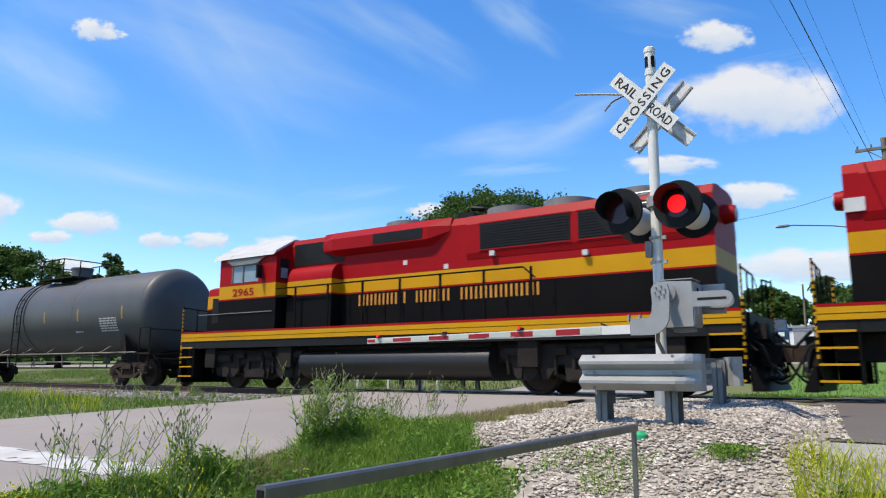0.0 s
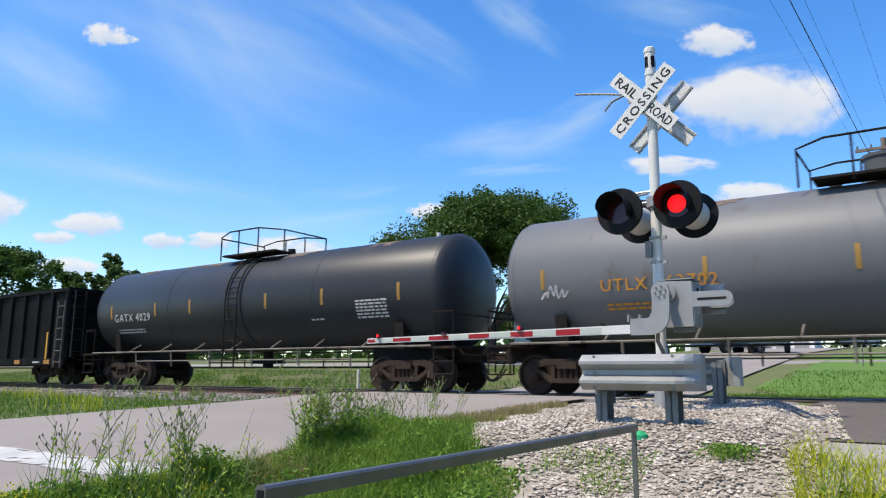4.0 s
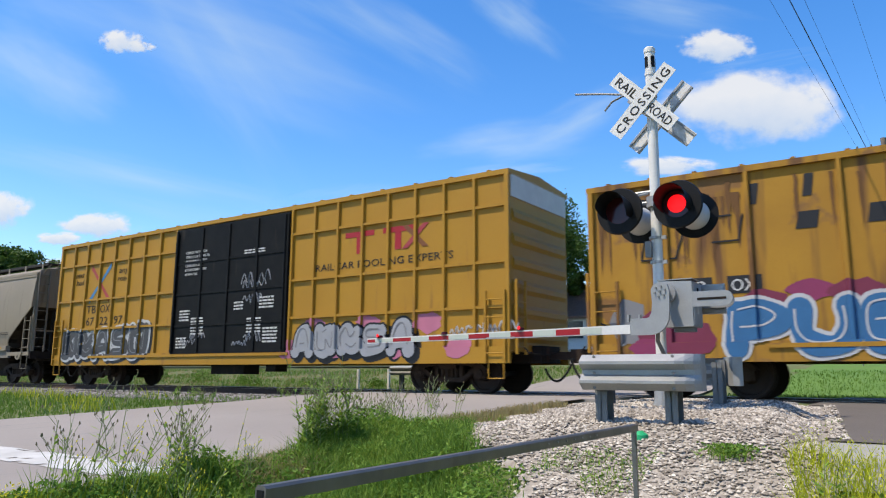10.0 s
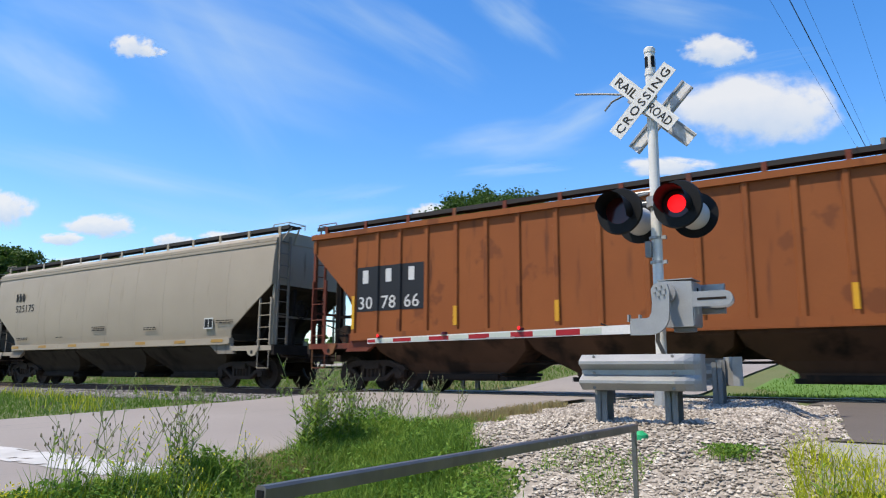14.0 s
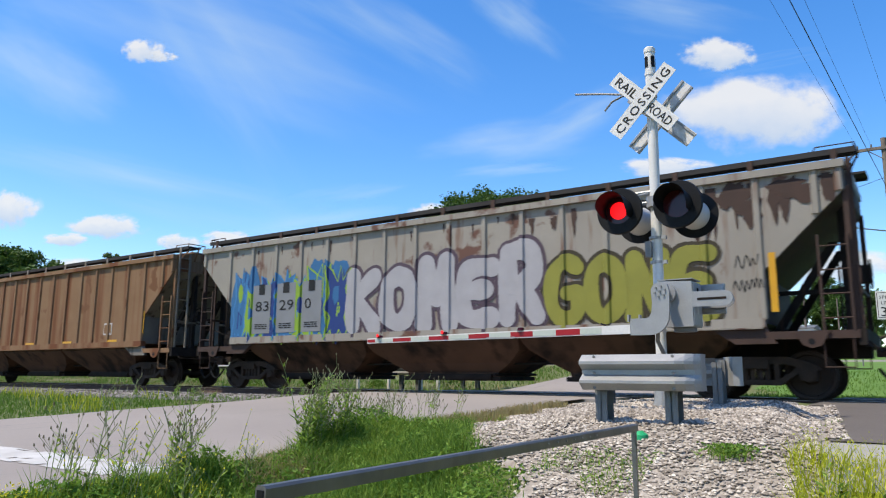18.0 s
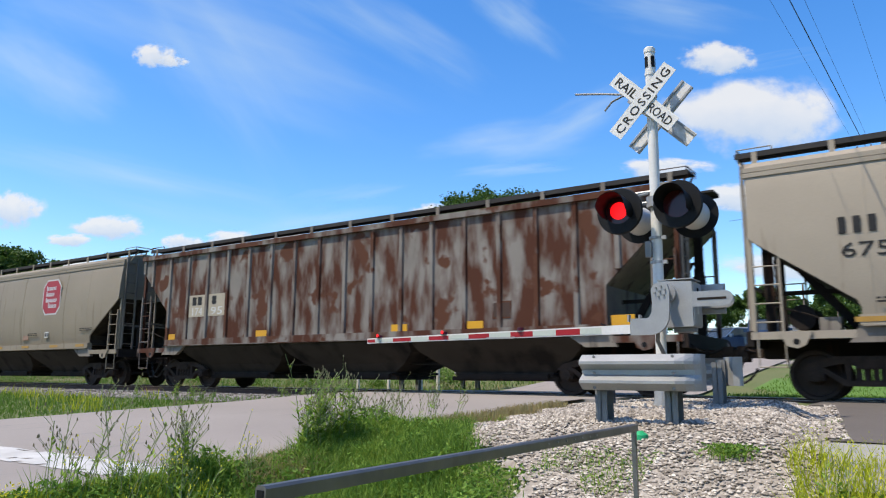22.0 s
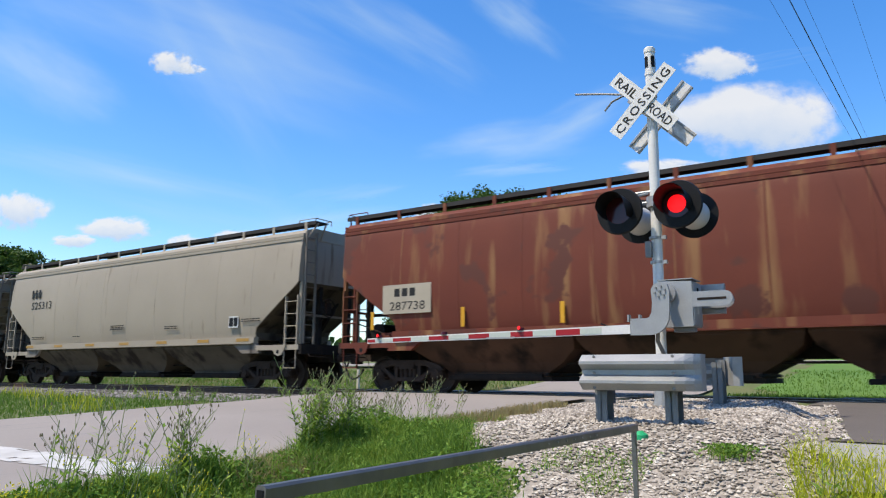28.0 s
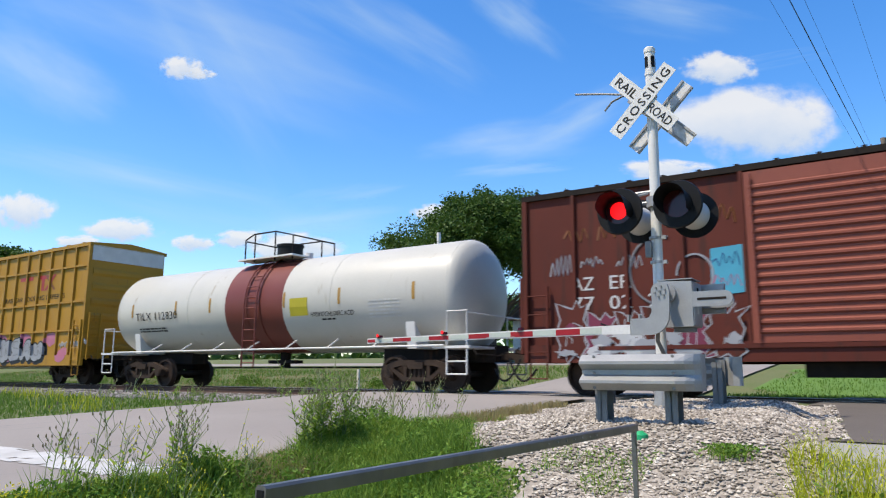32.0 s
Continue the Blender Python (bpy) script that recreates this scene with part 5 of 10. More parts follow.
CUMULUS = [
    (0.3786, 0.2928, 0.3825, 0.249, 0.0484, 0.0211), (0.4286, 0.2022, 0.4208, 0.171, 0.1171, 0.0515), (-0.4825, 0.3021, -0.3607, 0.249, 0.0281, 0.0156),
    (-0.4598, 0.2959, -0.3373, 0.2412, 0.0203, 0.0078), (-0.6277, 0.057, -0.5793, 0.0523, 0.0406, 0.0265), (-0.4934, 0.0351, -0.4466, 0.0258, 0.0484, 0.0172),
    (-0.5402, 0.0164, -0.5028, 0.0101, 0.0312, 0.0086), (-0.3903, 0.0117, -0.3451, 0.0078, 0.0281, 0.0109), (-0.3248, 0.0109, -0.2779, 0.0133, 0.0344, 0.0117),
    (-0.2217, -0.0039, -0.2061, 0.0008, 0.0625, 0.0203), (0.4263, 0.0742, 0.395, 0.0695, 0.0546, 0.0172), (0.3131, 0.1163, 0.3092, 0.1101, 0.0586, 0.0133)]
CUMULUS += [(-0.5262, -0.0242, -0.495, -0.0289, 0.0468, 0.0125), (0.5199, -0.0226, 0.5121, -0.0226, 0.1171, 0.0234), (-0.0187, 0.0523, -0.0125, 0.0507, 0.0281, 0.0109)]
CIRRUS = [
    (-0.3076, 0.2857, 0.2576, 0.0586, -20), (-0.2529, 0.1881, 0.1796, 0.0468, -52), (-0.4325, 0.0906, 0.2498, 0.0265, -13), (-0.1397, 0.0742, 0.0703, 0.0117, 9),
    (0.0828, 0.1366, 0.0937, 0.0265, 6), (0.0906, 0.1062, 0.0703, 0.0086, 6), (0.0984, 0.3271, 0.0703, 0.0234, -38), (0.1999, 0.1764, 0.0859, 0.0234, 25),
    (0.4536, 0.26, 0.0781, 0.0070, 11), (-0.1749, 0.032, 0.1093, 0.0172, 8), (-0.1124, 0.3209, 0.1561, 0.0312, -30), (0.3092, 0.3287, 0.1249, 0.0234, -10), (-0.5652, 0.2584, 0.1093, 0.0468, -30)]
for i, (u0, v0, u1, v1, a, b) in enumerate(CUMULUS):
    d = 1800 + 12 * i
    ob = tagged(part("cloud", dome(), CLOUDM, None), "small white fair weather cloud", "cloud", "clouds", "backdrop")
    ob.matrix_basis = aloft(u0, v0, d)
    ob.scale = (a * d * 1.35, b * d * 1.35, b * d)
    DRIFT.append((ob, aloft(u0, v0, d), aloft(u1, v1, d)))
for i, (u, v, a, b, roll) in enumerate(CIRRUS):
    d = 2600 + 15 * i
    ob = tagged(part("cirrus", dome(), CIRRUSM, None), "thin white streak of high cloud", "cloud", "high clouds", "backdrop")
    ob.matrix_basis = aloft(u, v, d, roll)
    ob.scale = (a * d * 1.5, b * d * 1.9, b * d)


# ---- rolling stock ----
# Every vehicle stands in its own space: x along the train, -y towards the road user, z = 0 at the rail top.
def wheelset(parent, x, r=0.457):
    ob = part("wheelset", mesh_cached("wheelset", wheel_shape, WHEELM, r), WHEELM, parent)
    ob.matrix_basis = pose(x, 0, r)
    WHEELS.append((ob, x, r))
    return ob


CACHE, WHEELS, TRAIN = {}, [], []


def mesh_cached(name, fn, material, *a):
    key = (name, material.name, a)
    if key not in CACHE:
        CACHE[key] = mesh_of(name, fn(*a), material, True)
    return CACHE[key]


def wheel_shape(r):
    s = Shape()
    n = 28
    for side in (-1, 1):
        prof = [(0.66, 0.03), (0.66, r + 0.027), (0.70, r + 0.027), (0.715, r), (0.82, r - 0.008), (0.82, r - 0.07), (0.77, r - 0.09), (0.765, 0.17), (0.84, 0.14), (0.84, 0.03)]
        s.loft([[(math.cos(2 * math.pi * i / n) * q, side * w, math.sin(2 * math.pi * i / n) * q) for i in range(n)] for w, q in prof])
        for k in range(3):
            a = 2 * math.pi * k / 3
            s.rod((0.055 * math.cos(a), side * 1.10, 0.055 * math.sin(a)), (0.055 * math.cos(a), side * 1.125, 0.055 * math.sin(a)), 0.018, 6)
    s.rod((0, -1.11, 0), (0, 1.11, 0), 0.085, 12)
    return s


def sideframe_shape(base):
    s = Shape()
    h = base / 2
    for side in (-1, 1):
        a, b = side * 0.93, side * 1.07
        lo, hi = min(a, b), max(a, b)
        # arched top member, sloping tension member, columns, journal boxes
        s.prism([(-h - 0.22, 0.56), (-h - 0.1, 0.67), (-0.55, 0.80), (0.55, 0.80), (h + 0.1, 0.67), (h + 0.22, 0.56), (h + 0.1, 0.54), (0.5, 0.66), (-0.5, 0.66), (-h - 0.1, 0.54)], "y", lo, hi)
        s.prism([(-h + 0.08, 0.55), (-0.42, 0.27), (0.42, 0.27), (h - 0.08, 0.55), (h - 0.16, 0.60), (0.38, 0.37), (-0.38, 0.37), (-h + 0.16, 0.60)], "y", lo, hi)
        for x in (-0.40, 0.32):
            s.box(x, x + 0.09, lo + 0.01, hi - 0.01, 0.36, 0.68)
        for x in (-h, h):
            s.box(x - 0.15, x + 0.15, lo - 0.005, hi + 0.005, 0.36, 0.60)
            s.rod((x, hi if side > 0 else lo, 0.457), (x, side * 1.115, 0.457), 0.115, 14)
        for x in (-0.2, -0.07, 0.07, 0.2):
            s.rod((x, side * 1.0, 0.37), (x, side * 1.0, 0.60), 0.055, 8)
    s.box(-0.24, 0.24, -1.12, 1.12, 0.58, 0.74)
    s.rod((0, 0, 0.7), (0, 0, 0.98), 0.2, 14)
    for x in (-h + 0.36, h - 0.36):
        s.box(x - 0.05, x + 0.05, -0.95, 0.95, 0.36, 0.44)
    return s


def truck(parent, x, base=1.78):
    ob = part("truck", mesh_cached("truck", sideframe_shape, TRUCKM, base), TRUCKM, parent, "rusty dark cast steel two-axle truck")
    ob.matrix_basis = pose(x, 0, 0)
    for a in (-base / 2, base / 2):
        wheelset(ob, a)
    return ob


def coupler(parent, x, sign):
    s = Shape()
    s.box(min(x, x + sign * 0.62), max(x, x + sign * 0.62), -0.09, 0.09, 0.80, 0.98)
    k = x + sign * 0.62
    s.prism([(k - sign * 0.05, -0.15), (k + sign * 0.16, -0.16), (k + sign * 0.20, -0.02), (k + sign * 0.06, 0.03), (k + sign * 0.10, 0.14), (k - sign * 0.05, 0.15)], "z", 0.72, 1.04)
    part("coupler", s, TRUCKM, parent, "rusty knuckle coupler")
    h = Shape()
    pts = [(x + sign * (0.05 + 0.72 * u), -0.42 - 0.25 * u + 0.25 * u * u, 0.82 - 0.52 * math.sin(math.pi * min(1, 0.12 + u * 0.88)) ** 0.8) for u in [i / 9 for i in range(10)]]
    h.path(pts, 0.028, 6)
    part("air_hose", h, BLACK, parent, "black rubber brake hose")
    c = Shape()
    c.path([(x, -1.35, 1.05), (x + sign * 0.12, -1.35, 0.92), (x + sign * 0.12, -0.3, 0.90), (x + sign * 0.3, -0.15, 1.0)], 0.02)
    part("uncoupling_lever", c, DARK, parent)


def ladder(parent, x0, x1, y, z0, z1, rungs, material, name="ladder", rail=0.028):
    s = Shape()
    for x in (x0, x1):
        s.box(x - rail, x + rail, y - 0.03, y + 0.03, z0, z1)
    ob = part(name, s, material, parent)
    me = mesh_of("rung", Shape().rod((x0, y - 0.02, 0), (x1, y - 0.02, 0), 0.014, 6), material)
    for i in range(rungs):
        part("rung", me, material, ob).matrix_basis = pose(0, 0, z0 + (i + 0.5) * (z1 - z0) / rungs)
    return ob


def end_ladder(parent, x, y0, y1, z0, z1, rungs, material, name="end_ladder"):
    s = Shape()
    for y in (y0, y1):
        s.box(x - 0.03, x + 0.03, y - 0.025, y + 0.025, z0, z1)
    ob = part(name, s, material, parent)
    me = mesh_of("rung", Shape().rod((x, y0, 0), (x, y1, 0), 0.014, 6), material)
    for i in range(rungs):
        part("rung", me, material, ob).matrix_basis = pose(0, 0, z0 + (i + 0.5) * (z1 - z0) / rungs)
    return ob


def brake_wheel(parent, x, y, z, sign):
    s = Shape()
    n = 18
    for i in range(n):
        a, b = 2 * math.pi * i / n, 2 * math.pi * (i + 1) / n
        s.rod((x, y + 0.26 * math.cos(a), z + 0.26 * math.sin(a)), (x, y + 0.26 * math.cos(b), z + 0.26 * math.sin(b)), 0.018, 6)
    for i in range(4):
        a = math.pi * i / 2
        s.rod((x, y, z), (x, y + 0.26 * math.cos(a), z + 0.26 * math.sin(a)), 0.014, 6)
    s.box(min(x, x - sign * 0.16), max(x, x - sign * 0.16), y - 0.12, y + 0.12, z - 0.16, z + 0.16)
    part("brake_wheel", s, DARK, parent)


def rolling(name, label, category, right, left, group="railcars of the train"):
    """right, left: the ends of the body along the train; the vehicle's origin is between them."""
    ob = thing(name, label, category, pose((right + left) / 2, 0, 0), group)
    TRAIN.append((ob, (right + left) / 2))
    return ob, (right - left)


def reflectors(parent, xs, y, z, w=0.1, h=0.46, material=None):
    for x in xs:
        part("reflector", Shape().box(x - w / 2, x + w / 2, y - 0.006, y, z, z + h), material or YELLOWT, parent, "yellow reflective strip")


def small_print(parent, x, y, z, w, rows, material, h=0.035):
    s = Shape()
    for r in range(rows):
        k = 0.0
        while k < w:
            d = random.uniform(0.06, 0.2)
            s.box(x + k, min(x + k + d, x + w), y - 0.004, y, z - r * h * 1.9, z - r * h * 1.9 + h)
            k += d + 0.035
    part("small_print", s, material, parent)


def data_box(parent, x, y, z, w=0.42, h=0.34, frame=None, inner=None):
    s = Shape().box(x, x + w, y - 0.006, y, z, z + h)
    p = part("data_panel", s, frame or LETTERW, parent)
    q = Shape()
    q.box(x + 0.03, x + w / 2 - 0.015, y - 0.010, y - 0.007, z + 0.04, z + h - 0.04)
    q.box(x + w / 2 + 0.015, x + w - 0.03, y - 0.010, y - 0.007, z + 0.04, z + h - 0.04)
    part("data_panel_field", q, inner or BLACK, p)


def hopper(name, label, right, left, paint, under, ribs=None, top=4.35, roof_paint=None, board_paint=None, slope=1.9, zs=2.95, curved=False, platform_paint=None, sill_paint=None, end_paint=None):
    car, L = rolling(name, label, "covered hopper", right, left)
    h, w, zb = L / 2, 1.56, 1.42
    if curved:
        # bowed side sheets; the ends are cut back in a straight slant below a knee
        prof = [(zb, 1.50, 1.76), (1.62, 1.54, 1.76), (1.76, 1.56, 1.70), (2.1, 1.595, 1.22), (2.5, 1.615, 0.66), (2.90, 1.615, 0.10), (3.0, 1.613, 0.0), (3.5, 1.585, 0.0), (3.9, 1.545, 0.0), (4.2, 1.50, 0.0), (top, 1.46, 0.0)]
        slope = 1.76
    else:
        # the side sheets run down straight below a slanting upper cut
        slope = 1.5
        prof = [(zb, w, slope), (2.3, w, slope), (3.75, w, 0.0), (top, w, 0.0)]
    prof_side = prof
    rf = roof_paint or paint
    pp = platform_paint or GRIMEP
    rail_paint = platform_paint or paint
    s = Shape().loft([[(-h + c, -q, z), (h - c, -q, z), (h - c, q, z), (-h + c, q, z)] for z, q, c in prof])
    part("body", s, paint, car, smooth=curved)
    if curved:
        for i in range(9):
            x = -h + 1.95 + i * (L - 3.9) / 8
            sm = Shape()
            for (za, qa, _), (zc, qc, _) in zip(prof, prof[1:]):
                sm.quad((x - 0.02, -(qa + 0.001), za), (x, -(qa + 0.007), za), (x, -(qc + 0.007), zc), (x - 0.02, -(qc + 0.001), zc))
                sm.quad((x, -(qa + 0.007), za), (x + 0.02, -(qa + 0.001), za), (x + 0.02, -(qc + 0.001), zc), (x, -(qc + 0.007), zc))
            part("weld_seam", sm, SEAMG if paint == HTAN and i % 2 else paint, car)
    # roof: rounded shoulders above a double eave strip
    crown = 0.25 if curved else 0.16
    r = Shape()
    side = [(-1.47, top + 0.02), (-1.36, top + 0.6 * crown), (-1.1, top + 0.85 * crown), (-0.6, top + crown)] if curved else [(-1.60, top), (-1.3, top + 0.5 * crown), (-0.6, top + crown)]
    r.prism([(side[0][0], top - 0.10)] + side + [(-a, b) for a, b in side[::-1]] + [(-side[0][0], top - 0.10)], "x", -h - 0.02, h + 0.02)
    part("roof", r, rf, car, smooth=curved)
    for sy in (-1, 1):
        for z0, z1, o in (((top - 0.16, top - 0.075, 1.53), (top - 0.06, top + 0.03, 1.515)) if curved else ((top - 0.11, top + 0.03, 1.65),)):
            part("eave_strip", Shape().box(-h - 0.03, h + 0.03, min(sy * 1.43, sy * o), max(sy * 1.43, sy * o), z0, z1), rf, car)
    # ribs of a flat hat section
    at = []
    if ribs:
        if len(ribs) == 2:
            ribs = [ribs[0] + i * ribs[1] for i in range(-4, 30)]
        at = [x for x in ribs if abs(x) < h - 0.3] + [-h + 0.08, h - 0.08]
    for x in at:
        d = min(h - abs(x), slope)
        z0 = (zb if d >= slope - 0.06 else 3.75 - 1.45 * d / slope) + 0.05
        part("side_rib", Shape().prism([(x - 0.075, -w), (x - 0.048, -w - 0.052), (x + 0.048, -w - 0.052), (x + 0.075, -w)], "z", z0, top - 0.1), paint, car)
    # running boards of open grating on flat brackets along both eaves
    zr = top + (0.37 if curved else 0.29)
    for sy in (-1, 1):
        board = part("running_board", Shape().box(-h - 0.22, h + 0.22, min(sy * 1.21, sy * 1.235), max(sy * 1.21, sy * 1.235), zr - 0.055, zr + 0.05), board_paint or GRATE, car, "dark steel grating walkway")
        for k in range(4):
            y = sy * (1.15 - k * 0.122)
            part("board_slat", Shape().box(-h - 0.22, h + 0.22, y - 0.055, y + 0.055, zr, zr + 0.045), board_paint or GRATE, board)
        for i in range(13):
            x = -h + 0.15 + i * (L - 0.3) / 12
            part("board_bracket", Shape().box(x - 0.05, x + 0.05, min(sy * 1.235, sy * 1.26), max(sy * 1.235, sy * 1.26), top + 0.04, zr + 0.04), rf if curved else pp, car)
    # trough hatch along the middle
    part("hatch_coaming", Shape().box(-h + 0.4, h - 0.4, -0.42, 0.42, top + 0.1, zr - 0.02), GRATE, car)
    for i in range(5):
        a = -h + 0.5 + i * (L - 1) / 5
        part("hatch_cover", Shape().box(a + 0.05, a + (L - 1) / 5 - 0.05, -0.46, 0.46, zr - 0.02, zr + 0.03), rf, car)
    # discharge bays
    nb = 3
    span = L - 4.2
    for i in range(nb):
        c = -span / 2 + (i + 0.5) * span / nb
        a = span / nb / 2 - 0.03
        rings = ((zb, a, w - 0.03), (zb - 0.2, a, w - 0.05), (1.0, a * 0.96, 1.28), (0.72, a * 0.78, 1.0), (0.50, a * 0.60, 0.84), (0.30, a * 0.58, 0.82))
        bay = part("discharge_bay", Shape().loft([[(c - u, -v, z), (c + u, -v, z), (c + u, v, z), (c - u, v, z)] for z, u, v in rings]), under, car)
        b = a * 0.58
        part("outlet_gate", Shape().box(c - b - 0.12, c + b + 0.12, -0.88, 0.88, 0.30, 0.40).box(c - b + 0.1, c + b - 0.1, -0.95, -0.85, 0.34, 0.46), DARK, bay)
        part("gate_shaft", Shape().rod((c + b + 0.05, -1.05, 0.45), (c + b + 0.05, 1.05, 0.45), 0.035, 8), DARK, bay)
    # centre sill, side sill and the end platforms
    part("centre_sill", Shape().box(-h - 0.1, h + 0.1, -0.26, 0.26, 0.78, 1.12), DARK, car)
    part("brake_pipe", Shape().path([(-h + 1.0, -0.62, 0.74), (-h + 3.2, -0.70, 0.70), (h - 3.2, -0.70, 0.70), (h - 1.0, -0.62, 0.74)], 0.026, 6), DARK, car)
    for sy in (-1, 1):
        a, b = min(sy * 1.44, sy * 1.62), max(sy * 1.44, sy * 1.62)
        part("side_sill", Shape().box(-h + slope - 0.04, h - slope + 0.04, a, b, zb - 0.10, zb + 0.075), sill_paint or paint, car)
        part("sill_lip", Shape().box(-h + slope, h - slope, min(sy * 1.48, sy * 1.66), max(sy * 1.48, sy * 1.66), zb - 0.125, zb - 0.105), sill_paint or paint, car)
    for sx in (-1, 1):
        if end_paint:
            x = sx * (h + 0.006)
            part("end_sheet", Shape().quad((x, -w + 0.01, 3.75), (x, -w + 0.01, top - 0.12), (x, w - 0.01, top - 0.12), (x, w - 0.01, 3.75)), end_paint, car, "rusted end sheet")
        for (za, qa, ca), (zc, qc, cc) in zip(prof_side, prof_side[1:]):
            if ca > 0.02:
                xa, xc = sx * (h - ca + 0.008), sx * (h - cc + 0.008)
                # on curved cars the overhang's shade is put into this dark bay colour
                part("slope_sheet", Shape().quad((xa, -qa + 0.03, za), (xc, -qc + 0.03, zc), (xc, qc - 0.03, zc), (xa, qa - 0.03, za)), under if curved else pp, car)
    for sx in (-1, 1):
        e = sx * h

        def span_x(a, b):
            return min(e - sx * a, e - sx * b), max(e - sx * a, e - sx * b)
        # bolster bracket tapering down from the side sill, and the deck over the truck
        for sy in (-1, 1):
            y0, y1 = min(sy * 1.46, sy * 1.58), max(sy * 1.46, sy * 1.58)
            part("bolster_bracket", Shape().prism([(e - sx * (slope + 0.95), zb - 0.1), (e - sx * (slope - 0.05), zb - 0.1), (e - sx * (slope - 0.22), 1.02), (e - sx * (slope + 0.5), 1.02)], "y", y0, y1), pp, car)
            part("end_side_sill", Shape().box(*span_x(slope - 0.1, -0.05), y0, y1, 1.10, 1.24), rail_paint, car)
        part("jacking_lug", Shape().prism([(e - sx * 0.98, 1.24), (e - sx * 0.40, 1.24), (e - sx * 0.56, 0.97), (e - sx * 0.72, 0.93), (e - sx * 0.86, 0.99)], "y", -1.62, -1.585), rail_paint, car)
        part("lug_hole", Shape().rod((e - sx * 0.71, -1.626, 1.05), (e - sx * 0.71, -1.60, 1.05), 0.055, 12), BLACK, car)
        part("end_platform", Shape().box(*span_x(slope + 0.1, -0.1), -1.46, 1.46, 1.12, 1.20).box(*span_x(-0.02, -0.14), -1.55, 1.55, 0.98, 1.26), DARK, car)
        # corner posts in the car's paint, dark posts behind them
        for y in (-1.47, 1.47):
            part("corner_post", Shape().box(e - 0.045, e + 0.045, y - 0.045, y + 0.045, 1.24, zs + 0.05 if curved else 3.8), rail_paint, car)
        for y in (-0.62, 0.62):
            part("end_post", Shape().box(*span_x(0.24, 0.06), y - 0.06, y + 0.06, 1.2, zs if curved else 3.75), DARK, car)
            part("slope_brace", Shape().prism([(e - sx * (slope + 0.05), 1.2), (e - sx * (slope - 0.13), 1.2), (e - sx * 0.25, zs), (e - sx * 0.42, zs)], "y", y - 0.05, y + 0.05), DARK, car)
        part("cross_bar", Shape().box(e - 0.03, e + 0.03, -1.45, 1.45, 2.05, 2.11), pp, car)
        part("cross_stringer", Shape().box(*span_x(slope, 0.0), -0.66, -0.58, 1.98, 2.06), DARK, car)
        # side ladder under the cut and a step below the sill
        for sy in (-1, 1):
            zl = 2.62 if curved else 2.95
            ladder(car, e - sx * 0.50, e - sx * 0.03, sy * 1.56, 1.24, zl, 4, rail_paint, rail=0.02)
            part("sill_step", Shape().path([(e - sx * 0.52, sy * 1.56, 1.12), (e - sx * 0.52, sy * 1.56, 0.60), (e - sx * 0.06, sy * 1.56, 0.60), (e - sx * 0.06, sy * 1.56, 1.12)], 0.018, 6), rail_paint, car)
        end_ladder(car, e + sx * 0.07, -1.42, -1.02, 1.26, top + 0.1, 9, pp)
        truck(car, sx * (h - 1.78))
        coupler(car, e + sx * 0.15, sx)
        hr = Shape()
        for y in (-1.2, -0.55):
            hr.path([(e + sx * 0.18, y, zr), (e + sx * 0.18, y, zr + 0.13), (e - sx * 0.45, y, zr + 0.13), (e - sx * 0.52, y, zr)], 0.016)
        hr.rod((e + sx * 0.18, -1.2, zr + 0.13), (e + sx * 0.18, -0.55, zr + 0.13), 0.016, 6)
        part("grab_iron", hr, rail_paint, car)
        part("board_strut", Shape().rod((e + sx * 0.2, -1.1, zr), (e, -1.35, top - 0.12), 0.025, 6).rod((e + sx * 0.2, -0.8, zr), (e, -0.8, top - 0.12), 0.025, 6), rail_paint, car)
    # brake gear over the platform at one end, hand brake at the other
    part("air_reservoir", Shape().rod((-h + 0.75, -1.0, 1.52), (-h + 0.75, 0.3, 1.52), 0.24, 14), DARK, car, smooth=True)
    part("control_valve", Shape().box(-h + 1.05, -h + 1.4, -1.2, -0.8, 1.2, 1.5).rod((-h + 1.3, -1.28, 1.33), (-h + 1.3, -1.0, 1.33), 0.1, 10), pp, car)
    part("brake_rod", Shape().path([(-h + 0.3, -1.25, 1.75), (-h + 0.9, -1.2, 1.55), (-h + 1.5, -1.1, 1.3)], 0.018, 6), DARK, car)
    brake_wheel(car, h + 0.22, -0.6, 2.3, 1)
    return car, L


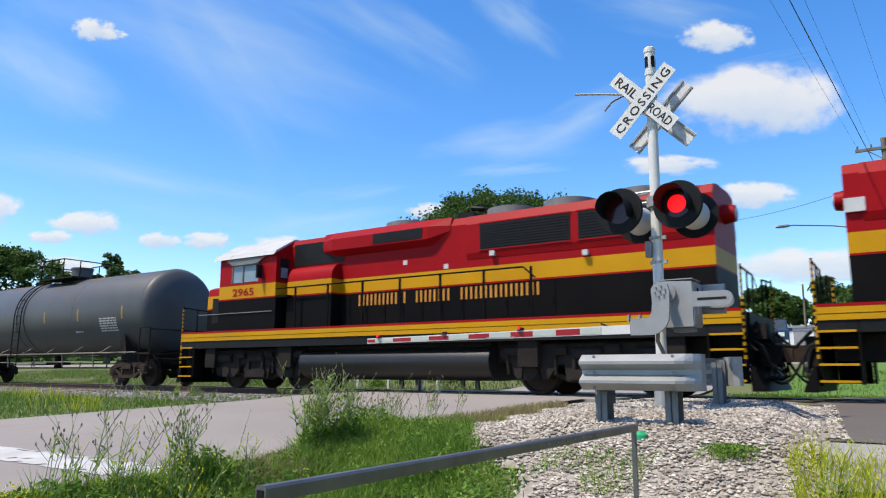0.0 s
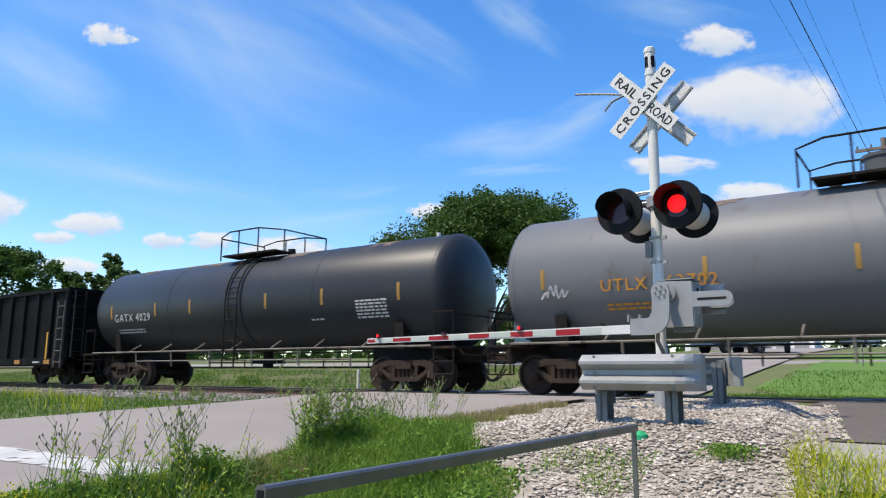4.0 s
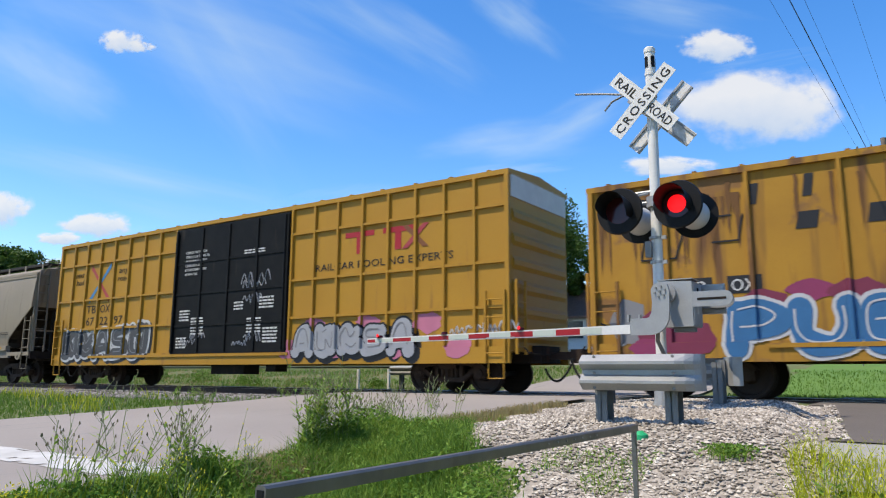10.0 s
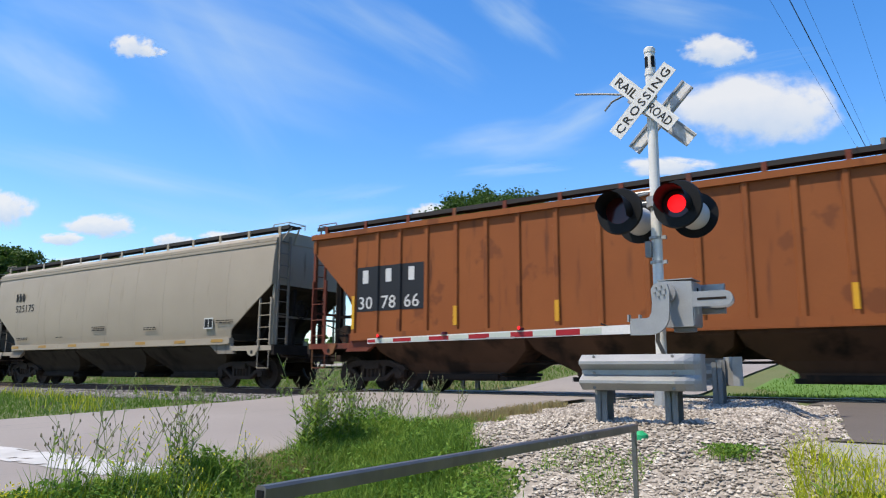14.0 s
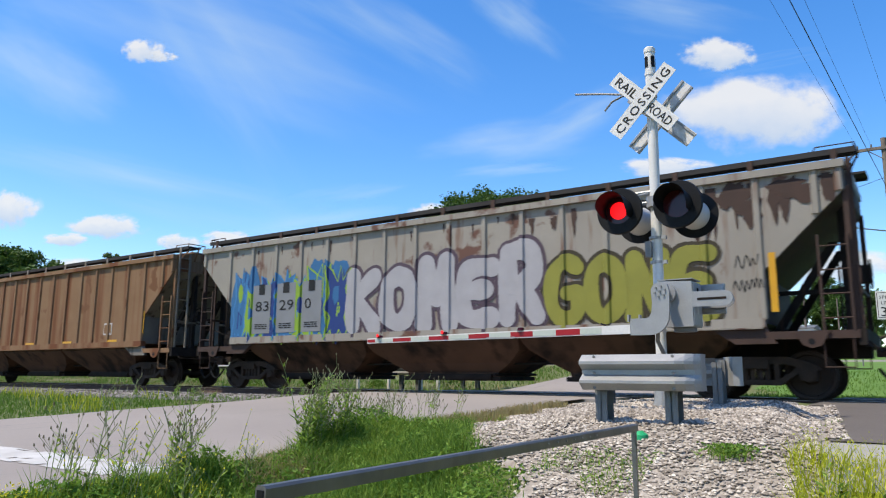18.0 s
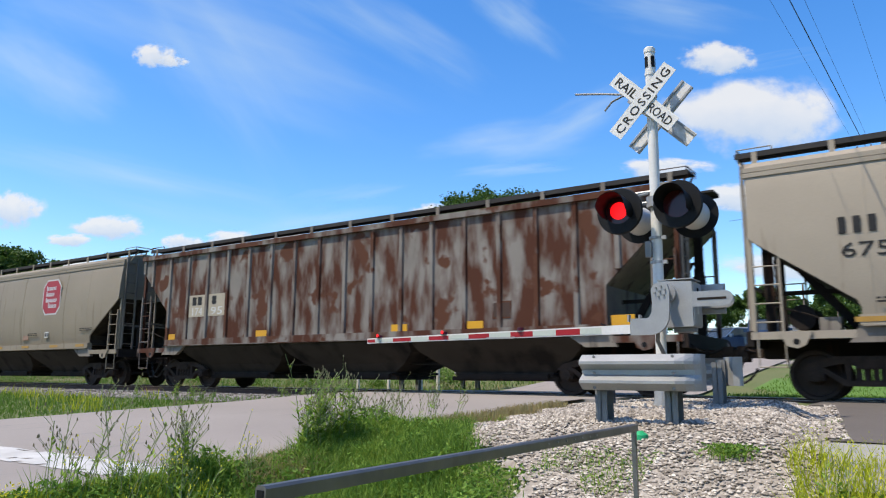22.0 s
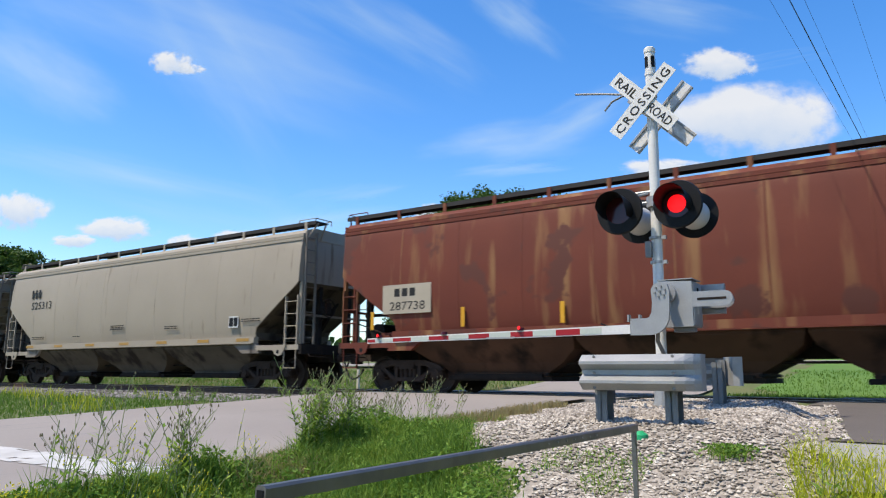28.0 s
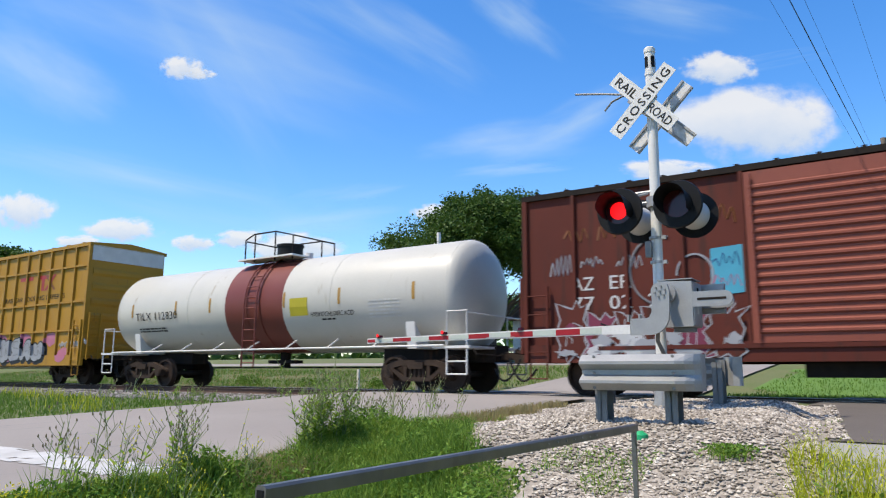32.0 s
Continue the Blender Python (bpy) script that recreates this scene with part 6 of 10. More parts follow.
def gondola(name, label, right, left, number, logo=False, low=0.0):
    car, L = rolling(name, label, "gondola", right, left)
    h = L / 2
    z0, z1 = 0.92, 3.50
    for y in (-1.55, 1.50):
        part("side_sheet", Shape().box(-h, h, y, y + 0.05, z0, z1), GONDOLA, car)
    for x in (-h, h - 0.05):
        part("end_sheet", Shape().box(x, x + 0.05, -1.5, 1.5, z0 + 0.15, z1), GONDOLA, car)
    part("floor_plate", Shape().box(-h + 0.05, h - 0.05, -1.5, 1.5, z0 + 0.15, z0 + 0.22), GONDOLA, car)
    part("top_chord", Shape().box(-h - 0.03, h + 0.03, -1.66, -1.5, z1 - 0.06, z1 + 0.08).box(-h - 0.03, h + 0.03, 1.5, 1.66, z1 - 0.06, z1 + 0.08).box(-h - 0.08, -h + 0.05, -1.5, 1.5, z1 - 0.06, z1 + 0.08).box(h - 0.05, h + 0.08, -1.5, 1.5, z1 - 0.06, z1 + 0.08), GONDOLA, car)
    part("side_sill", Shape().box(-h, h, -1.63, -1.55, 0.72, z0 + 0.06).box(-h, h, 1.55, 1.63, 0.72, z0 + 0.06), GONDOLA, car)
    for i in range(17):
        x = -h + 0.12 + i * (L - 0.24) / 16
        part("side_post", Shape().prism([(x - 0.11, -1.55), (x - 0.07, -1.65), (x + 0.07, -1.65), (x + 0.11, -1.55)], "z", z0 + 0.06, z1 - 0.06), GONDOLA, car)
    for sx in (-1, 1):
        for z in (1.35, 1.85, 2.35, 2.85, 3.2):
            part("end_rib", Shape().box(min(sx * h, sx * (h + 0.1)), max(sx * h, sx * (h + 0.1)), -1.5, 1.5, z, z + 0.14), GONDOLA, car)
        end_ladder(car, sx * (h + 0.14), -1.45, -1.05, 1.0, z1, 6, LETTERK)
        ladder(car, sx * h - sx * 0.62, sx * h - sx * 0.16, -1.66, 0.62, z1 - 0.4, 6, GRIMEP, rail=0.008)
        truck(car, sx * (h - 2.25))
        coupler(car, sx * (h + 0.1), sx)
    part("centre_sill", Shape().box(-h, h, -0.3, 0.3, 0.70, 1.05).box(-1.2, 0.2, -1.2, -0.6, 0.55, 0.9), DARK, car)
    small = [0.07, 0.22, 0.36, 0.52, 0.66, 0.80, 0.93]
    for k in small if not low else ():
        part("reflector", Shape().box(-h + k * L - 0.2, -h + k * L + 0.2, -1.636, -1.63, 0.76, 0.92), ORANGET, car, "dull orange reflective plate")
    text_part(number[0], 0.30, LETTERW, car, -h + 1.45, -1.655, 2.72 - low, spacing=1.35, bold=0.006, width=1.0 if low else None)
    text_part(number[1], 0.30, LETTERW, car, -h + 1.45, -1.655, 2.27 - low, spacing=1.25, bold=0.006, width=1.0 if low else None)
    small_print(car, -h + 1.9, -1.655, 1.45 - low * 0.4, 1.0, 4 if not low else 2, LETTERW, 0.045)
    if low:
        for k in (0.03, 0.2, 0.42, 0.6, 0.78):
            part("reflector", Shape().box(-h + k * L - 0.045, -h + k * L + 0.045, -1.662, -1.655, 1.10, 1.62), YELLOWT, car, "upright yellow reflective strip")
    small_print(car, h - 2.2, -1.636, 0.80, 0.5, 1, LETTERW, 0.06)
    if logo:
        part("round_emblem", Shape().box(-0.79, -0.31, -1.664, -1.655, 1.78, 2.46), LETTERW, car)
        part("emblem_field", Shape().box(-0.76, -0.34, -1.670, -1.665, 1.95, 2.42), SKYBLUE, car)
    part("yellow_marker", Shape().box(h - 1.3, h - 1.2, -1.655, -1.65, 0.95, 1.95), YELLOWT, car, "upright yellow reflective strip")
    return car, L


def boxcar(name, label, right, left, paint, door_paint, top, door, posts=12, rails=True, door_ribs=True, end_paint=None, roof_paint=None):
    car, L = rolling(name, label, "boxcar", right, left)
    h, z0 = L / 2, 0.98
    part("body", Shape().box(-h, h, -1.52, 1.52, z0, top), paint, car)
    r = Shape().prism([(-1.60, top - 0.10), (-1.60, top + 0.02), (0, top + 0.16), (1.60, top + 0.02), (1.60, top - 0.10)], "x", -h - 0.03, h + 0.03)
    part("roof", r, roof_paint or paint, car)
    n = 18
    for i in range(n):
        x = -h + (i + 0.5) * L / n
        part("roof_seam", Shape().prism([(-1.58, top + 0.02), (-1.58, top + 0.06), (0, top + 0.20), (1.58, top + 0.06), (1.58, top + 0.02), (0, top + 0.16)], "x", x - 0.04, x + 0.04), roof_paint or paint, car)
    part("side_sill", Shape().box(-h, h, -1.60, -1.5, 0.70, z0 + 0.10).box(-h, h, 1.5, 1.60, 0.70, z0 + 0.10), paint, car)
    d0, d1 = door
    # side posts on both sides of the door
    for a, b, k in ((-h, d0, posts // 2 + 1), (d1, h, posts // 2 + 1)):
        for i in range(k):
            x = a + 0.06 + i * (b - a - 0.12) / (k - 1)
            part("side_post", Shape().prism([(x - 0.05, -1.52), (x - 0.035, -1.60), (x + 0.035, -1.60), (x + 0.05, -1.52)], "z", z0 + 0.10, top - 0.1), paint, car)
        if rails:
            for z in (1.95, 3.0, 4.33) if top > 5 else ():
                part("side_belt", Shape().box(a, b, -1.585, -1.52, z, z + 0.07), paint, car)
    # sliding door with its pressed ribs, tracks and lock bar
    dr = part("sliding_door", Shape().box(d0, d1, -1.62, -1.53, z0 + 0.06, top - 0.14), door_paint, car, "ribbed steel sliding door")
    if door_ribs:
        k = 17
        for i in range(k):
            z = z0 + 0.22 + i * (top - z0 - 0.55) / k
            part("door_rib", Shape().prism([(-1.62, z), (-1.655, z + 0.03), (-1.655, z + 0.07), (-1.62, z + 0.10)], "x", d0 + 0.08, d1 - 0.08), door_paint, dr)
    else:
        for i in range(5):
            x = d0 + 0.06 + i * (d1 - d0 - 0.12) / 4
            part("door_post", Shape().box(x - 0.05, x + 0.05, -1.66, -1.62, z0 + 0.1, top - 0.2), door_paint, dr)
        for z in (z0 + 0.9, z0 + 1.9, z0 + 2.9):
            part("door_post", Shape().box(d0, d1, -1.645, -1.62, z, z + 0.06), door_paint, dr)
    for x in (d0 + 0.12, d1 - 0.12):
        part("door_lock_bar", Shape().rod((x, -1.68, z0 + 0.1), (x, -1.68, top - 0.2), 0.025, 6), door_paint, dr)
    part("door_track", Shape().box(d0 - (d1 - d0) * 0.9, d1 + 0.1, -1.64, -1.56, z0 - 0.03, z0 + 0.05), paint, car)
    for sx in (-1, 1):
        k = 6 if top > 5 else 5
        for i in range(k):
            z = z0 + 0.2 + i * (top - z0 - (0.85 if top > 5 else 0.35)) / k
            part("end_corrugation", Shape().prism([(sx * h, z), (sx * (h + 0.05), z + 0.10), (sx * (h + 0.05), z + 0.22), (sx * h, z + 0.32)], "y", -1.4, 1.4), end_paint or paint, car)
        ladder(car, sx * (h - 0.6), sx * (h - 0.1), -1.63, 0.72, 2.35, 4, paint)
        end_ladder(car, sx * (h + 0.12), -1.45, -1.02, 0.9, 2.6, 5, paint)
        if top > 5:
            part("end_panel", Shape().box(min(sx * h, sx * (h + 0.03)), max(sx * h, sx * (h + 0.03)), -1.48, 1.48, top - 0.62, top - 0.06), LETTERW, car, "white panel across the car's end")
        part("corner_post", Shape().box(min(sx * (h - 0.1), sx * (h + 0.012)), max(sx * (h - 0.1), sx * (h + 0.012)), -1.60, -1.52, z0 + 0.1, top - 0.1), paint, car)
        step = Shape().path([(sx * (h - 0.55), -1.58, 0.72), (sx * (h - 0.55), -1.58, 0.36), (sx * (h - 0.15), -1.58, 0.36), (sx * (h - 0.15), -1.58, 0.72)], 0.02)
        part("sill_step", step, paint, car)
        truck(car, sx * (h - 2.0))
        coupler(car, sx * (h + 0.25), sx)
        part("end_sill", Shape().box(min(sx * h, sx * (h + 0.25)), max(sx * h, sx * (h + 0.25)), -0.5, 0.5, 0.72, 1.12), DARK, car)
    part("centre_sill", Shape().box(-h, h, -0.3, 0.3, 0.72, 0.98).box(-0.9, 0.6, -1.3, -0.7, 0.42, 0.8).box(1.6, 2.0, -1.35, -0.9, 0.5, 0.85), DARK, car)
    return car, L


def tank_car(name, label, right, left, paint, number, band=None, radius=1.5, centre=2.62, lettering=None, safety_rail=True, dome=True, trim=None, ladder_x=0.0, number_x=None, strips=None, panel=None, deck_x=0.0, zl=2.18):
    car, L = rolling(name, label, "tank car", right, left)
    h = L / 2
    n = 40
    trim = trim or DARK

    def ring(x, r):
        return [(x, r * math.cos(2 * math.pi * i / n), centre + r * math.sin(2 * math.pi * i / n)) for i in range(n)]
    s = Shape()
    prof = [(-h, 0.05), (-h + 0.03, radius * 0.38), (-h + 0.11, radius * 0.68), (-h + 0.23, radius * 0.90), (-h + 0.34, radius * 0.975), (-h + 0.44, radius)]
    s.loft([ring(x, r) for x, r in prof] + [ring(-x, r) for x, r in prof[::-1]])
    part("tank_shell", s, paint, car, smooth=True)
    for x in (-h + 0.46, h - 0.46, -h * 0.42, h * 0.42):
        part("weld_seam", Shape().loft([ring(x - 0.012, radius + 0.006), ring(x + 0.012, radius + 0.006)]), paint, car, smooth=True)
    if band:
        part("painted_band", Shape().loft([ring(-1.25, radius + 0.004), ring(1.25, radius + 0.004)]), band, car, "dark red painted band", smooth=True)
    # jacket band and ladder at the middle
    part("manway_band", Shape().loft([ring(ladder_x - 0.32, radius + 0.02), ring(ladder_x - 0.26, radius + 0.02)]).loft([ring(ladder_x + 0.26, radius + 0.02), ring(ladder_x + 0.32, radius + 0.02)]), band or paint, car, smooth=True)
    lad = Shape()
    for sx in (ladder_x - 0.26, ladder_x + 0.26):
        pts = [(sx, -(radius + 0.09) * math.cos(a), centre + (radius + 0.09) * math.sin(a)) for a in [radians(d) for d in range(0, 71, 10)]]
        lad.path([(sx, -radius - 0.09, 0.62)] + pts, 0.025)
    lob = part("ladder", lad, band or trim, car)
    for k in range(9):
        z = 0.75 + k * 0.32
        a = max(0.0, math.asin(max(-1, min(0.98, (z - centre) / (radius + 0.09)))))
        part("rung", Shape().rod((ladder_x - 0.26, -(radius + 0.09) * math.cos(a), z), (ladder_x + 0.26, -(radius + 0.09) * math.cos(a), z), 0.016, 6), band or trim, lob)
    tz = centre + radius
    pl = Shape()
    pl.box(deck_x - 1.2, deck_x + 1.2, -1.05, -0.35, tz - 0.02, tz + 0.03)
    pl.box(deck_x - 1.2, deck_x + 1.2, 0.35, 1.05, tz - 0.02, tz + 0.03)
    part("top_platform", pl, trim, car)
    hr = Shape()
    rw = 1.05 if band else 1.45
    for y in (-1.0, 1.0):
        hr.path([(deck_x - rw, y * 0.9, tz - 0.1), (deck_x - rw, y * 0.9, tz + 0.66), (deck_x - rw + 0.5, y, tz + 0.78), (deck_x + 0.4, y, tz + 0.78)], 0.024)
        hr.path([(deck_x + 0.4, y, tz + 0.78), (deck_x + rw, y * 0.9, tz + 0.62), (deck_x + rw, y * 0.9, tz - 0.1)], 0.024)
        for x in (deck_x - 0.5, deck_x + 0.4):
            hr.rod((x, y, tz - 0.1), (x, y, tz + 0.78), 0.022, 6)
    for x in (deck_x - rw, deck_x + rw):
        hr.rod((x, -0.9, tz + 0.62), (x, 0.9, tz + 0.62), 0.024, 6)
    part("platform_railing", hr, DARK, car)
    if dome:
        part("dome", Shape().rod((deck_x, 0, tz - 0.05), (deck_x, 0, tz + 0.46), 0.40, 22).rod((deck_x, 0, tz + 0.46), (deck_x, 0, tz + 0.53), 0.43, 22), BLACK if band else TANKG, car, "round valve dome cover", smooth=True)
    for x in (deck_x - 0.9, deck_x + 0.85):
        part("valve", Shape().rod((x, 0, tz - 0.05), (x, 0, tz + 0.2), 0.12, 12), trim, car, smooth=True)
    # stub sills, saddles, truck bolsters and side handrails
    for sx in (-1, 1):
        c = sx * (h - 1.55)
        part("stub_sill", Shape().box(min(sx * (h - 3.2), sx * (h + 0.35)), max(sx * (h - 3.2), sx * (h + 0.35)), -0.32, 0.32, 0.75, 1.16), DARK, car)
        part("saddle", Shape().prism([(-1.25, 1.08), (1.25, 1.08), (1.35, 1.75), (1.0, 1.35), (0.5, 1.15), (-0.5, 1.15), (-1.0, 1.35), (-1.35, 1.75)], "x", c - 0.14, c + 0.14), trim, car)
        part("end_platform", Shape().box(min(sx * (h - 0.75), sx * (h + 0.3)), max(sx * (h - 0.75), sx * (h + 0.3)), -1.5, 1.5, 1.06, 1.12), trim, car)
        g = Shape()
        for y in (-1.47, 1.47):
            g.path([(sx * (h + 0.22), y, 0.45), (sx * (h + 0.22), y, 1.95), (sx * (h - 0.35), y, 1.95), (sx * (h - 0.35), y, 0.45)], 0.022)
            for z in (0.45, 0.75):
                g.rod((sx * (h + 0.22), y, z), (sx * (h - 0.35), y, z), 0.02, 6)
        g.rod((sx * (h + 0.22), -1.47, 1.9), (sx * (h + 0.22), 1.47, 1.9), 0.022, 6)
        part("end_railing", g, trim, car)
        truck(car, c)
        coupler(car, sx * (h + 0.3), sx)
    sr = Shape()
    for y in (-1.53, 1.53):
        sr.rod((-h + 0.4, y, 1.13), (h - 0.4, y, 1.13), 0.026, 6)
        for k in range(7):
            x = -h + 2.6 + k * (L - 5.2) / 6
            sr.path([(x, y, 1.13), (x, y * 0.72, 1.38)], 0.022)
        if safety_rail:
            sr.rod((-h + 3.0, y * 0.97, 0.83), (h - 3.0, y * 0.97, 0.83), 0.02, 6)
            for k in range(6):
                x = -h + 3.0 + k * (L - 6.0) / 5
                sr.rod((x, y * 0.97, 0.66), (x, y, 1.13), 0.025, 6)
    part("side_handrail", sr, trim if trim == WHITE else GRIMEP, car, "grimy side handrail along the frame")
    part("bottom_outlet", Shape().rod((0, 0, 1.15), (0, 0, 0.62), 0.16, 14).box(-0.5, 0.5, -0.25, 0.25, 0.75, 0.85), DARK, car)

    def on_shell(z, extra=0.006):
        return -math.sqrt(max(0.0, (radius + extra) ** 2 - (z - centre) ** 2))
    for x in strips or [k * (h - 0.75) for k in (-0.92, -0.56, -0.30, 0.20, 0.52, 0.90)]:
        q = Shape()
        zs = [2.30 + 0.09 * i for i in range(6)]
        for a, b in zip(zs, zs[1:]):
            q.quad((x - 0.045, on_shell(a), a), (x + 0.045, on_shell(a), a), (x + 0.045, on_shell(b), b), (x - 0.045, on_shell(b), b))
        part("reflector", q, DULLY, car, "dull yellow reflective strip")
    if not band:
        # rust that has run from the top of the shell
        rn = random.Random(int(L * 100))
        for k in range(9):
            x, w_ = rn.uniform(-h + 1.2, h - 1.2), rn.uniform(0.3, 1.3)
            st = Shape()
            for i in range(7):
                xa, xb = x + w_ * i / 7, x + w_ * (i + 1) / 7
                lo_ = radians(rn.uniform(55, 68))
                for j in range(4):
                    a0, a1 = lo_ + (radians(80) - lo_) * j / 4, lo_ + (radians(80) - lo_) * (j + 1) / 4
                    st.quad(*[(u, -(radius + 0.005) * math.cos(v), centre + (radius + 0.005) * math.sin(v)) for u, v in ((xa, a0), (xb, a0), (xb, a1), (xa, a1))])
            part("rust_stain", st, TANKRUST, car, "brown rust stain")
    lt = lettering or LETTERW
    # lettering lies on the curved shell, leaned to its slope
    lean = math.degrees(math.asin((zl - centre) / radius))
    text_part(number, 0.27, lt, car, 0, 0, 0, m=pose(number_x or -h + 1.5, on_shell(zl, 0.02) - 0.005, zl) @ pose(0, 0, 0, -lean * 0.6, 0, 0), spacing=1.15)
    for (xa, za, wa, ra) in (((number_x or -h + 1.5) + 0.1, zl - 0.3, 1.5, 2), (panel or h - 2.9, 2.46 if panel else 2.32, 1.05, 6), (h - 4.6, 1.9, 0.5, 1)):
        q = Shape()
        for r in range(ra):
            z = za - r * 0.085
            k = 0.0
            while k < wa:
                d = random.uniform(0.08, 0.22)
                y = on_shell(z, 0.012)
                q.quad((xa + k, y, z), (xa + min(k + d, wa), y, z), (xa + min(k + d, wa), on_shell(z + 0.045, 0.012), z + 0.045), (xa + k, on_shell(z + 0.045, 0.012), z + 0.045))
                k += d + 0.04
        part("small_print", q, LETTERW if ra == 6 else lt, car)
    return car, L


def loco(name, label, front, rear):
    """Road switcher with a low short hood. Local -x is the cab end. front: end platform by the cab, rear: end platform by the long hood."""
    car, L = rolling(name, label, "locomotive", max(rear, front), min(rear, front), "locomotives of the train")
    h = L / 2
    zd = 1.66                       # deck
    fr = Shape().box(-h, h, -1.50, 1.50, 1.20, zd - 0.004)
    part("underframe", fr, BLACK, car)
    for sy in (-1, 1):
        part("sill_stripe", Shape().box(-h + 0.02, h - 0.02, min(sy * 1.525, sy * 1.5), max(sy * 1.525, sy * 1.5), 1.42, 1.655), KYELLOW, car, "yellow sill stripe")
        part("sill_pinstripe", Shape().box(-h + 0.02, h - 0.02, min(sy * 1.528, sy * 1.48), max(sy * 1.528, sy * 1.48), 1.656, 1.71), KRED, car)
        part("deck_lip", Shape().box(-h + 0.02, h - 0.02, min(sy * 1.531, sy * 1.526), max(sy * 1.531, sy * 1.526), 1.53, 1.538), KBLACK, car)

    def banded(nm, x0, x1, y, z0, z1, bands, end=True):
        """A hood section from stacked colour bands."""
        for k, (a, b, m) in enumerate(bands):
            if b <= z0 or a >= z1:
                continue
            part(nm, Shape().box(x0, x1, -y, y, max(a, z0), min(b, z1)), m, car)
    B = [(1.66, 2.62, KBLACK), (2.62, 2.66, KRED), (2.66, 3.05, KYELLOW), (3.05, 4.30, KRED)]
    # long hood
    hx0, hx1 = -h + 4.2, h - 0.56
    banded("hood_panel", hx0, hx1, 0.92, 1.66, 4.16, B)
    part("hood_roof", Shape().prism([(-0.92, 4.16), (-0.80, 4.36), (-0.5, 4.42), (0.5, 4.42), (0.80, 4.36), (0.92, 4.16)], "x", hx0, hx1), KRED, car)
    # bulged radiator section at the far end
    part("radiator_section", Shape().prism([(-0.93, 3.25), (-0.97, 3.40), (-0.97, 4.12), (-0.84, 4.36), (-0.5, 4.425), (0.5, 4.425), (0.84, 4.36), (0.97, 4.12), (0.97, 3.40), (0.93, 3.25)], "x", h - 6.5, h - 0.85), KRED, car)
    for a, b in ((h - 6.1, h - 3.7), (h - 3.5, h - 1.9)):
        for sy in (-1, 1):
            g = part("radiator_grille", Shape().box(a, b, min(sy * 0.985, sy * 0.97), max(sy * 0.985, sy * 0.97), 3.46, 4.10), BLACK, car, "black radiator grille")
            part("grille_frame", Shape().box(a - 0.03, b + 0.03, min(sy * 0.992, sy * 0.97), max(sy * 0.992, sy * 0.97), 4.10, 4.13).box(a - 0.03, b + 0.03, min(sy * 0.992, sy * 0.97), max(sy * 0.992, sy * 0.97), 3.43, 3.46), KRED, g)
            for i in range(9):
                part("louvre", Shape().box(a + 0.03, b - 0.03, min(sy * 0.995, sy * 0.985), max(sy * 0.995, sy * 0.985), 3.50 + i * 0.065, 3.52 + i * 0.065), BLACK, g)
    part("dynamic_brake_bulge", Shape().loft([[(x, s * y, z) for s, y, z in ((-1, 0.92, 3.70 + d), (-1, 1.12 - d, 3.86 + d), (-1, 1.12 - d, 4.18), (-1, 0.90 - d * 0.3, 4.40), (1, 0.90 - d * 0.3, 4.40), (1, 1.12 - d, 4.18), (1, 1.12 - d, 3.86 + d), (1, 0.92, 3.70 + d))] for x, d in ((h - 11.4, 0.18), (h - 10.9, 0.0), (h - 7.6, 0.0), (h - 7.0, 0.18))]), KRED, car)
    part("brake_grille", Shape().box(h - 9.4, h - 7.75, -1.132, -1.12, 3.90, 4.17), BLACK, car)
    part("intake_grille", Shape().box(hx0 + 0.15, hx0 + 2.1, -0.935, -0.92, 3.55, 4.20), BLACK, car, "black inertial intake screen")
    part("blower_duct", Shape().prism([(-0.92, 1.66), (-1.30, 1.66), (-1.30, 3.10), (-1.28, 3.24), (-1.22, 3.36), (-1.12, 3.45), (-0.92, 3.50)], "x", hx0 + 0.3, hx0 + 2.0), KRED, car, smooth=True)
    for a, b, m in ((1.66, 2.62, KBLACK), (2.62, 2.66, KRED), (2.66, 3.05, KYELLOW)):
        part("duct_band", Shape().box(hx0 + 0.29, hx0 + 2.01, -1.308, -0.92, a, b), m, car)
    for x in (h - 2.3, h - 4.1, h - 5.7, h - 9.0):
        part("roof_fan", Shape().rod((x, 0, 4.36), (x, 0, 4.58), 0.66, 26).rod((x, 0, 4.58), (x, 0, 4.60), 0.6, 26), STEELD, car, "grey round roof fan housing", smooth=True)
    part("exhaust_stack", Shape().box(h - 7.2, h - 6.7, -0.3, 0.3, 4.4, 4.62), BLACK, car)
    horn = Shape()
    for k, dx in enumerate((-0.35, -0.2, 0.3)):
        horn.rod((h - 6.5, -0.1 + 0.12 * k, 4.72), (h - 6.5 + dx, -0.1 + 0.12 * k, 4.76), 0.03, 8, 0.09)
    horn.rod((h - 6.5, 0, 4.4), (h - 6.5, 0, 4.75), 0.03, 6)
    part("air_horn", horn, BLACK, car)
    part("draft_sill", Shape().box(-h + 0.2, h - 0.2, -1.0, 1.0, 0.72, 1.19), DARK, car)
    for sx in (-1, 1):
        for a, w_ in ((4.6, 0.5), (1.35, 0.45)):
            x = sx * (h - a)
            part("sand_box", Shape().box(x - w_ / 2, x + w_ / 2, -1.42, -1.0, 0.62, 1.2), DARK, car)
        for k in (-1.37, 0.0, 1.37):
            x = sx * (h - 3.25) + k
            part("brake_cylinder", Shape().rod((x - 0.3, -1.18, 0.90), (x + 0.3, -1.18, 0.90), 0.15, 12), LOCOT, car, smooth=True)
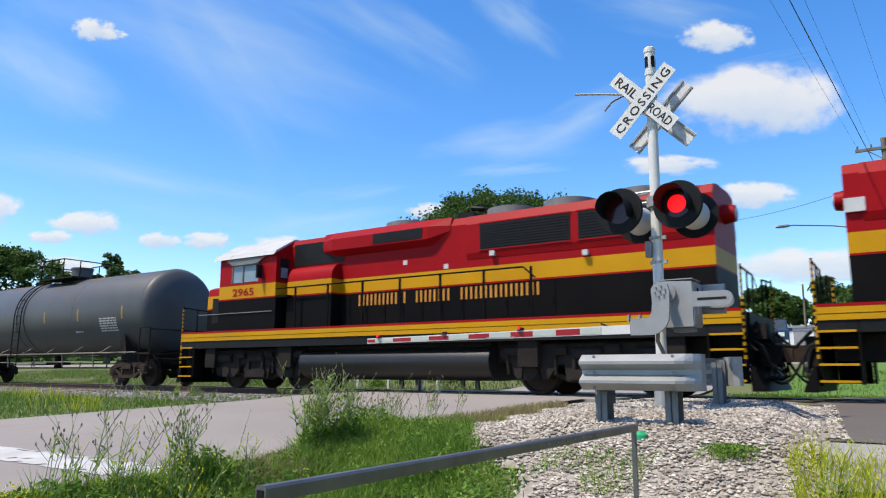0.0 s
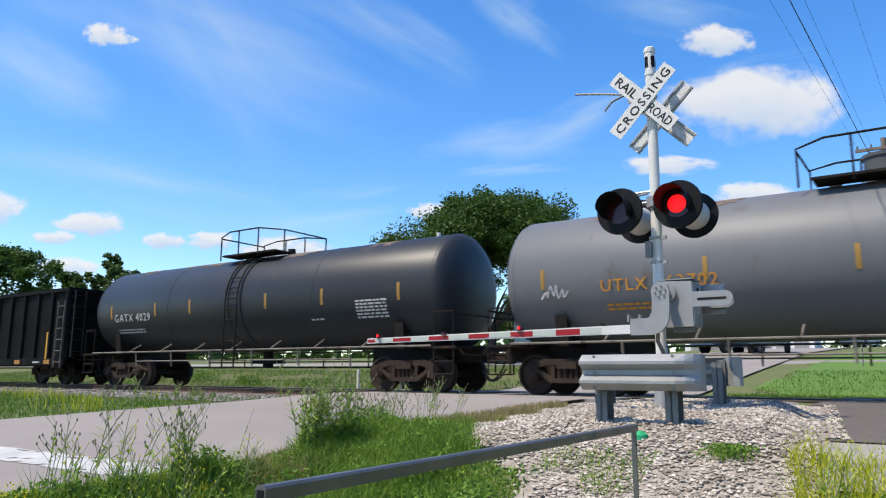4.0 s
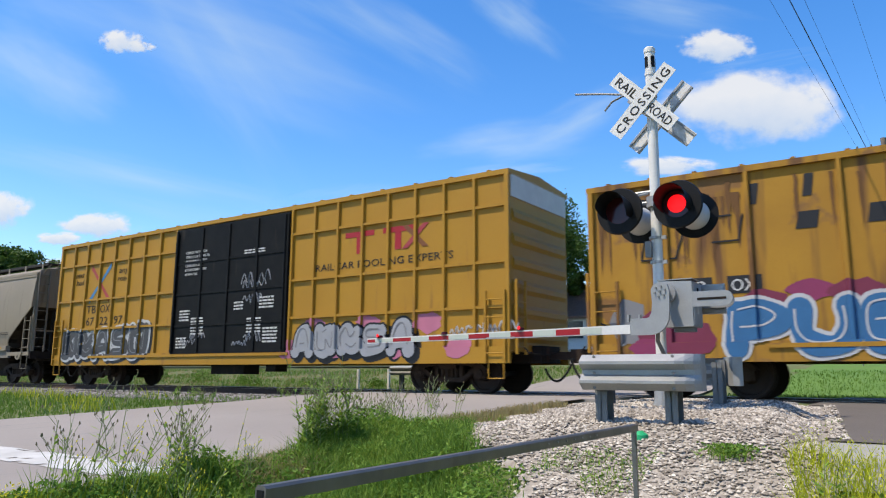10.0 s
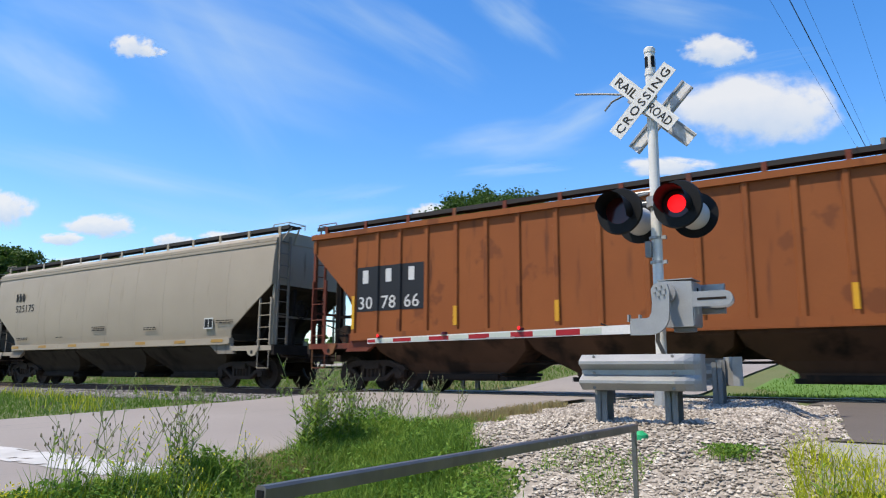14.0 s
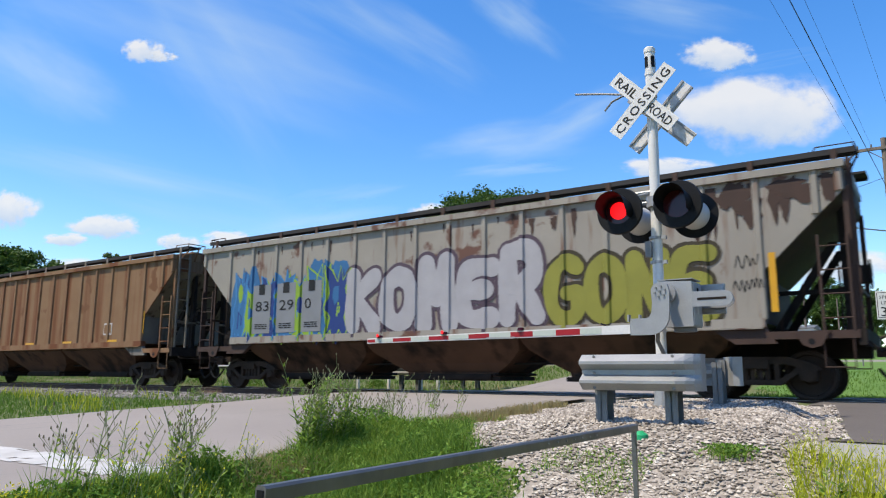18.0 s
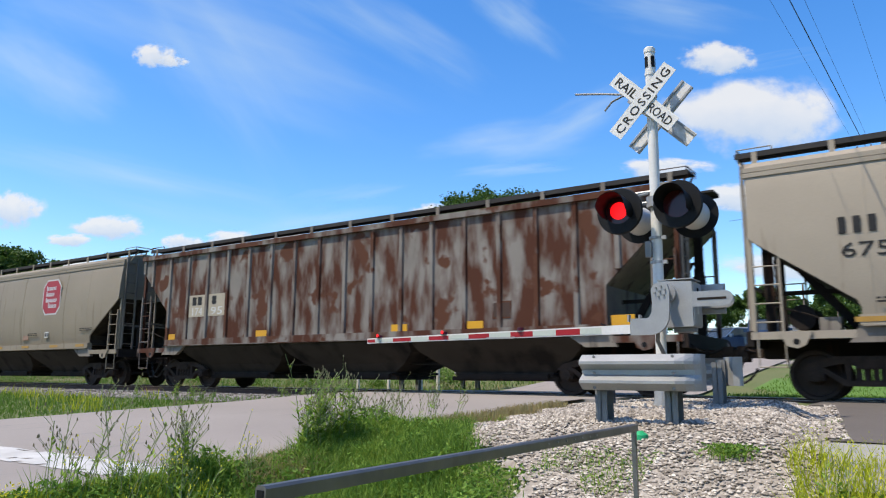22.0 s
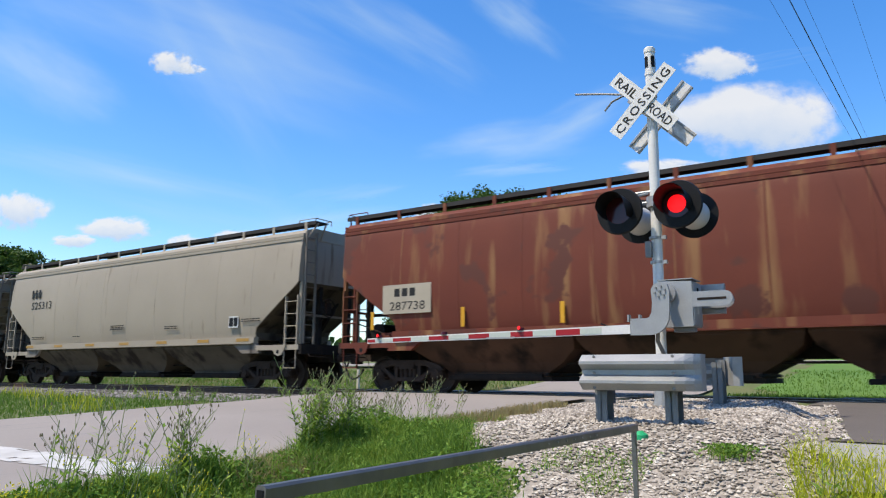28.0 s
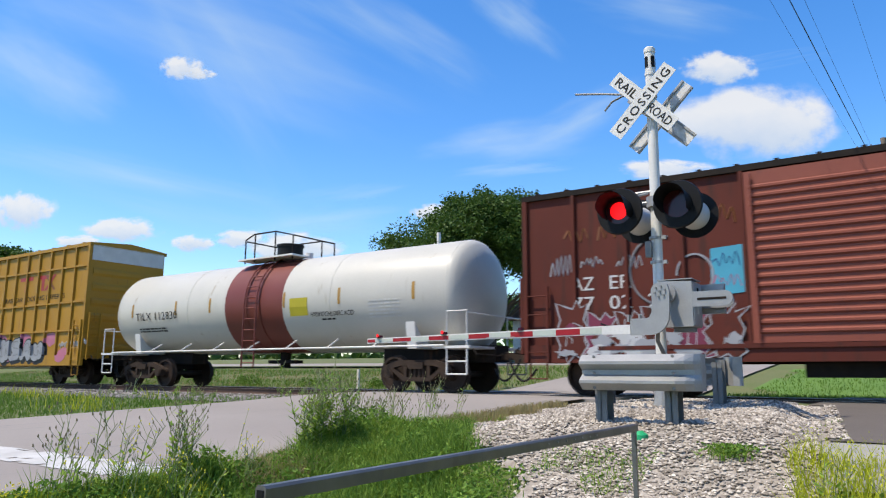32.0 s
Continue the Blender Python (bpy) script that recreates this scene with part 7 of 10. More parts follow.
    # hood doors
    for i in range(11):
        x = h - 10.9 + i * 0.62
        d = part("hood_door", Shape().box(x, x + 0.58, -0.935, -0.92, 1.70, 2.58), KBLACK, car)
        part("door_latch", Shape().box(x + 0.5, x + 0.54, -0.95, -0.935, 2.05, 2.2), KBLACK, d)
    for k, x in enumerate((h - 10.9, h - 8.5, h - 7.2, h - 5.8, h - 3.4)):
        part("label_plate", Shape().box(x, x + 0.13, -0.93 if not (h - 7 < x) else -1.03, -0.92, 3.08 + 0.2 * (k % 2), 3.2 + 0.2 * (k % 2)), LETTERW, car)
    # cab
    c0, c1 = -h + 1.72, -h + 4.2
    part("cab_body", Shape().box(c0, c1, -1.5, 1.5, 1.67, 2.62), KBLACK, car)
    part("cab_stripe", Shape().box(c0, c1, -1.504, 1.504, 2.62, 2.66), KRED, car)
    part("cab_band", Shape().box(c0, c1, -1.5, 1.5, 2.66, 3.05), KYELLOW, car)
    up = Shape()
    up.box(c0, c0 + 0.55, -1.5, 1.5, 3.05, 3.85)
    up.box(c1 - 0.75, c1, -1.5, 1.5, 3.05, 3.85)
    up.box(c0 + 0.55, c1 - 0.75, -1.5, 1.5, 3.05, 3.12)
    up.box(c0 + 0.55, c1 - 0.75, -1.3, 1.3, 3.70, 3.85)
    part("cab_upper", up, KRED, car)
    for x0, x1 in ((c0 + 0.58, c0 + 1.0), (c0 + 1.06, c1 - 0.78)):
        w = part("side_window", Shape().box(x0, x1, -1.47, -1.44, 3.14, 3.70), GLASSD, car, "tinted cab side window")
        part("window_frame", Shape().box(x0 - 0.03, x0, -1.5, -1.44, 3.12, 3.72).box(x1, x1 + 0.03, -1.5, -1.44, 3.12, 3.72).box(x0, x1, -1.5, -1.44, 3.70, 3.74), STEELD, w)
    gable = [(-1.5, 3.85), (-1.46, 3.96), (-0.75, 4.37), (0.75, 4.37), (1.46, 3.96), (1.5, 3.85)]
    part("cab_gable", Shape().prism(gable, "x", c0, c1), KRED, car)
    part("cab_roof", Shape().prism([(-1.60, 3.86), (-1.5, 4.00), (-0.77, 4.42), (0.77, 4.42), (1.5, 4.00), (1.60, 3.86), (1.5, 3.94), (0.76, 4.375), (-0.76, 4.375), (-1.5, 3.94)], "x", c0 - 0.22, c1 - 0.02), CABW, car, "white painted cab roof")
    part("sunshade", Shape().prism([(c0 + 0.35, 3.84), (c1 - 0.45, 3.84), (c1 - 0.80, 3.66), (c0 + 0.62, 3.66)], "y", -1.56, -1.53), STEELD, car, "grey sunshade over the cab window")
    part("rear_cab_window", Shape().box(c1, c1 + 0.012, -1.36, -1.02, 3.16, 3.78), BLACK, car, "dark rear cab window")
    part("rear_window_glass", Shape().box(c1 + 0.012, c1 + 0.016, -1.32, -1.06, 3.2, 3.5), GLASSD, car)
    part("step_bracket", Shape().box(c1, c1 + 0.5, -1.5, -0.95, 2.60, 2.66).box(c1, c1 + 0.03, -1.5, -0.95, 1.67, 2.6), KBLACK, car)
    part("cab_grab_rail", Shape().rod((c0 - 0.9, -1.52, 2.22), (c1 - 0.1, -1.52, 2.22), 0.012, 6), STEELD, car)
    part("cab_mirror", Shape().box(c1 - 0.62, c1 - 0.56, -1.72, -1.52, 3.2, 3.6), BLACK, car)
    # short hood
    n0 = -h + 0.62
    for a, b, m in ((1.67, 2.42, KBLACK), (2.42, 2.46, KRED), (2.46, 2.86, KYELLOW)):
        part("nose_panel", Shape().box(n0, c0, -1.05, 1.05, a, b), m, car)
    part("nose_top", Shape().prism([(-1.05, 2.86), (-1.0, 3.08), (-0.8, 3.16), (0.8, 3.16), (1.0, 3.08), (1.05, 2.86)], "x", n0, c0), KRED, car)
    part("nose_door", Shape().box(n0 + 0.25, n0 + 0.62, -1.062, -1.05, 2.0, 2.78), BLACK, car)
    text_part("2965", 0.23, KRED, car, c0 + 0.62, -1.507, 2.73, width=0.95, name="cab_number", bold=0.006)
    k = h - 10.0
    for count in (6, 4, 8):
        bars(count * 2, 0.055, 0.30, 0.085, LETTERG, car, k, -0.940, 2.27)
        k += count * 0.28 + 0.26
    for sy in (-1, 1):
        part("number_board", Shape().box(h - 0.90, h - 0.56, min(sy * 0.99, sy * 0.86), max(sy * 0.99, sy * 0.86), 3.42, 3.68), LETTERW, car, "white number board")
    part("rear_headlight", Shape().rod((h - 0.58, 0, 3.85), (h - 0.32, 0, 3.85), 0.22, 18, 0.18), KRED, car, smooth=True)
    part("headlight_lens", Shape().rod((h - 0.32, 0, 3.85), (h - 0.30, 0, 3.85), 0.13, 14), LETTERW, car)
    # steps, railings
    for sx in (-1, 1):
        e = sx * h
        for i in range(4):
            for y in (-1.52, 1.20):
                st = part("step", Shape().box(min(e, e - sx * 0.62), max(e, e - sx * 0.62), y, y + 0.32, 0.34 + i * 0.29, 0.37 + i * 0.29), KBLACK, car)
                yo = -1.535 if y < 0 else 1.52
                part("step_edge", Shape().box(min(e, e - sx * 0.62), max(e, e - sx * 0.62), yo, yo + 0.015, 0.335 + i * 0.29, 0.375 + i * 0.29), KYELLOW, st)
        for y in (-1.5, 1.15):
            part("step_side", Shape().box(e - sx * 0.66 - 0.02, e - sx * 0.66 + 0.02, y, y + 0.35, 0.3, zd), KBLACK, car)
        part("step_well", Shape().box(min(e, e - sx * 0.62), max(e, e - sx * 0.62), -1.20, -1.17, 0.3, zd), KBLACK, car)
        part("pilot_plate", Shape().box(min(e, e + sx * 0.05), max(e, e + sx * 0.05), -1.15, 1.15, 0.28, zd - 0.01), KBLACK, car)
        part("end_stripe", Shape().box(min(e, e + sx * 0.012), max(e, e + sx * 0.012), -1.5, 1.5, 1.46, 1.65), KBLACK, car)
        for y in (-1.48, 1.48):
            post = part("grab_post", Shape().rod((e, y, 0.6), (e, y, 2.55), 0.022, 6), KBLACK, car)
            for k in range(14):
                part("yellow_mark", Shape().rod((e, y, 0.75 + k * 0.125), (e, y, 0.75 + k * 0.125 + 0.07), 0.027, 6), KYELLOW, post)
        er = Shape()
        for y in (-0.95, -0.45, 0.45, 0.95):
            er.rod((e, y, zd), (e, y, 2.45), 0.02, 6)
        er.path([(e, -1.48, 2.5), (e, -0.45, 2.45)], 0.02).path([(e, 1.48, 2.5), (e, 0.45, 2.45)], 0.02)
        er.path([(e + sx * 0.02, -0.45, 2.40), (e + sx * 0.02, 0, 2.15), (e + sx * 0.02, 0.45, 2.40)], 0.012)
        part("end_railing", er, KBLACK, car)
        coupler(car, e + sx * 0.05, sx)
        hrn = random.Random(9)
        for k in range(9):
            y = -1.0 + 0.16 * k + (0.5 if k > 4 else 0)
            r1, r2 = hrn.uniform(0.2, 0.45), hrn.uniform(0.25, 0.6)
            hs = Shape().path([(e + sx * 0.06, y, 1.12), (e + sx * r1 * 0.7, y, 1.0), (e + sx * r1, y + 0.04, 0.75), (e + sx * r2, y + 0.1, 0.45), (e + sx * r2 * 0.5, y + 0.14, 0.36)], 0.026)
            part("air_hose", hs, BLACK, car, "black rubber hose")
        part("jumper_cable", Shape().path([(e + sx * 0.05, -0.6, 1.5), (e + sx * 0.35, -0.5, 1.05), (e + sx * 0.7, -0.4, 1.0), (e + sx * 1.0, -0.45, 1.3)], 0.035, 7), BLACK, car, "thick black jumper cable")
        part("valve_gear", Shape().box(min(e + sx * 0.05, e + sx * 0.25), max(e + sx * 0.05, e + sx * 0.25), -0.75, -0.4, 1.15, 1.45).rod((e + sx * 0.1, -0.95, 1.3), (e + sx * 0.1, 0.9, 1.3), 0.05, 8), LOCOT, car)
        part("draft_gear_pocket", Shape().box(min(e, e + sx * 0.35), max(e, e + sx * 0.35), -0.4, 0.4, 0.62, 1.2), LOCOT, car)
        part("plow", Shape().prism([(e + sx * 0.06, 0.16), (e + sx * 0.30, 0.16), (e + sx * 0.12, 0.62), (e + sx * 0.06, 0.62)], "y", -1.4, 1.4), KBLACK, car)
    a, b = c1 - 0.75, h - 4.35
    for y in (-1.47, 1.47):
        top = part("side_railing", Shape().path([(a, y, 2.62), (a + 0.35, y, 2.86), (b - 0.3, y, 2.86), (b, y, 2.60)], 0.022), KBLACK, car, "black side handrail")
        for i in range(8):
            x = a + 0.3 + i * (b - 0.4 - a) / 7
            part("railing_post", Shape().box(x - 0.03, x + 0.03, y - 0.015, y + 0.015, zd - 0.25, 2.86), KBLACK, top)
    # fuel tank, air reservoirs and trucks
    part("fuel_tank", Shape().prism([(-0.95, 0.30), (-1.22, 0.38), (-1.40, 0.56), (-1.45, 0.76), (-1.40, 0.94), (-1.22, 1.08), (-0.95, 1.14), (0.95, 1.14), (1.45, 0.95), (1.45, 0.5), (1.2, 0.32)], "x", -h + 5.2, h - 5.6), TANKBLK, car, "grimy black fuel tank", smooth=True)
    part("air_reservoir", Shape().rod((-h + 5.3, -1.05, 1.14), (h - 5.7, -1.05, 1.14), 0.10, 12), DARK, car, smooth=True)
    for sx in (-1, 1):
        t = part("truck", mesh_cached("truck", sideframe_shape, LOCOT, 2.74), LOCOT, car, "grimy two-axle locomotive truck, blackened for shade")
        t.matrix_basis = pose(sx * (h - 3.25), 0, 0)
        for k in (-1.37, 1.37):
            wheelset(t, k, 0.508)
        fr = [(-2.15, 0.98), (-1.95, 1.12), (1.95, 1.12), (2.15, 0.98), (2.15, 0.80), (1.86, 0.72), (1.78, 0.40), (1.62, 0.34), (1.58, 0.62), (1.16, 0.62), (1.10, 0.34), (0.95, 0.36), (0.72, 0.66), (0.55, 0.70), (0.5, 0.30), (-0.5, 0.30), (-0.55, 0.70), (-0.72, 0.66), (-0.95, 0.36), (-1.10, 0.34), (-1.16, 0.62), (-1.58, 0.62), (-1.62, 0.34), (-1.78, 0.40), (-1.86, 0.72), (-2.15, 0.80)]
        for sy in (-1, 1):
            part("cast_frame", Shape().prism(fr, "y", min(sy * 1.10, sy * 1.22), max(sy * 1.10, sy * 1.22)), LOCOT, t, "heavy cast truck frame")
            for x in (-1.37, 1.37):
                part("journal_box", Shape().rod((x, sy * 1.0, 0.508), (x, sy * 1.24, 0.508), 0.17, 14).box(x - 0.2, x + 0.2, min(sy * 1.1, sy * 1.19), max(sy * 1.1, sy * 1.19), 0.34, 0.66), LOCOT, t)
            part("swing_hanger", Shape().box(-0.42, 0.42, min(sy * 1.22, sy * 1.30), max(sy * 1.22, sy * 1.30), 0.34, 0.56).rod((-0.3, sy * 1.26, 0.5), (-0.3, sy * 1.26, 1.0), 0.05, 8).rod((0.3, sy * 1.26, 0.5), (0.3, sy * 1.26, 1.0), 0.05, 8), LOCOT, t)
            for x in (-1.95, -0.75, 0.75, 1.95):
                part("brake_cylinder", Shape().rod((x, sy * 1.24, 0.98), (x + (0.3 if x < 0 else -0.3), sy * 1.24, 0.98), 0.11, 10).rod((x, sy * 1.26, 0.9), (x * 0.98, sy * 1.26, 0.45), 0.035, 6), LOCOT, t)
    return car, L


CABW = mat("dusty_white_roof", (0.44, 0.435, 0.42), (0.36, 0.355, 0.34), 0.6, scale=2.0, streak=(0.25, 0.23, 0.2), amount=0.1)
TANKBLK = mat("black_fuel_tank", (0.010, 0.0095, 0.009), (0.018, 0.016, 0.014), 0.38, scale=1.5, spec=0.4)
GONDOLA = mat("black_gondola_paint", (0.00504, 0.00504, 0.00532), (0.01008, 0.00952, 0.008512), 0.6, streak=(0.028, 0.02016, 0.0149), amount=0.13, scale=1.2, spec=0.05)
ORANGET = mat("dull_orange_plate", (0.385, 0.168, 0.021), (0.294, 0.119, 0.021), 0.5)
DULLY = mat("dull_yellow_strip", (0.34, 0.19, 0.035), (0.26, 0.15, 0.03), 0.5)
SKYBLUE = mat("sky_blue_field", (0.08, 0.24, 0.5), None, 0.5)
KRED = mat("locomotive_red", (0.285, 0.0032, 0.0055), (0.225, 0.003, 0.005), 0.5, scale=1.0, bump=0.03, spec=0.10)
KYELLOW = mat("locomotive_yellow", (0.49, 0.25, 0.003), (0.41, 0.20, 0.003), 0.5, scale=1.0, bump=0.03, spec=0.12)
KBLACK = mat("locomotive_black", (0.0048, 0.00448, 0.0048), (0.0088, 0.0076, 0.0072), 0.5, scale=1.0, bump=0.03, spec=0.04)
GLASSD = mat("tinted_glass", (0.20, 0.26, 0.30), (0.16, 0.21, 0.25), 0.08, bump=0)
TANKG = mat("grey_tank_paint", (0.078, 0.080, 0.082), (0.062, 0.063, 0.064), 0.48, scale=0.8, streak=(0.12, 0.08, 0.05), amount=0.10, stretch=(0.5, 0.3, 0.3), bump=0.04, spec=0.3)
TANKRUST = mat("tank_rust_stain", (0.15, 0.098, 0.062), (0.115, 0.10, 0.085), 0.8, scale=2.2, fine=20, spread=0.7)
TANKL = mat("pale_grey_tank_paint", (0.128, 0.132, 0.138), (0.105, 0.108, 0.112), 0.5, scale=0.8, streak=(0.09, 0.075, 0.06), amount=0.06, stretch=(0.5, 0.3, 0.3), bump=0.04, spec=0.3)
TANKD = mat("dark_tank_paint", (0.02835, 0.0315, 0.03528), (0.02205, 0.02394, 0.02646), 0.42, scale=0.8, streak=(0.0567, 0.0441, 0.0315), amount=0.05, stretch=(0.5, 0.3, 0.3), bump=0.04, spec=0.25)
TANKW = mat("white_tank_paint", (0.4746, 0.4562, 0.4043), (0.4153, 0.3992, 0.3525), 0.38, scale=0.8, streak=(0.2966, 0.2509, 0.1866), amount=0.04, bump=0.03, spec=0.2)
BANDR = mat("oxide_red_band", (0.15, 0.03375, 0.0225), (0.12, 0.027, 0.0195), 0.5, scale=1.0)
YBOX = mat("yellow_boxcar_paint", (0.335, 0.178, 0.023), (0.26, 0.133, 0.021), 0.65, scale=0.9, streak=(0.12, 0.06, 0.026), amount=0.36, sscale=3.0, stretch=(1, 1, 0.09), patch=(0.19, 0.098, 0.034), patch_amount=0.24, spec=0.15)
RUNS = mat("brown_rust_runs", (0.15, 0.075, 0.026), (0.085, 0.045, 0.022), 0.75, scale=1.5, spread=0.8, spec=0.15)
YBOX2 = mat("clean_yellow_boxcar_paint", (0.3373, 0.1822, 0.01958), (0.2938, 0.1523, 0.01714), 0.5, scale=0.7, streak=(0.1958, 0.1034, 0.02448), amount=0.10, spec=0.2)
BDOOR = mat("black_door_paint", (0.00825, 0.008663, 0.009013), (0.01444, 0.01403, 0.01332), 0.5, streak=(0.04125, 0.033, 0.02351), amount=0.08, spec=0.06)
REDBOX = mat("oxide_boxcar_paint", (0.100, 0.0235, 0.0145), (0.070, 0.018, 0.0118), 0.6, scale=0.6, streak=(0.0456, 0.019, 0.01368), amount=0.25, spec=0.15)
REDDOOR = mat("bright_oxide_door", (0.205, 0.053, 0.031), (0.165, 0.042, 0.025), 0.6, scale=0.6, streak=(0.0975, 0.0375, 0.02625), amount=0.10)
HGREY = mat("pale_grey_hopper", (0.300, 0.258, 0.1965), (0.259, 0.221, 0.1675), 0.5, scale=0.6, streak=(0.1628, 0.1242, 0.08047), amount=0.09, bump=0.04, spec=0.2)
FADED = mat("faded_red_stencil", (0.23, 0.125, 0.085), (0.215, 0.15, 0.105), 0.7, scale=2.0)
SEAMG = mat("seam_grime", (0.155, 0.125, 0.083), (0.12, 0.095, 0.062), 0.7, scale=0.8, spread=0.8)
HTAN = mat("tan_grey_hopper", (0.232, 0.193, 0.138), (0.190, 0.157, 0.112), 0.5, scale=0.6, streak=(0.1371, 0.1055, 0.06759), amount=0.14, bump=0.04, spec=0.2)
HCREAM = mat("cream_hopper", (0.345, 0.298, 0.215), (0.295, 0.25, 0.178), 0.6, scale=0.8, streak=(0.155, 0.082, 0.038), amount=0.27, stretch=(1, 1, 0.12), sscale=3.2, bump=0.05, patch=(0.23, 0.18, 0.12), patch_amount=0.2, spec=0.15)
HORANGE = mat("orange_hopper", (0.2238, 0.0721, 0.02031), (0.1778, 0.05518, 0.01693), 0.6, scale=0.6, streak=(0.08559, 0.03135, 0.01411), amount=0.13, spec=0.15, patch=(0.14, 0.046, 0.016), patch_amount=0.2)
HBROWN = mat("faded_brown_hopper", (0.21, 0.128, 0.070), (0.175, 0.098, 0.050), 0.75, scale=1.4, streak=(0.125, 0.047, 0.020), amount=0.38, stretch=(1, 1, 0.05), sscale=1.8, patch=(0.13, 0.06, 0.028), patch_amount=0.18, spec=0.15)
HRUST = mat("rusting_grey_hopper", (0.205, 0.188, 0.165), (0.15, 0.135, 0.118), 0.75, scale=1.2, streak=(0.058, 0.0205, 0.0105), amount=0.54, stretch=(0.9, 0.9, 0.28), sscale=2.4, patch=(0.075, 0.03, 0.016), patch_amount=0.3, spec=0.15)
HWORN = mat("worn_white_hopper", (0.26, 0.236, 0.195), (0.205, 0.183, 0.148), 0.6, scale=0.8, streak=(0.1224, 0.05554, 0.0297), amount=0.24, patch=(0.10, 0.045, 0.027), patch_amount=0.24)
HBLACK = mat("charcoal_hopper", (0.01323, 0.01323, 0.01194), (0.01819, 0.01733, 0.01506), 0.5, spec=0.07, scale=0.6, streak=(0.02977, 0.0252, 0.01989), amount=0.06, bump=0.03)
HRED = mat("oxide_hopper", (0.129, 0.0336, 0.01804), (0.0989, 0.0252, 0.01476), 0.65, scale=0.8, streak=(0.20, 0.10, 0.042), amount=0.28, stretch=(1, 1, 0.10), sscale=2.2, patch=(0.085, 0.03, 0.02), patch_amount=0.3, spec=0.2)
HBARE = mat("dull_pale_hopper", (0.28, 0.248, 0.208), (0.235, 0.206, 0.17), 0.65, scale=0.7, streak=(0.15, 0.105, 0.072), amount=0.22, stretch=(1, 1, 0.12), sscale=3.0, patch=(0.19, 0.16, 0.13), patch_amount=0.2, spec=0.15)
GRIMEP = mat("grimy_end_steel", (0.21, 0.185, 0.15), (0.12, 0.10, 0.08), 0.8, scale=1.5, streak=(0.04, 0.03, 0.024), amount=0.25)
HRUSTD = mat("dark_rust_patch", (0.0525, 0.028, 0.0196), (0.035, 0.021, 0.0154), 0.8)
GRATE = mat("dark_grating", (0.045, 0.043, 0.042), (0.03, 0.028, 0.026), 0.8, scale=1.0, spec=0.1)
# bay colours: grime, darkened further for the shade beneath the car
UNDER = mat("soiled_shaded_hopper_bays", (0.046, 0.037, 0.028), (0.025, 0.0195, 0.0145), 0.85, scale=0.9, streak=(0.014, 0.011, 0.009), amount=0.34, stretch=(1, 1, 0.25), sscale=1.6, spec=0.1)
UNDERP = mat("pale_soiled_shaded_bays", (0.115, 0.095, 0.07), (0.06, 0.048, 0.036), 0.85, scale=0.9, streak=(0.026, 0.02, 0.016), amount=0.34, stretch=(1, 1, 0.25), sscale=1.6, spec=0.1)
UNDERR = mat("brown_soiled_shaded_bays", (0.085, 0.045, 0.027), (0.045, 0.026, 0.017), 0.85, scale=0.9, streak=(0.018, 0.012, 0.009), amount=0.34, stretch=(1, 1, 0.25), sscale=1.6, spec=0.1)
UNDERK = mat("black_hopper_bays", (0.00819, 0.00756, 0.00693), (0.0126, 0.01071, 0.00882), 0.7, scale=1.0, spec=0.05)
PALE = mat("pale_roof_dust", (0.385, 0.371, 0.343), (0.322, 0.308, 0.28), 0.6, scale=1.0)

loco("locomotive", "red yellow and black diesel locomotive ahead in the train", -1.83, 15.4)
ENGINE, EL = loco("locomotive", "red yellow and black diesel locomotive with white cab roof", -19.95, -3.05)
TANK1 = tank_car("tank_car", "grey tank car with rust stained top", -21.9, -38.2, TANKG, "SHPX 209367", lettering=LETTERW, ladder_x=-0.43, deck_x=1.2, number_x=-6.0, zl=1.98)
TANK2 = tank_car("tank_car", "grey tank car with gold numbers", -39.4, -55.8, TANKL, "UTLX 663702", lettering=LETTERG, ladder_x=0.87, deck_x=-0.35, number_x=-5.66, strips=(-7.0, -3.48, -0.87, 1.74, 4.26, 7.55), panel=6.2)
TANK3 = tank_car("tank_car", "dark grey tank car with white letters", -57.2, -72.7, TANKD, "GATX 4029", lettering=LETTERW, dome=False)
G1 = gondola("gondola_car", "black ribbed steel gondola car", -74.05, -91.08, ("DJ NX", "42 017"))
G2 = gondola("gondola_car", "black ribbed steel gondola car with a blue emblem", -92.55, -109.3, ("DJNX", "41311"), True, 0.68)
RB = boxcar("boxcar", "weathered yellow boxcar with a black door and spray paint", -110.81, -127.02, YBOX, BDOOR, 4.40, (-120.60 + 118.915, -117.26 + 118.915), 8)
TB = boxcar("boxcar", "tall yellow boxcar with a black double door", -128.99, -148.5, YBOX2, BDOOR, 5.18, (-141.33 + 138.745, -136.1 + 138.745), 16, True, False)
H1 = hopper("hopper_car", "tan grey smooth sided covered hopper", -150.4, -167.05, HTAN, UNDER, curved=True)
H2 = hopper("hopper_car", "orange ribbed covered hopper", -168.3, -185.85, HORANGE, UNDERR, ribs=(-7.24, -6.48, -5.75, -4.91, -4.04, -3.2, -2.35, -1.40, -0.40, 0.62, 1.65, 2.56, 3.42, 4.26, 5.1, 5.92, 6.7, 7.45), top=4.2, platform_paint=HRED)
H3 = hopper("hopper_car", "pale grey smooth sided covered hopper", -187.45, -204.0, HGREY, UNDER, curved=True)
H4 = hopper("hopper_car", "cream ribbed covered hopper with rust marks", -205.6, -223.1, HCREAM, UNDERP, ribs=(-7.2, 0.99), top=4.25)
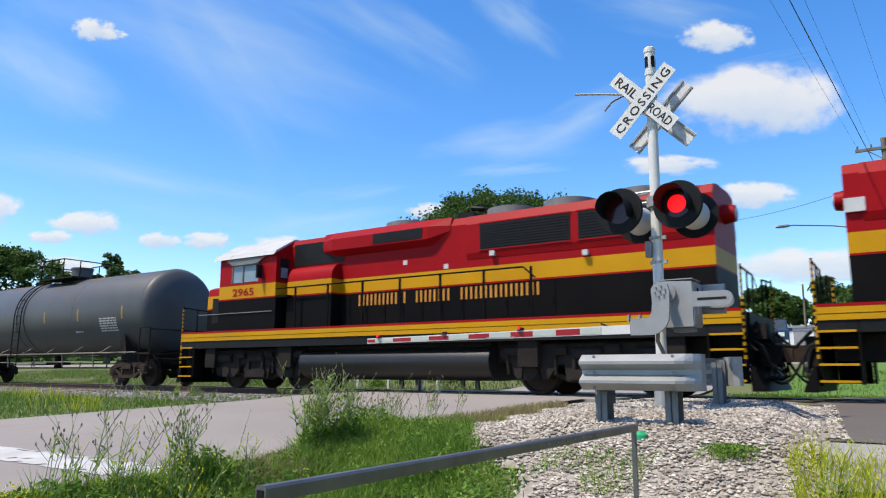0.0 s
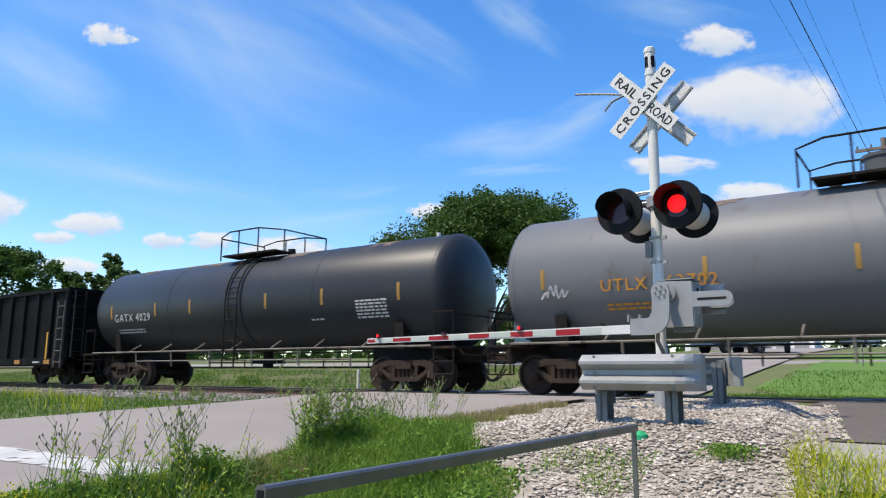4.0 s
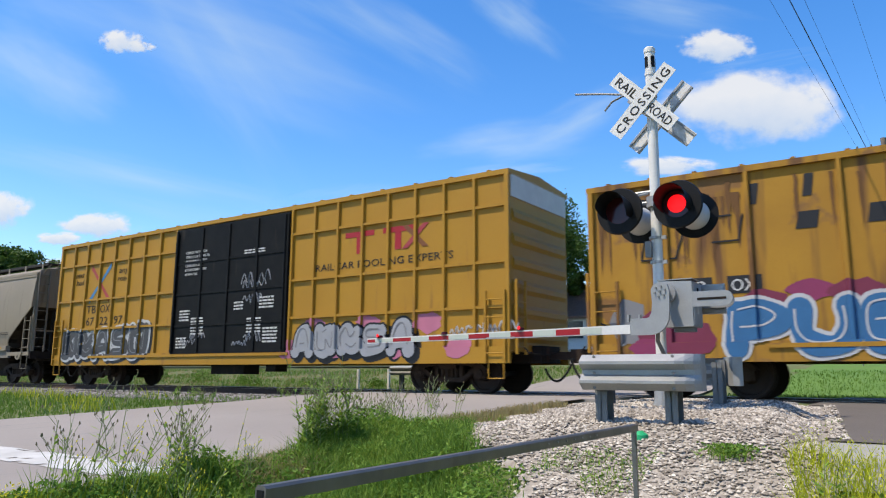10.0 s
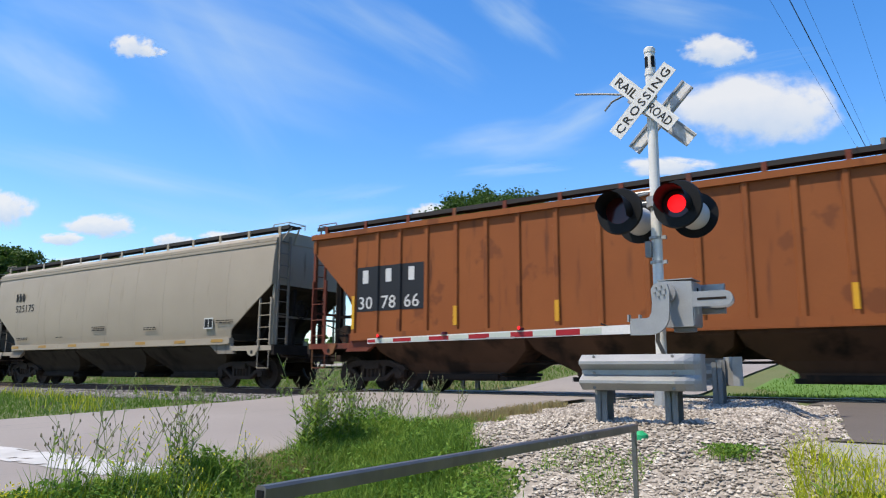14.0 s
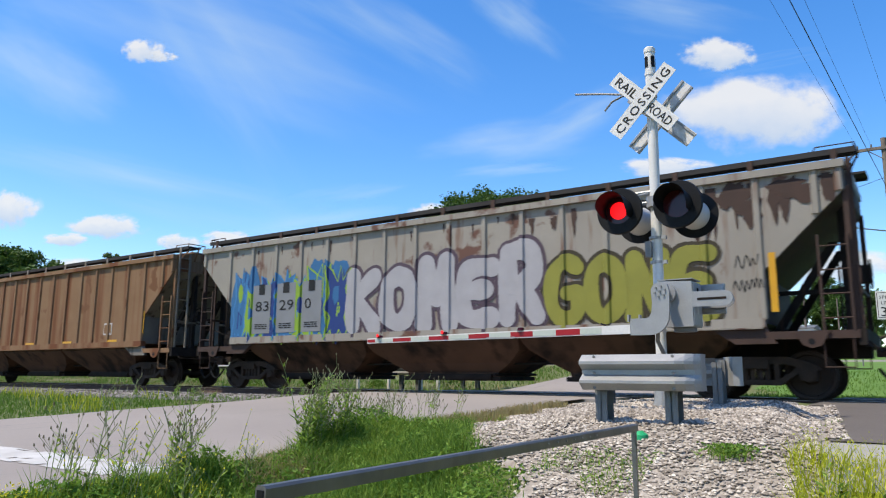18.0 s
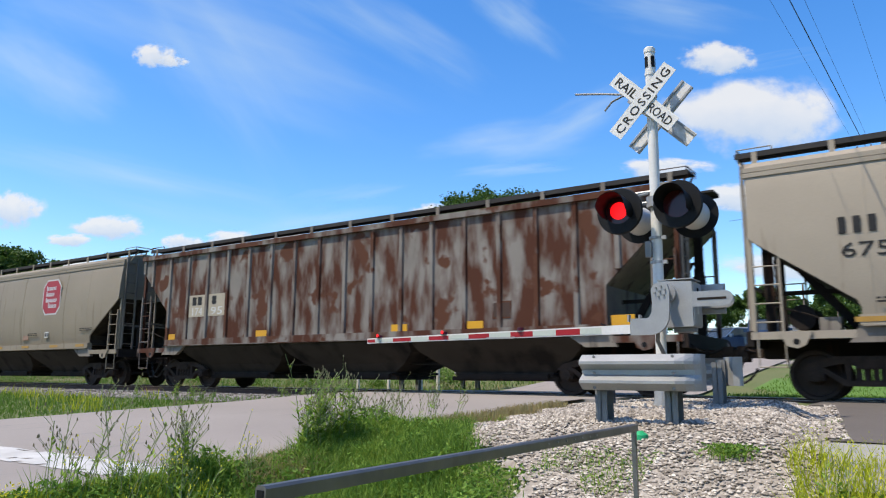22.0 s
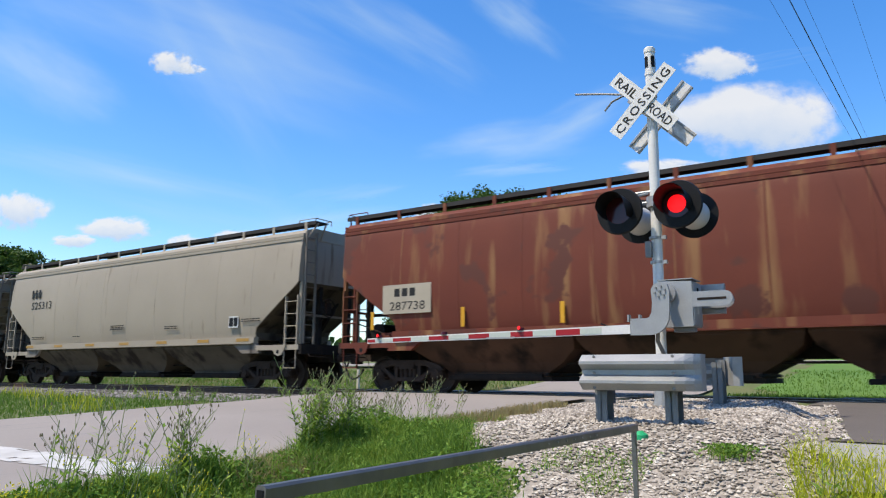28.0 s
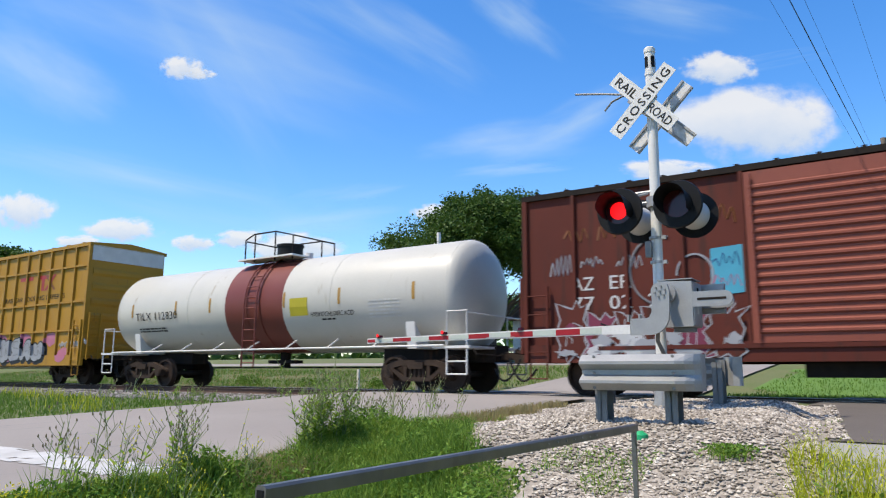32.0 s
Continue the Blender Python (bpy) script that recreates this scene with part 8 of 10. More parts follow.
H5 = hopper("hopper_car", "worn white ribbed covered hopper covered in spray paint", -224.85, -242.6, HWORN, UNDERR, ribs=(-6.6, 1.0), top=4.25, platform_paint=HRUSTD, end_paint=HRUSTD)
H6 = hopper("hopper_car", "faded brown ribbed covered hopper", -244.15, -261.75, HBROWN, UNDERR, ribs=(-7.45, 0.98), top=4.25)
H7 = hopper("hopper_car", "pale grey covered hopper with bright spray paint", -263.45, -279.9, HGREY, UNDER, curved=True)
H8 = hopper("hopper_car", "rusting grey ribbed covered hopper", -281.25, -299.15, HRUST, UNDER, ribs=(-6.51, 0.95), top=4.28, end_paint=HRUSTD)
H9 = hopper("hopper_car", "tan grey smooth sided covered hopper", -300.5, -316.9, HTAN, UNDER, curved=True)
H10 = hopper("hopper_car", "charcoal covered hopper with a yellow sill", -318.4, -335.45, HBLACK, UNDERK, curved=True, roof_paint=PALE, platform_paint=HBLACK, sill_paint=ORANGET)
H11 = hopper("hopper_car", "charcoal covered hopper with a yellow sill and spray paint", -337.0, -354.1, HBLACK, UNDERK, curved=True, roof_paint=PALE, platform_paint=HBLACK, sill_paint=ORANGET)
H12 = hopper("hopper_car", "oxide red covered hopper with a green panel", -355.4, -373.05, HRED, UNDERR, curved=True, top=4.28, platform_paint=HRED)
H13 = hopper("hopper_car", "pale grey smooth sided covered hopper", -374.7, -391.1, HGREY, UNDERP, curved=True)
H14 = hopper("hopper_car", "dull pale ribbed covered hopper", -392.55, -410.35, HBARE, UNDERP, ribs=(-7.18, 0.78), top=4.22)
AZ = boxcar("boxcar", "dark red boxcar with a bright ribbed door", -412.2, -425.1, REDBOX, REDDOOR, 4.42, (-420.33 + 418.65, -416.97 + 418.65), 8, roof_paint=DARK)
TILX = tank_car("tank_car", "white tank car with a dark red middle band", -426.9, -441.6, TANKW, "TILX 112830", band=BANDR, lettering=LETTERK, radius=1.42, centre=2.5, safety_rail=False, trim=WHITE)
TB2 = boxcar("boxcar", "tall yellow boxcar with a black double door", -443.05, -462.6, YBOX2, BDOOR, 5.18, (-2.6, 2.6), 16, True, False)

# ---- lettering, emblems and spray paint on the cars ----
PAINTS = {}


def paint(c):
    if c not in PAINTS:
        PAINTS[c] = mat("spray_" + c, {"purple": (0.072, 0.0504, 0.187), "violet": (0.187, 0.115, 0.302), "white": (0.446, 0.446, 0.446), "blue": (0.0432, 0.173, 0.36), "deepblue": (0.0144, 0.036, 0.158), "teal": (0.012, 0.10, 0.13), "cyan": (0.0576, 0.302, 0.418),
            "green": (0.0936, 0.274, 0.036), "lime": (0.216, 0.346, 0.0216), "yellow": (0.418, 0.36, 0.0216), "olive": (0.215, 0.21, 0.028), "pink": (0.432, 0.144, 0.216), "magenta": (0.216, 0.0288, 0.0864), "red": (0.302, 0.036, 0.0432), "black": (0.00864, 0.00864, 0.0101),
            "silver": (0.288, 0.295, 0.31), "grey": (0.18, 0.18, 0.187), "cream": (0.374, 0.324, 0.238), "kcsred": (0.317, 0.0252, 0.0396), "gold": (0.446, 0.194, 0.00864), "farmgreen": (0.0216, 0.137, 0.072), "sky": (0.173, 0.288, 0.302), "mauve": (0.072, 0.0468, 0.0612), "umber": (0.036, 0.0259, 0.00864), "orange": (0.36, 0.144, 0.0216), "ochre": (0.17, 0.062, 0.02), "pale": (0.33, 0.318, 0.322), "dove": (0.20, 0.205, 0.21), "azure": (0.028, 0.118, 0.26), "plum": (0.05, 0.034, 0.135), "charcoal": (0.06, 0.06, 0.062), "wine": (0.16, 0.022, 0.05)}[c],
            None, 0.55, scale=2.5, spread=0.8, bump=0.03)
    return PAINTS[c]


def blob(rn, cx, cz, a, b, n=14, rough=0.25):
    return [(cx + a * math.cos(6.283 * i / n) * rn.uniform(1 - rough, 1 + rough * 0.5), cz + b * math.sin(6.283 * i / n) * rn.uniform(1 - rough, 1 + rough * 0.5)) for i in range(n)]


def flat(parent, pts, y, c, name="spray_paint", label=""):
    s = Shape().prism(pts, "y", y - 0.002, y)
    return part(name, s, paint(c) if isinstance(c, str) else c, parent, label)


def tag(car, x, z, w, h, y, c, seed, strokes=7, r=0.02):
    """A quick looping scrawl."""
    rn = random.Random(seed)
    pts = [(x + w * i / strokes + rn.uniform(-0.3, 0.3) * w / strokes, z + h * (rn.uniform(0.55, 1.0) if i % 2 else rn.uniform(0, 0.4))) for i in range(strokes + 1)]
    s = Shape()
    smoothed = []
    for i in range(len(pts) - 1):
        p0, p1, p2, p3 = pts[max(i - 1, 0)], pts[i], pts[i + 1], pts[min(i + 2, len(pts) - 1)]
        for j in range(4):
            u = j / 4
            smoothed.append(tuple(0.5 * (2 * p1[k] + (p2[k] - p0[k]) * u + (2 * p0[k] - 5 * p1[k] + 4 * p2[k] - p3[k]) * u * u + (3 * p1[k] - p0[k] - 3 * p2[k] + p3[k]) * u ** 3) for k in (0, 1)))
    s.path([(a, y + r * 0.7, b) for a, b in smoothed + [pts[-1]]], r, 4)
    part("spray_tag", s, paint(c), car)


def stroke(car, pts, w, y, c):
    """A sprayed line of even width along the points."""
    s = Shape()
    loop = pts[0] == pts[-1]
    n = len(pts)
    for i, (x, z) in enumerate(pts):
        a = pts[i - 1] if i else (pts[-2] if loop else pts[0])
        b = pts[i + 1] if i < n - 1 else (pts[1] if loop else pts[-1])
        d = math.hypot(b[0] - a[0], b[1] - a[1]) or 1.0
        ux, uz, k = (b[0] - a[0]) / d, (b[1] - a[1]) / d, w / 2
        s.v += [(x + uz * k, y, z - ux * k), (x - uz * k, y, z + ux * k)]
    s.f = [[2 * i, 2 * i + 2, 2 * i + 3, 2 * i + 1] for i in range(n - 1)]
    part("spray_line", s, paint(c), car)


def wild(car, x0, x1, z0, z1, y, n, fills, line, seed, shade=None, cloud=None, w=0.045):
    """Interlocked angular letterforms that cannot be read: barbed outlines, bars and arrow ends, edged with a bright line."""
    rn = random.Random(seed)
    wd, hh = (x1 - x0) / n, z1 - z0
    if cloud:
        for i in range(n + 1):
            flat(car, blob(rn, min(max(x0 + i * wd, x0 + wd * 0.35), x1 - wd * 0.35), z0 + hh * rn.uniform(0.4, 0.6), wd * 0.66, hh * 0.58, 18, 0.15), y, cloud)
    for i in range(n):
        c, k, yy = x0 + (i + 0.5) * wd, wd * 0.60, y - 0.003 - 0.0032 * (i % 4)
        t = hh * rn.uniform(0.84, 1.12)
        lean = rn.uniform(-0.15, 0.25) * wd
        form = [(-0.95, 0.0), (-0.45, 0.10), (-0.30, -0.08), (0.15, 0.06), (0.55, -0.05), (1.05, 0.05), (0.72, 0.30), (0.98, 0.52), (0.68, 0.70), (1.02, 0.98), (0.45, 0.86), (0.25, 1.05), (-0.05, 0.84), (-0.50, 0.97), (-0.98, 1.04), (-0.70, 0.66), (-1.0, 0.44), (-0.66, 0.24)]
        pts = [(c + (u + rn.uniform(-0.12, 0.12)) * k + lean * (v - 0.5), z0 + (v + rn.uniform(-0.05, 0.05)) * t) for u, v in form]
        if shade:
            flat(car, [(a + 0.09, b - 0.07) for a, b in pts], yy + 0.001, shade)
        flat(car, pts, yy, fills[i % len(fills)])
        stroke(car, pts + pts[:1], w, yy - 0.0026, line)
        # bars, counters and folds inside the form
        for j in range(2):
            a0, b0 = c + rn.uniform(-0.6, 0.1) * k, z0 + rn.uniform(0.15, 0.5) * t
            a1, b1 = a0 + rn.uniform(0.2, 0.7) * k, b0 + rn.uniform(0.15, 0.4) * t
            stroke(car, [(a0, b0), (a0 + 0.1 * k, b1), (a1, b1 - 0.08 * t), (a1 - 0.05 * k, b0 + 0.05 * t)], w * 0.8, yy - 0.0028, line if j else (shade or line))
        if len(fills) > 1:
            flat(car, blob(rn, c + rn.uniform(-0.3, 0.3) * k, z0 + rn.uniform(0.3, 0.75) * t, 0.22 * wd, 0.16 * t, 7, 0.4), yy - 0.0024, fills[(i + 1) % len(fills)])


GLYPHS = {
    "K": ([(0.05, 0.02), (0.0, 0.5), (0.06, 0.98)], [(0.95, 0.95), (0.5, 0.72), (0.2, 0.5), (0.6, 0.28), (1.0, 0.0)]),
    "O": ([(0.5, 0.98), (0.05, 0.78), (0.02, 0.25), (0.5, 0.02), (0.97, 0.25), (0.95, 0.78), (0.5, 0.98)],),
    "M": ([(0.02, 0.0), (0.06, 0.55), (0.12, 0.98)], [(0.12, 0.98), (0.5, 0.4), (0.88, 0.98)], [(0.88, 0.98), (0.94, 0.5), (1.0, 0.0)]),
    "E": ([(0.98, 0.97), (0.3, 0.98), (0.04, 0.78), (0.02, 0.22), (0.3, 0.02), (0.98, 0.04)], [(0.1, 0.52), (0.5, 0.56), (0.82, 0.54)]),
    "R": ([(0.02, 0.0), (0.06, 0.6), (0.1, 0.98)], [(0.1, 0.98), (0.7, 1.0), (0.95, 0.78), (0.75, 0.52), (0.2, 0.48)], [(0.4, 0.48), (0.7, 0.25), (1.0, 0.0)]),
    "C": ([(0.98, 0.88), (0.55, 1.0), (0.08, 0.8), (0.02, 0.25), (0.45, 0.0), (0.98, 0.14)],),
    "G": ([(0.95, 0.88), (0.5, 1.0), (0.06, 0.75), (0.02, 0.25), (0.45, 0.0), (0.95, 0.12), (0.97, 0.42), (0.6, 0.44)],),
    "N": ([(0.02, 0.0), (0.05, 0.5), (0.08, 0.98)], [(0.08, 0.98), (0.5, 0.5), (0.92, 0.02)], [(0.92, 0.02), (0.95, 0.5), (0.98, 1.0)]),
    "P": ([(0.05, -0.02), (0.04, 0.5), (0.1, 0.95)], [(0.1, 0.95), (0.65, 1.02), (0.98, 0.76), (0.7, 0.48), (0.15, 0.46)]),
    "U": ([(0.02, 1.0), (0.02, 0.35), (0.28, 0.02), (0.72, 0.02), (0.98, 0.35), (0.98, 1.0)],),
    "D": ([(0.1, 0.0), (0.06, 0.5), (0.1, 1.0)], [(-0.05, 0.98), (0.55, 1.0), (0.98, 0.6), (0.85, 0.2), (0.4, 0.0), (0.1, 0.0)]),
    "S": ([(0.98, 0.92), (0.4, 1.02), (0.05, 0.78), (0.3, 0.55), (0.8, 0.45), (0.95, 0.2), (0.5, -0.02), (0.02, 0.08)],),
    # flourishes that are no letters
    "1": ([(0.1, 0.05), (0.0, 0.6), (0.35, 1.0), (0.6, 0.55), (0.95, 0.9)], [(0.3, 0.3), (0.7, 0.05), (1.05, 0.3)]),
    "2": ([(0.9, 0.95), (0.2, 0.9), (0.15, 0.55), (0.85, 0.45), (0.9, 0.1), (0.1, 0.02)],),
    "3": ([(0.0, 0.95), (0.1, 0.1), (0.55, 0.0), (0.6, 0.5), (0.95, 0.1), (1.0, 0.95)], [(0.3, 0.75), (0.7, 0.98)]),
    "4": ([(0.05, 0.0), (0.3, 0.95), (0.75, 1.0), (1.0, 0.0)], [(0.3, 0.35), (0.75, 0.4)]),
}


def curve_through(pts, k=5):
    out = []
    for i in range(len(pts) - 1):
        p0, p1, p2, p3 = pts[max(i - 1, 0)], pts[i], pts[i + 1], pts[min(i + 2, len(pts) - 1)]
        for j in range(k):
            u = j / k
            out.append(tuple(0.5 * (2 * p1[c] + (p2[c] - p0[c]) * u + (2 * p0[c] - 5 * p1[c] + 4 * p2[c] - p3[c]) * u * u + (3 * p1[c] - p0[c] - 3 * p2[c] + p3[c]) * u ** 3) for c in (0, 1)))
    return out + [pts[-1]]


def bubble(car, body, x0, x1, z0, z1, y, fill, line, seed, fat=0.36, edge=0.075, drop=None, shine=None, bounce=0.08):
    """Swollen round letters, each a fat line in its outline, that touch their neighbours."""
    rn = random.Random(seed)
    pitch = (x1 - x0) / len(body)
    lays = ([(drop, edge * 1.1, 0.012, 0.10, -0.08)] if drop else []) + [(line, edge, 0.0, 0, 0), (fill, 0.0, -0.012, 0, 0)]
    for i, ch in enumerate(body):
        r = fat * pitch / 2
        a0, a1 = x0 + i * pitch + r * 0.82, x0 + (i + 1) * pitch - r * 0.82
        b0, b1 = z0 + r * 0.9 + rn.uniform(0, bounce) * 0.6, z1 - r * 0.9 + rn.uniform(-1, 1) * bounce
        lean = rn.uniform(-0.05, 0.06)
        runs = [curve_through([(a0 + (u + lean * (v - 0.5)) * (a1 - a0) + rn.uniform(-0.015, 0.015), b0 + v * (b1 - b0) + rn.uniform(-0.02, 0.02)) for u, v in run_]) for run_ in GLYPHS[ch]]
        for c, extra, dy, ox, oz in lays:
            s, q = Shape(), 0
            for pts in runs:
                for j, (u, v) in enumerate(pts):
                    rr = (r + extra) * (1.0 + 0.10 * math.sin(j * 0.7 + i))
                    s.quad(*[(u + ox + rr * math.cos(6.283 * m / 14), y + dy - q, v + oz + rr * math.sin(6.283 * m / 14)) for m in range(14)])
                    q += 0.00012
                    if j:
                        pu, pv = pts[j - 1]
                        d = math.hypot(u - pu, v - pv) or 1.0
                        nx, nz = (pv - v) / d * rr, (u - pu) / d * rr
                        s.quad((pu + nx + ox, y + dy - q, pv + nz + oz), (pu - nx + ox, y + dy - q, pv - nz + oz), (u - nx + ox, y + dy - q, v - nz + oz), (u + nx + ox, y + dy - q, v + nz + oz))
                        q += 0.00012
            part("spray_letter", s, paint(c), car)
        if shine:
            for pts in runs:
                stroke(car, [(u - r * 0.45, v + r * 0.3) for u, v in pts[1:-1]], 0.035, y - 0.024, shine)


def drape(car, posts, sections, base, front, sill=None):
    """Lay the spray paint of a car over its posts and sill. sections: half width at the foot and at the face of a post."""
    wide, face = sections
    cuts = [p + d for p in posts for d in (-wide, -face, face, wide)]

    def surface(x, z):
        if sill is not None and z < sill:
            return front
        near = min(abs(x - p) for p in posts)
        return base + (front - base) * min(1.0, max(0.0, (wide - near) / (wide - face)))

    for ob in list(car.children):
        if not ob.name.startswith("spray") or max(v.co.y for v in ob.data.vertices) > -1.45:
            continue
        me = ob.data
        ys = [v.co.y for v in me.vertices]
        lo, hi = min(v.co.x for v in me.vertices), max(v.co.x for v in me.vertices)
        ref = front if min(ys) < front + 0.012 else base
        bm = bmesh.new()
        bm.from_mesh(me)
        for c in cuts:
            if lo < c < hi:
                bmesh.ops.bisect_plane(bm, geom=bm.verts[:] + bm.edges[:] + bm.faces[:], plane_co=(c, 0, 0), plane_no=(1, 0, 0))
        if sill is not None and min(v.co.z for v in bm.verts) < sill:
            for c in (sill - 0.002, sill + 0.002):
                bmesh.ops.bisect_plane(bm, geom=bm.verts[:] + bm.edges[:] + bm.faces[:], plane_co=(0, 0, c), plane_no=(0, 0, 1))
        for v in bm.verts:
            v.co.y = surface(v.co.x, v.co.z) + min(0.0, v.co.y - ref) - 0.003
        bm.to_mesh(me)
        bm.free()


def stains(car, x0, x1, ztop, longest, y, n, seed, material, wide=0.16):
    """Ragged runs of rust below a seam."""
    rn = random.Random(seed)
    for i in range(n):
        x, ln, wd = rn.uniform(x0, x1), longest * rn.uniform(0.25, 1.0), wide * rn.uniform(0.35, 1.2)
        zt = ztop - rn.uniform(0, 0.5) * longest * 0.5
        left = [(x - wd * rn.uniform(0.25, 0.6) * (1 - k / 6) ** 0.6, zt - ln * k / 6) for k in range(6)]
        right = [(x + wd * rn.uniform(0.25, 0.6) * (1 - k / 6) ** 0.6, zt - ln * k / 6) for k in range(6)]
        flat(car, left + [(x + rn.uniform(-0.02, 0.02), zt - ln)] + right[::-1], y - 0.0003 * i, material, "rust_stain", "rust run")


def spell(car, body, x0, x1, z0, z1, y, fill, line, bold=0.05, edge=0.11, drop=None):
    """Fat sprayed lettering with an outline, fitted to a box."""
    lay = ((line, edge, 0.0), (fill, bold, -0.004)) if not drop else ((drop, edge, 0.004), (line, edge, 0.0), (fill, bold, -0.004))
    for j, (c, o, dy) in enumerate(lay):
        me = words(body, (z1 - z0), paint(c), bold=o, spacing=1.12)
        lo = [min(v.co[k] for v in me.vertices) for k in (0, 2)]
        hi = [max(v.co[k] for v in me.vertices) for k in (0, 2)]
        g = 0.085 if j < len(lay) - 1 else 0.0
        ox, oz = (0.10, -0.06) if drop and j == 0 else (0, 0)
        sx, sz = (x1 - x0 + 2 * g) / (hi[0] - lo[0]), (z1 - z0 + 2 * g) / (hi[1] - lo[1])
        me.transform(Matrix.Translation((x0 - g - lo[0] * sx + ox, y + dy, z0 - g - lo[1] * sz + oz)) @ Matrix.Diagonal((sx, 1, sz, 1)))
        part("spray_lettering", me, None, car)


def emblem(car, x, z, w, h, y, field, border, ink, bow=0.0):
    """Eight-sided emblem; its lettering is kept as bars."""
    def octo(k, dy, c, nm):
        a, b, q = w / 2 * k, h / 2 * k, 0.28
        pts = [(x - a, z - b * (1 - q * 1.4)), (x - a * (1 - q * 1.4), z - b), (x + a * (1 - q * 1.4), z - b), (x + a, z - b * (1 - q * 1.4)), (x + a, z + b * (1 - q * 1.4)), (x + a * (1 - q * 1.4), z + b), (x - a * (1 - q * 1.4), z + b), (x - a, z + b * (1 - q * 1.4))]
        return flat(car, pts, y + dy, c, nm)
    o = octo(1.0, 0.0, border, "emblem_border")
    octo(0.92, -0.003, field, "emblem_field")
    for i, (u, v, ww) in enumerate(((-0.62, 0.42, 0.95), (-0.62, 0.08, 0.8), (-0.62, -0.26, 1.2), (-0.3, -0.58, 0.85))):
        k = 0.0
        while k < ww:
            s = Shape().box(x + (u + k) * w / 2, x + (u + k + 0.11) * w / 2, y - 0.008, y - 0.006, z + v * h / 2 - 0.02, z + (v + (0.28 if k == 0 else 0.19)) * h / 2 - 0.02)
            part("emblem_bar", s, paint(ink), o)
            k += 0.155


def mark(car, x, z, y, digits, ink, height=0.30, width=1.15, letters=3, gap=0.42, lw=None):
    """Owner's initials as bars, the car number below in figures."""
    lw = lw or height * 0.40
    bars(letters, lw, height, lw * 0.95, ink, car, x, y, z)
    text_part(digits, height * 0.9, ink, car, x, y, z - gap, width=width, name="car_number")


SIDE = -1.622
K = LETTERK


def hopper_print(car, L, ink, y=SIDE):
    for x, z, w, r in ((-L / 2 + 2.0, 1.75, 0.9, 2), (-0.9, 2.02, 0.8, 3), (2.2, 1.9, 0.7, 2), (5.9, 2.0, 0.8, 2), (-3.3, 1.72, 0.5, 1)):
        small_print(car, x, y, z, w, r, ink, 0.032)


YSILL = [-6.3, -4.2, -2.1, 0.0, 2.1, 4.2, 6.0]


def sill_marks(car, z=1.41, h=0.09, w=0.55, y=-1.624):
    for x in YSILL:
        part("sill_reflector", Shape().box(x - w / 2, x + w / 2, y - 0.006, y, z - h / 2, z + h / 2), DULLY, car, "yellow reflective strip on the sill")


# smooth sided hoppers
for (car, L) in (H1, H3, H7, H9, H13):
    hopper_print(car, L, K)
    if car in (H1[0], H9[0]):
        data_box(car, 3.45, -1.60, 1.74, 0.26, 0.22)
        data_box(car, -4.42, -1.622, 2.46, 0.26, 0.26, K, HTAN)
        for x in (-1.98, 1.75):
            flat(car, [(x, 1.68), (x + 0.46, 1.68), (x + 0.40, 1.86), (x + 0.06, 1.86)], -1.585, FADED, "faded_panel", "faded red stencil panel")
    else:
        data_box(car, 5.35, -1.62, 1.78)
    sill_marks(car)
mark(H1[0], -6.03, 2.72, SIDE, "289177", K, 0.28, 1.1)
emblem(H1[0], 3.9, 3.22, 1.3, 1.35, SIDE, "kcsred", "white", "white")
mark(H3[0], -6.57, 3.22, -1.625, "525175", K, 0.32, 1.45)
mark(H7[0], -6.71, 2.92, -1.625, "67533", K, 0.30, 1.3)
emblem(H7[0], 4.55, 2.85, 1.25, 1.35, SIDE, "kcsred", "white", "white")
mark(H9[0], -6.17, 2.66, SIDE, "288767", K, 0.28, 1.1)
emblem(H9[0], 3.72, 3.28, 1.3, 1.35, SIDE + 0.008, "kcsred", "white", "white")
mark(H13[0], -6.49, 3.28, -1.625, "525313", K, 0.33, 1.5)
# bright piece on the pale hopper
wild(H7[0], -4.9, 0.35, 1.52, 2.50, SIDE, 6, ["lime", "green", "lime", "cyan", "green", "purple"], "purple", 71, "black", "violet", 0.05)
for i in range(9):
    rn_ = random.Random(700 + i)
    flat(H7[0], blob(rn_, -4.6 + i * 0.6, rn_.uniform(1.6, 2.4), 0.16, 0.20, 9, 0.4), SIDE - 0.02 - 0.0004 * i, rn_.choice(["lime", "green", "red", "purple", "black", "purple"]))
flat(H7[0], blob(random.Random(5), -1.75, 2.55, 0.42, 0.48, 16, 0.06), SIDE - 0.024, "silver")
for dx in (-0.14, 0.16):
    flat(H7[0], blob(random.Random(6), -1.75 + dx, 2.55, 0.11, 0.14, 10, 0.05), SIDE - 0.027, "black")
spell(H7[0], "AER", 0.45, 2.6, 1.55, 2.42, SIDE, "teal", "cyan", 0.03, 0.10)
tag(H7[0], -1.1, 2.85, 0.75, 0.2, SIDE, "grey", 72)
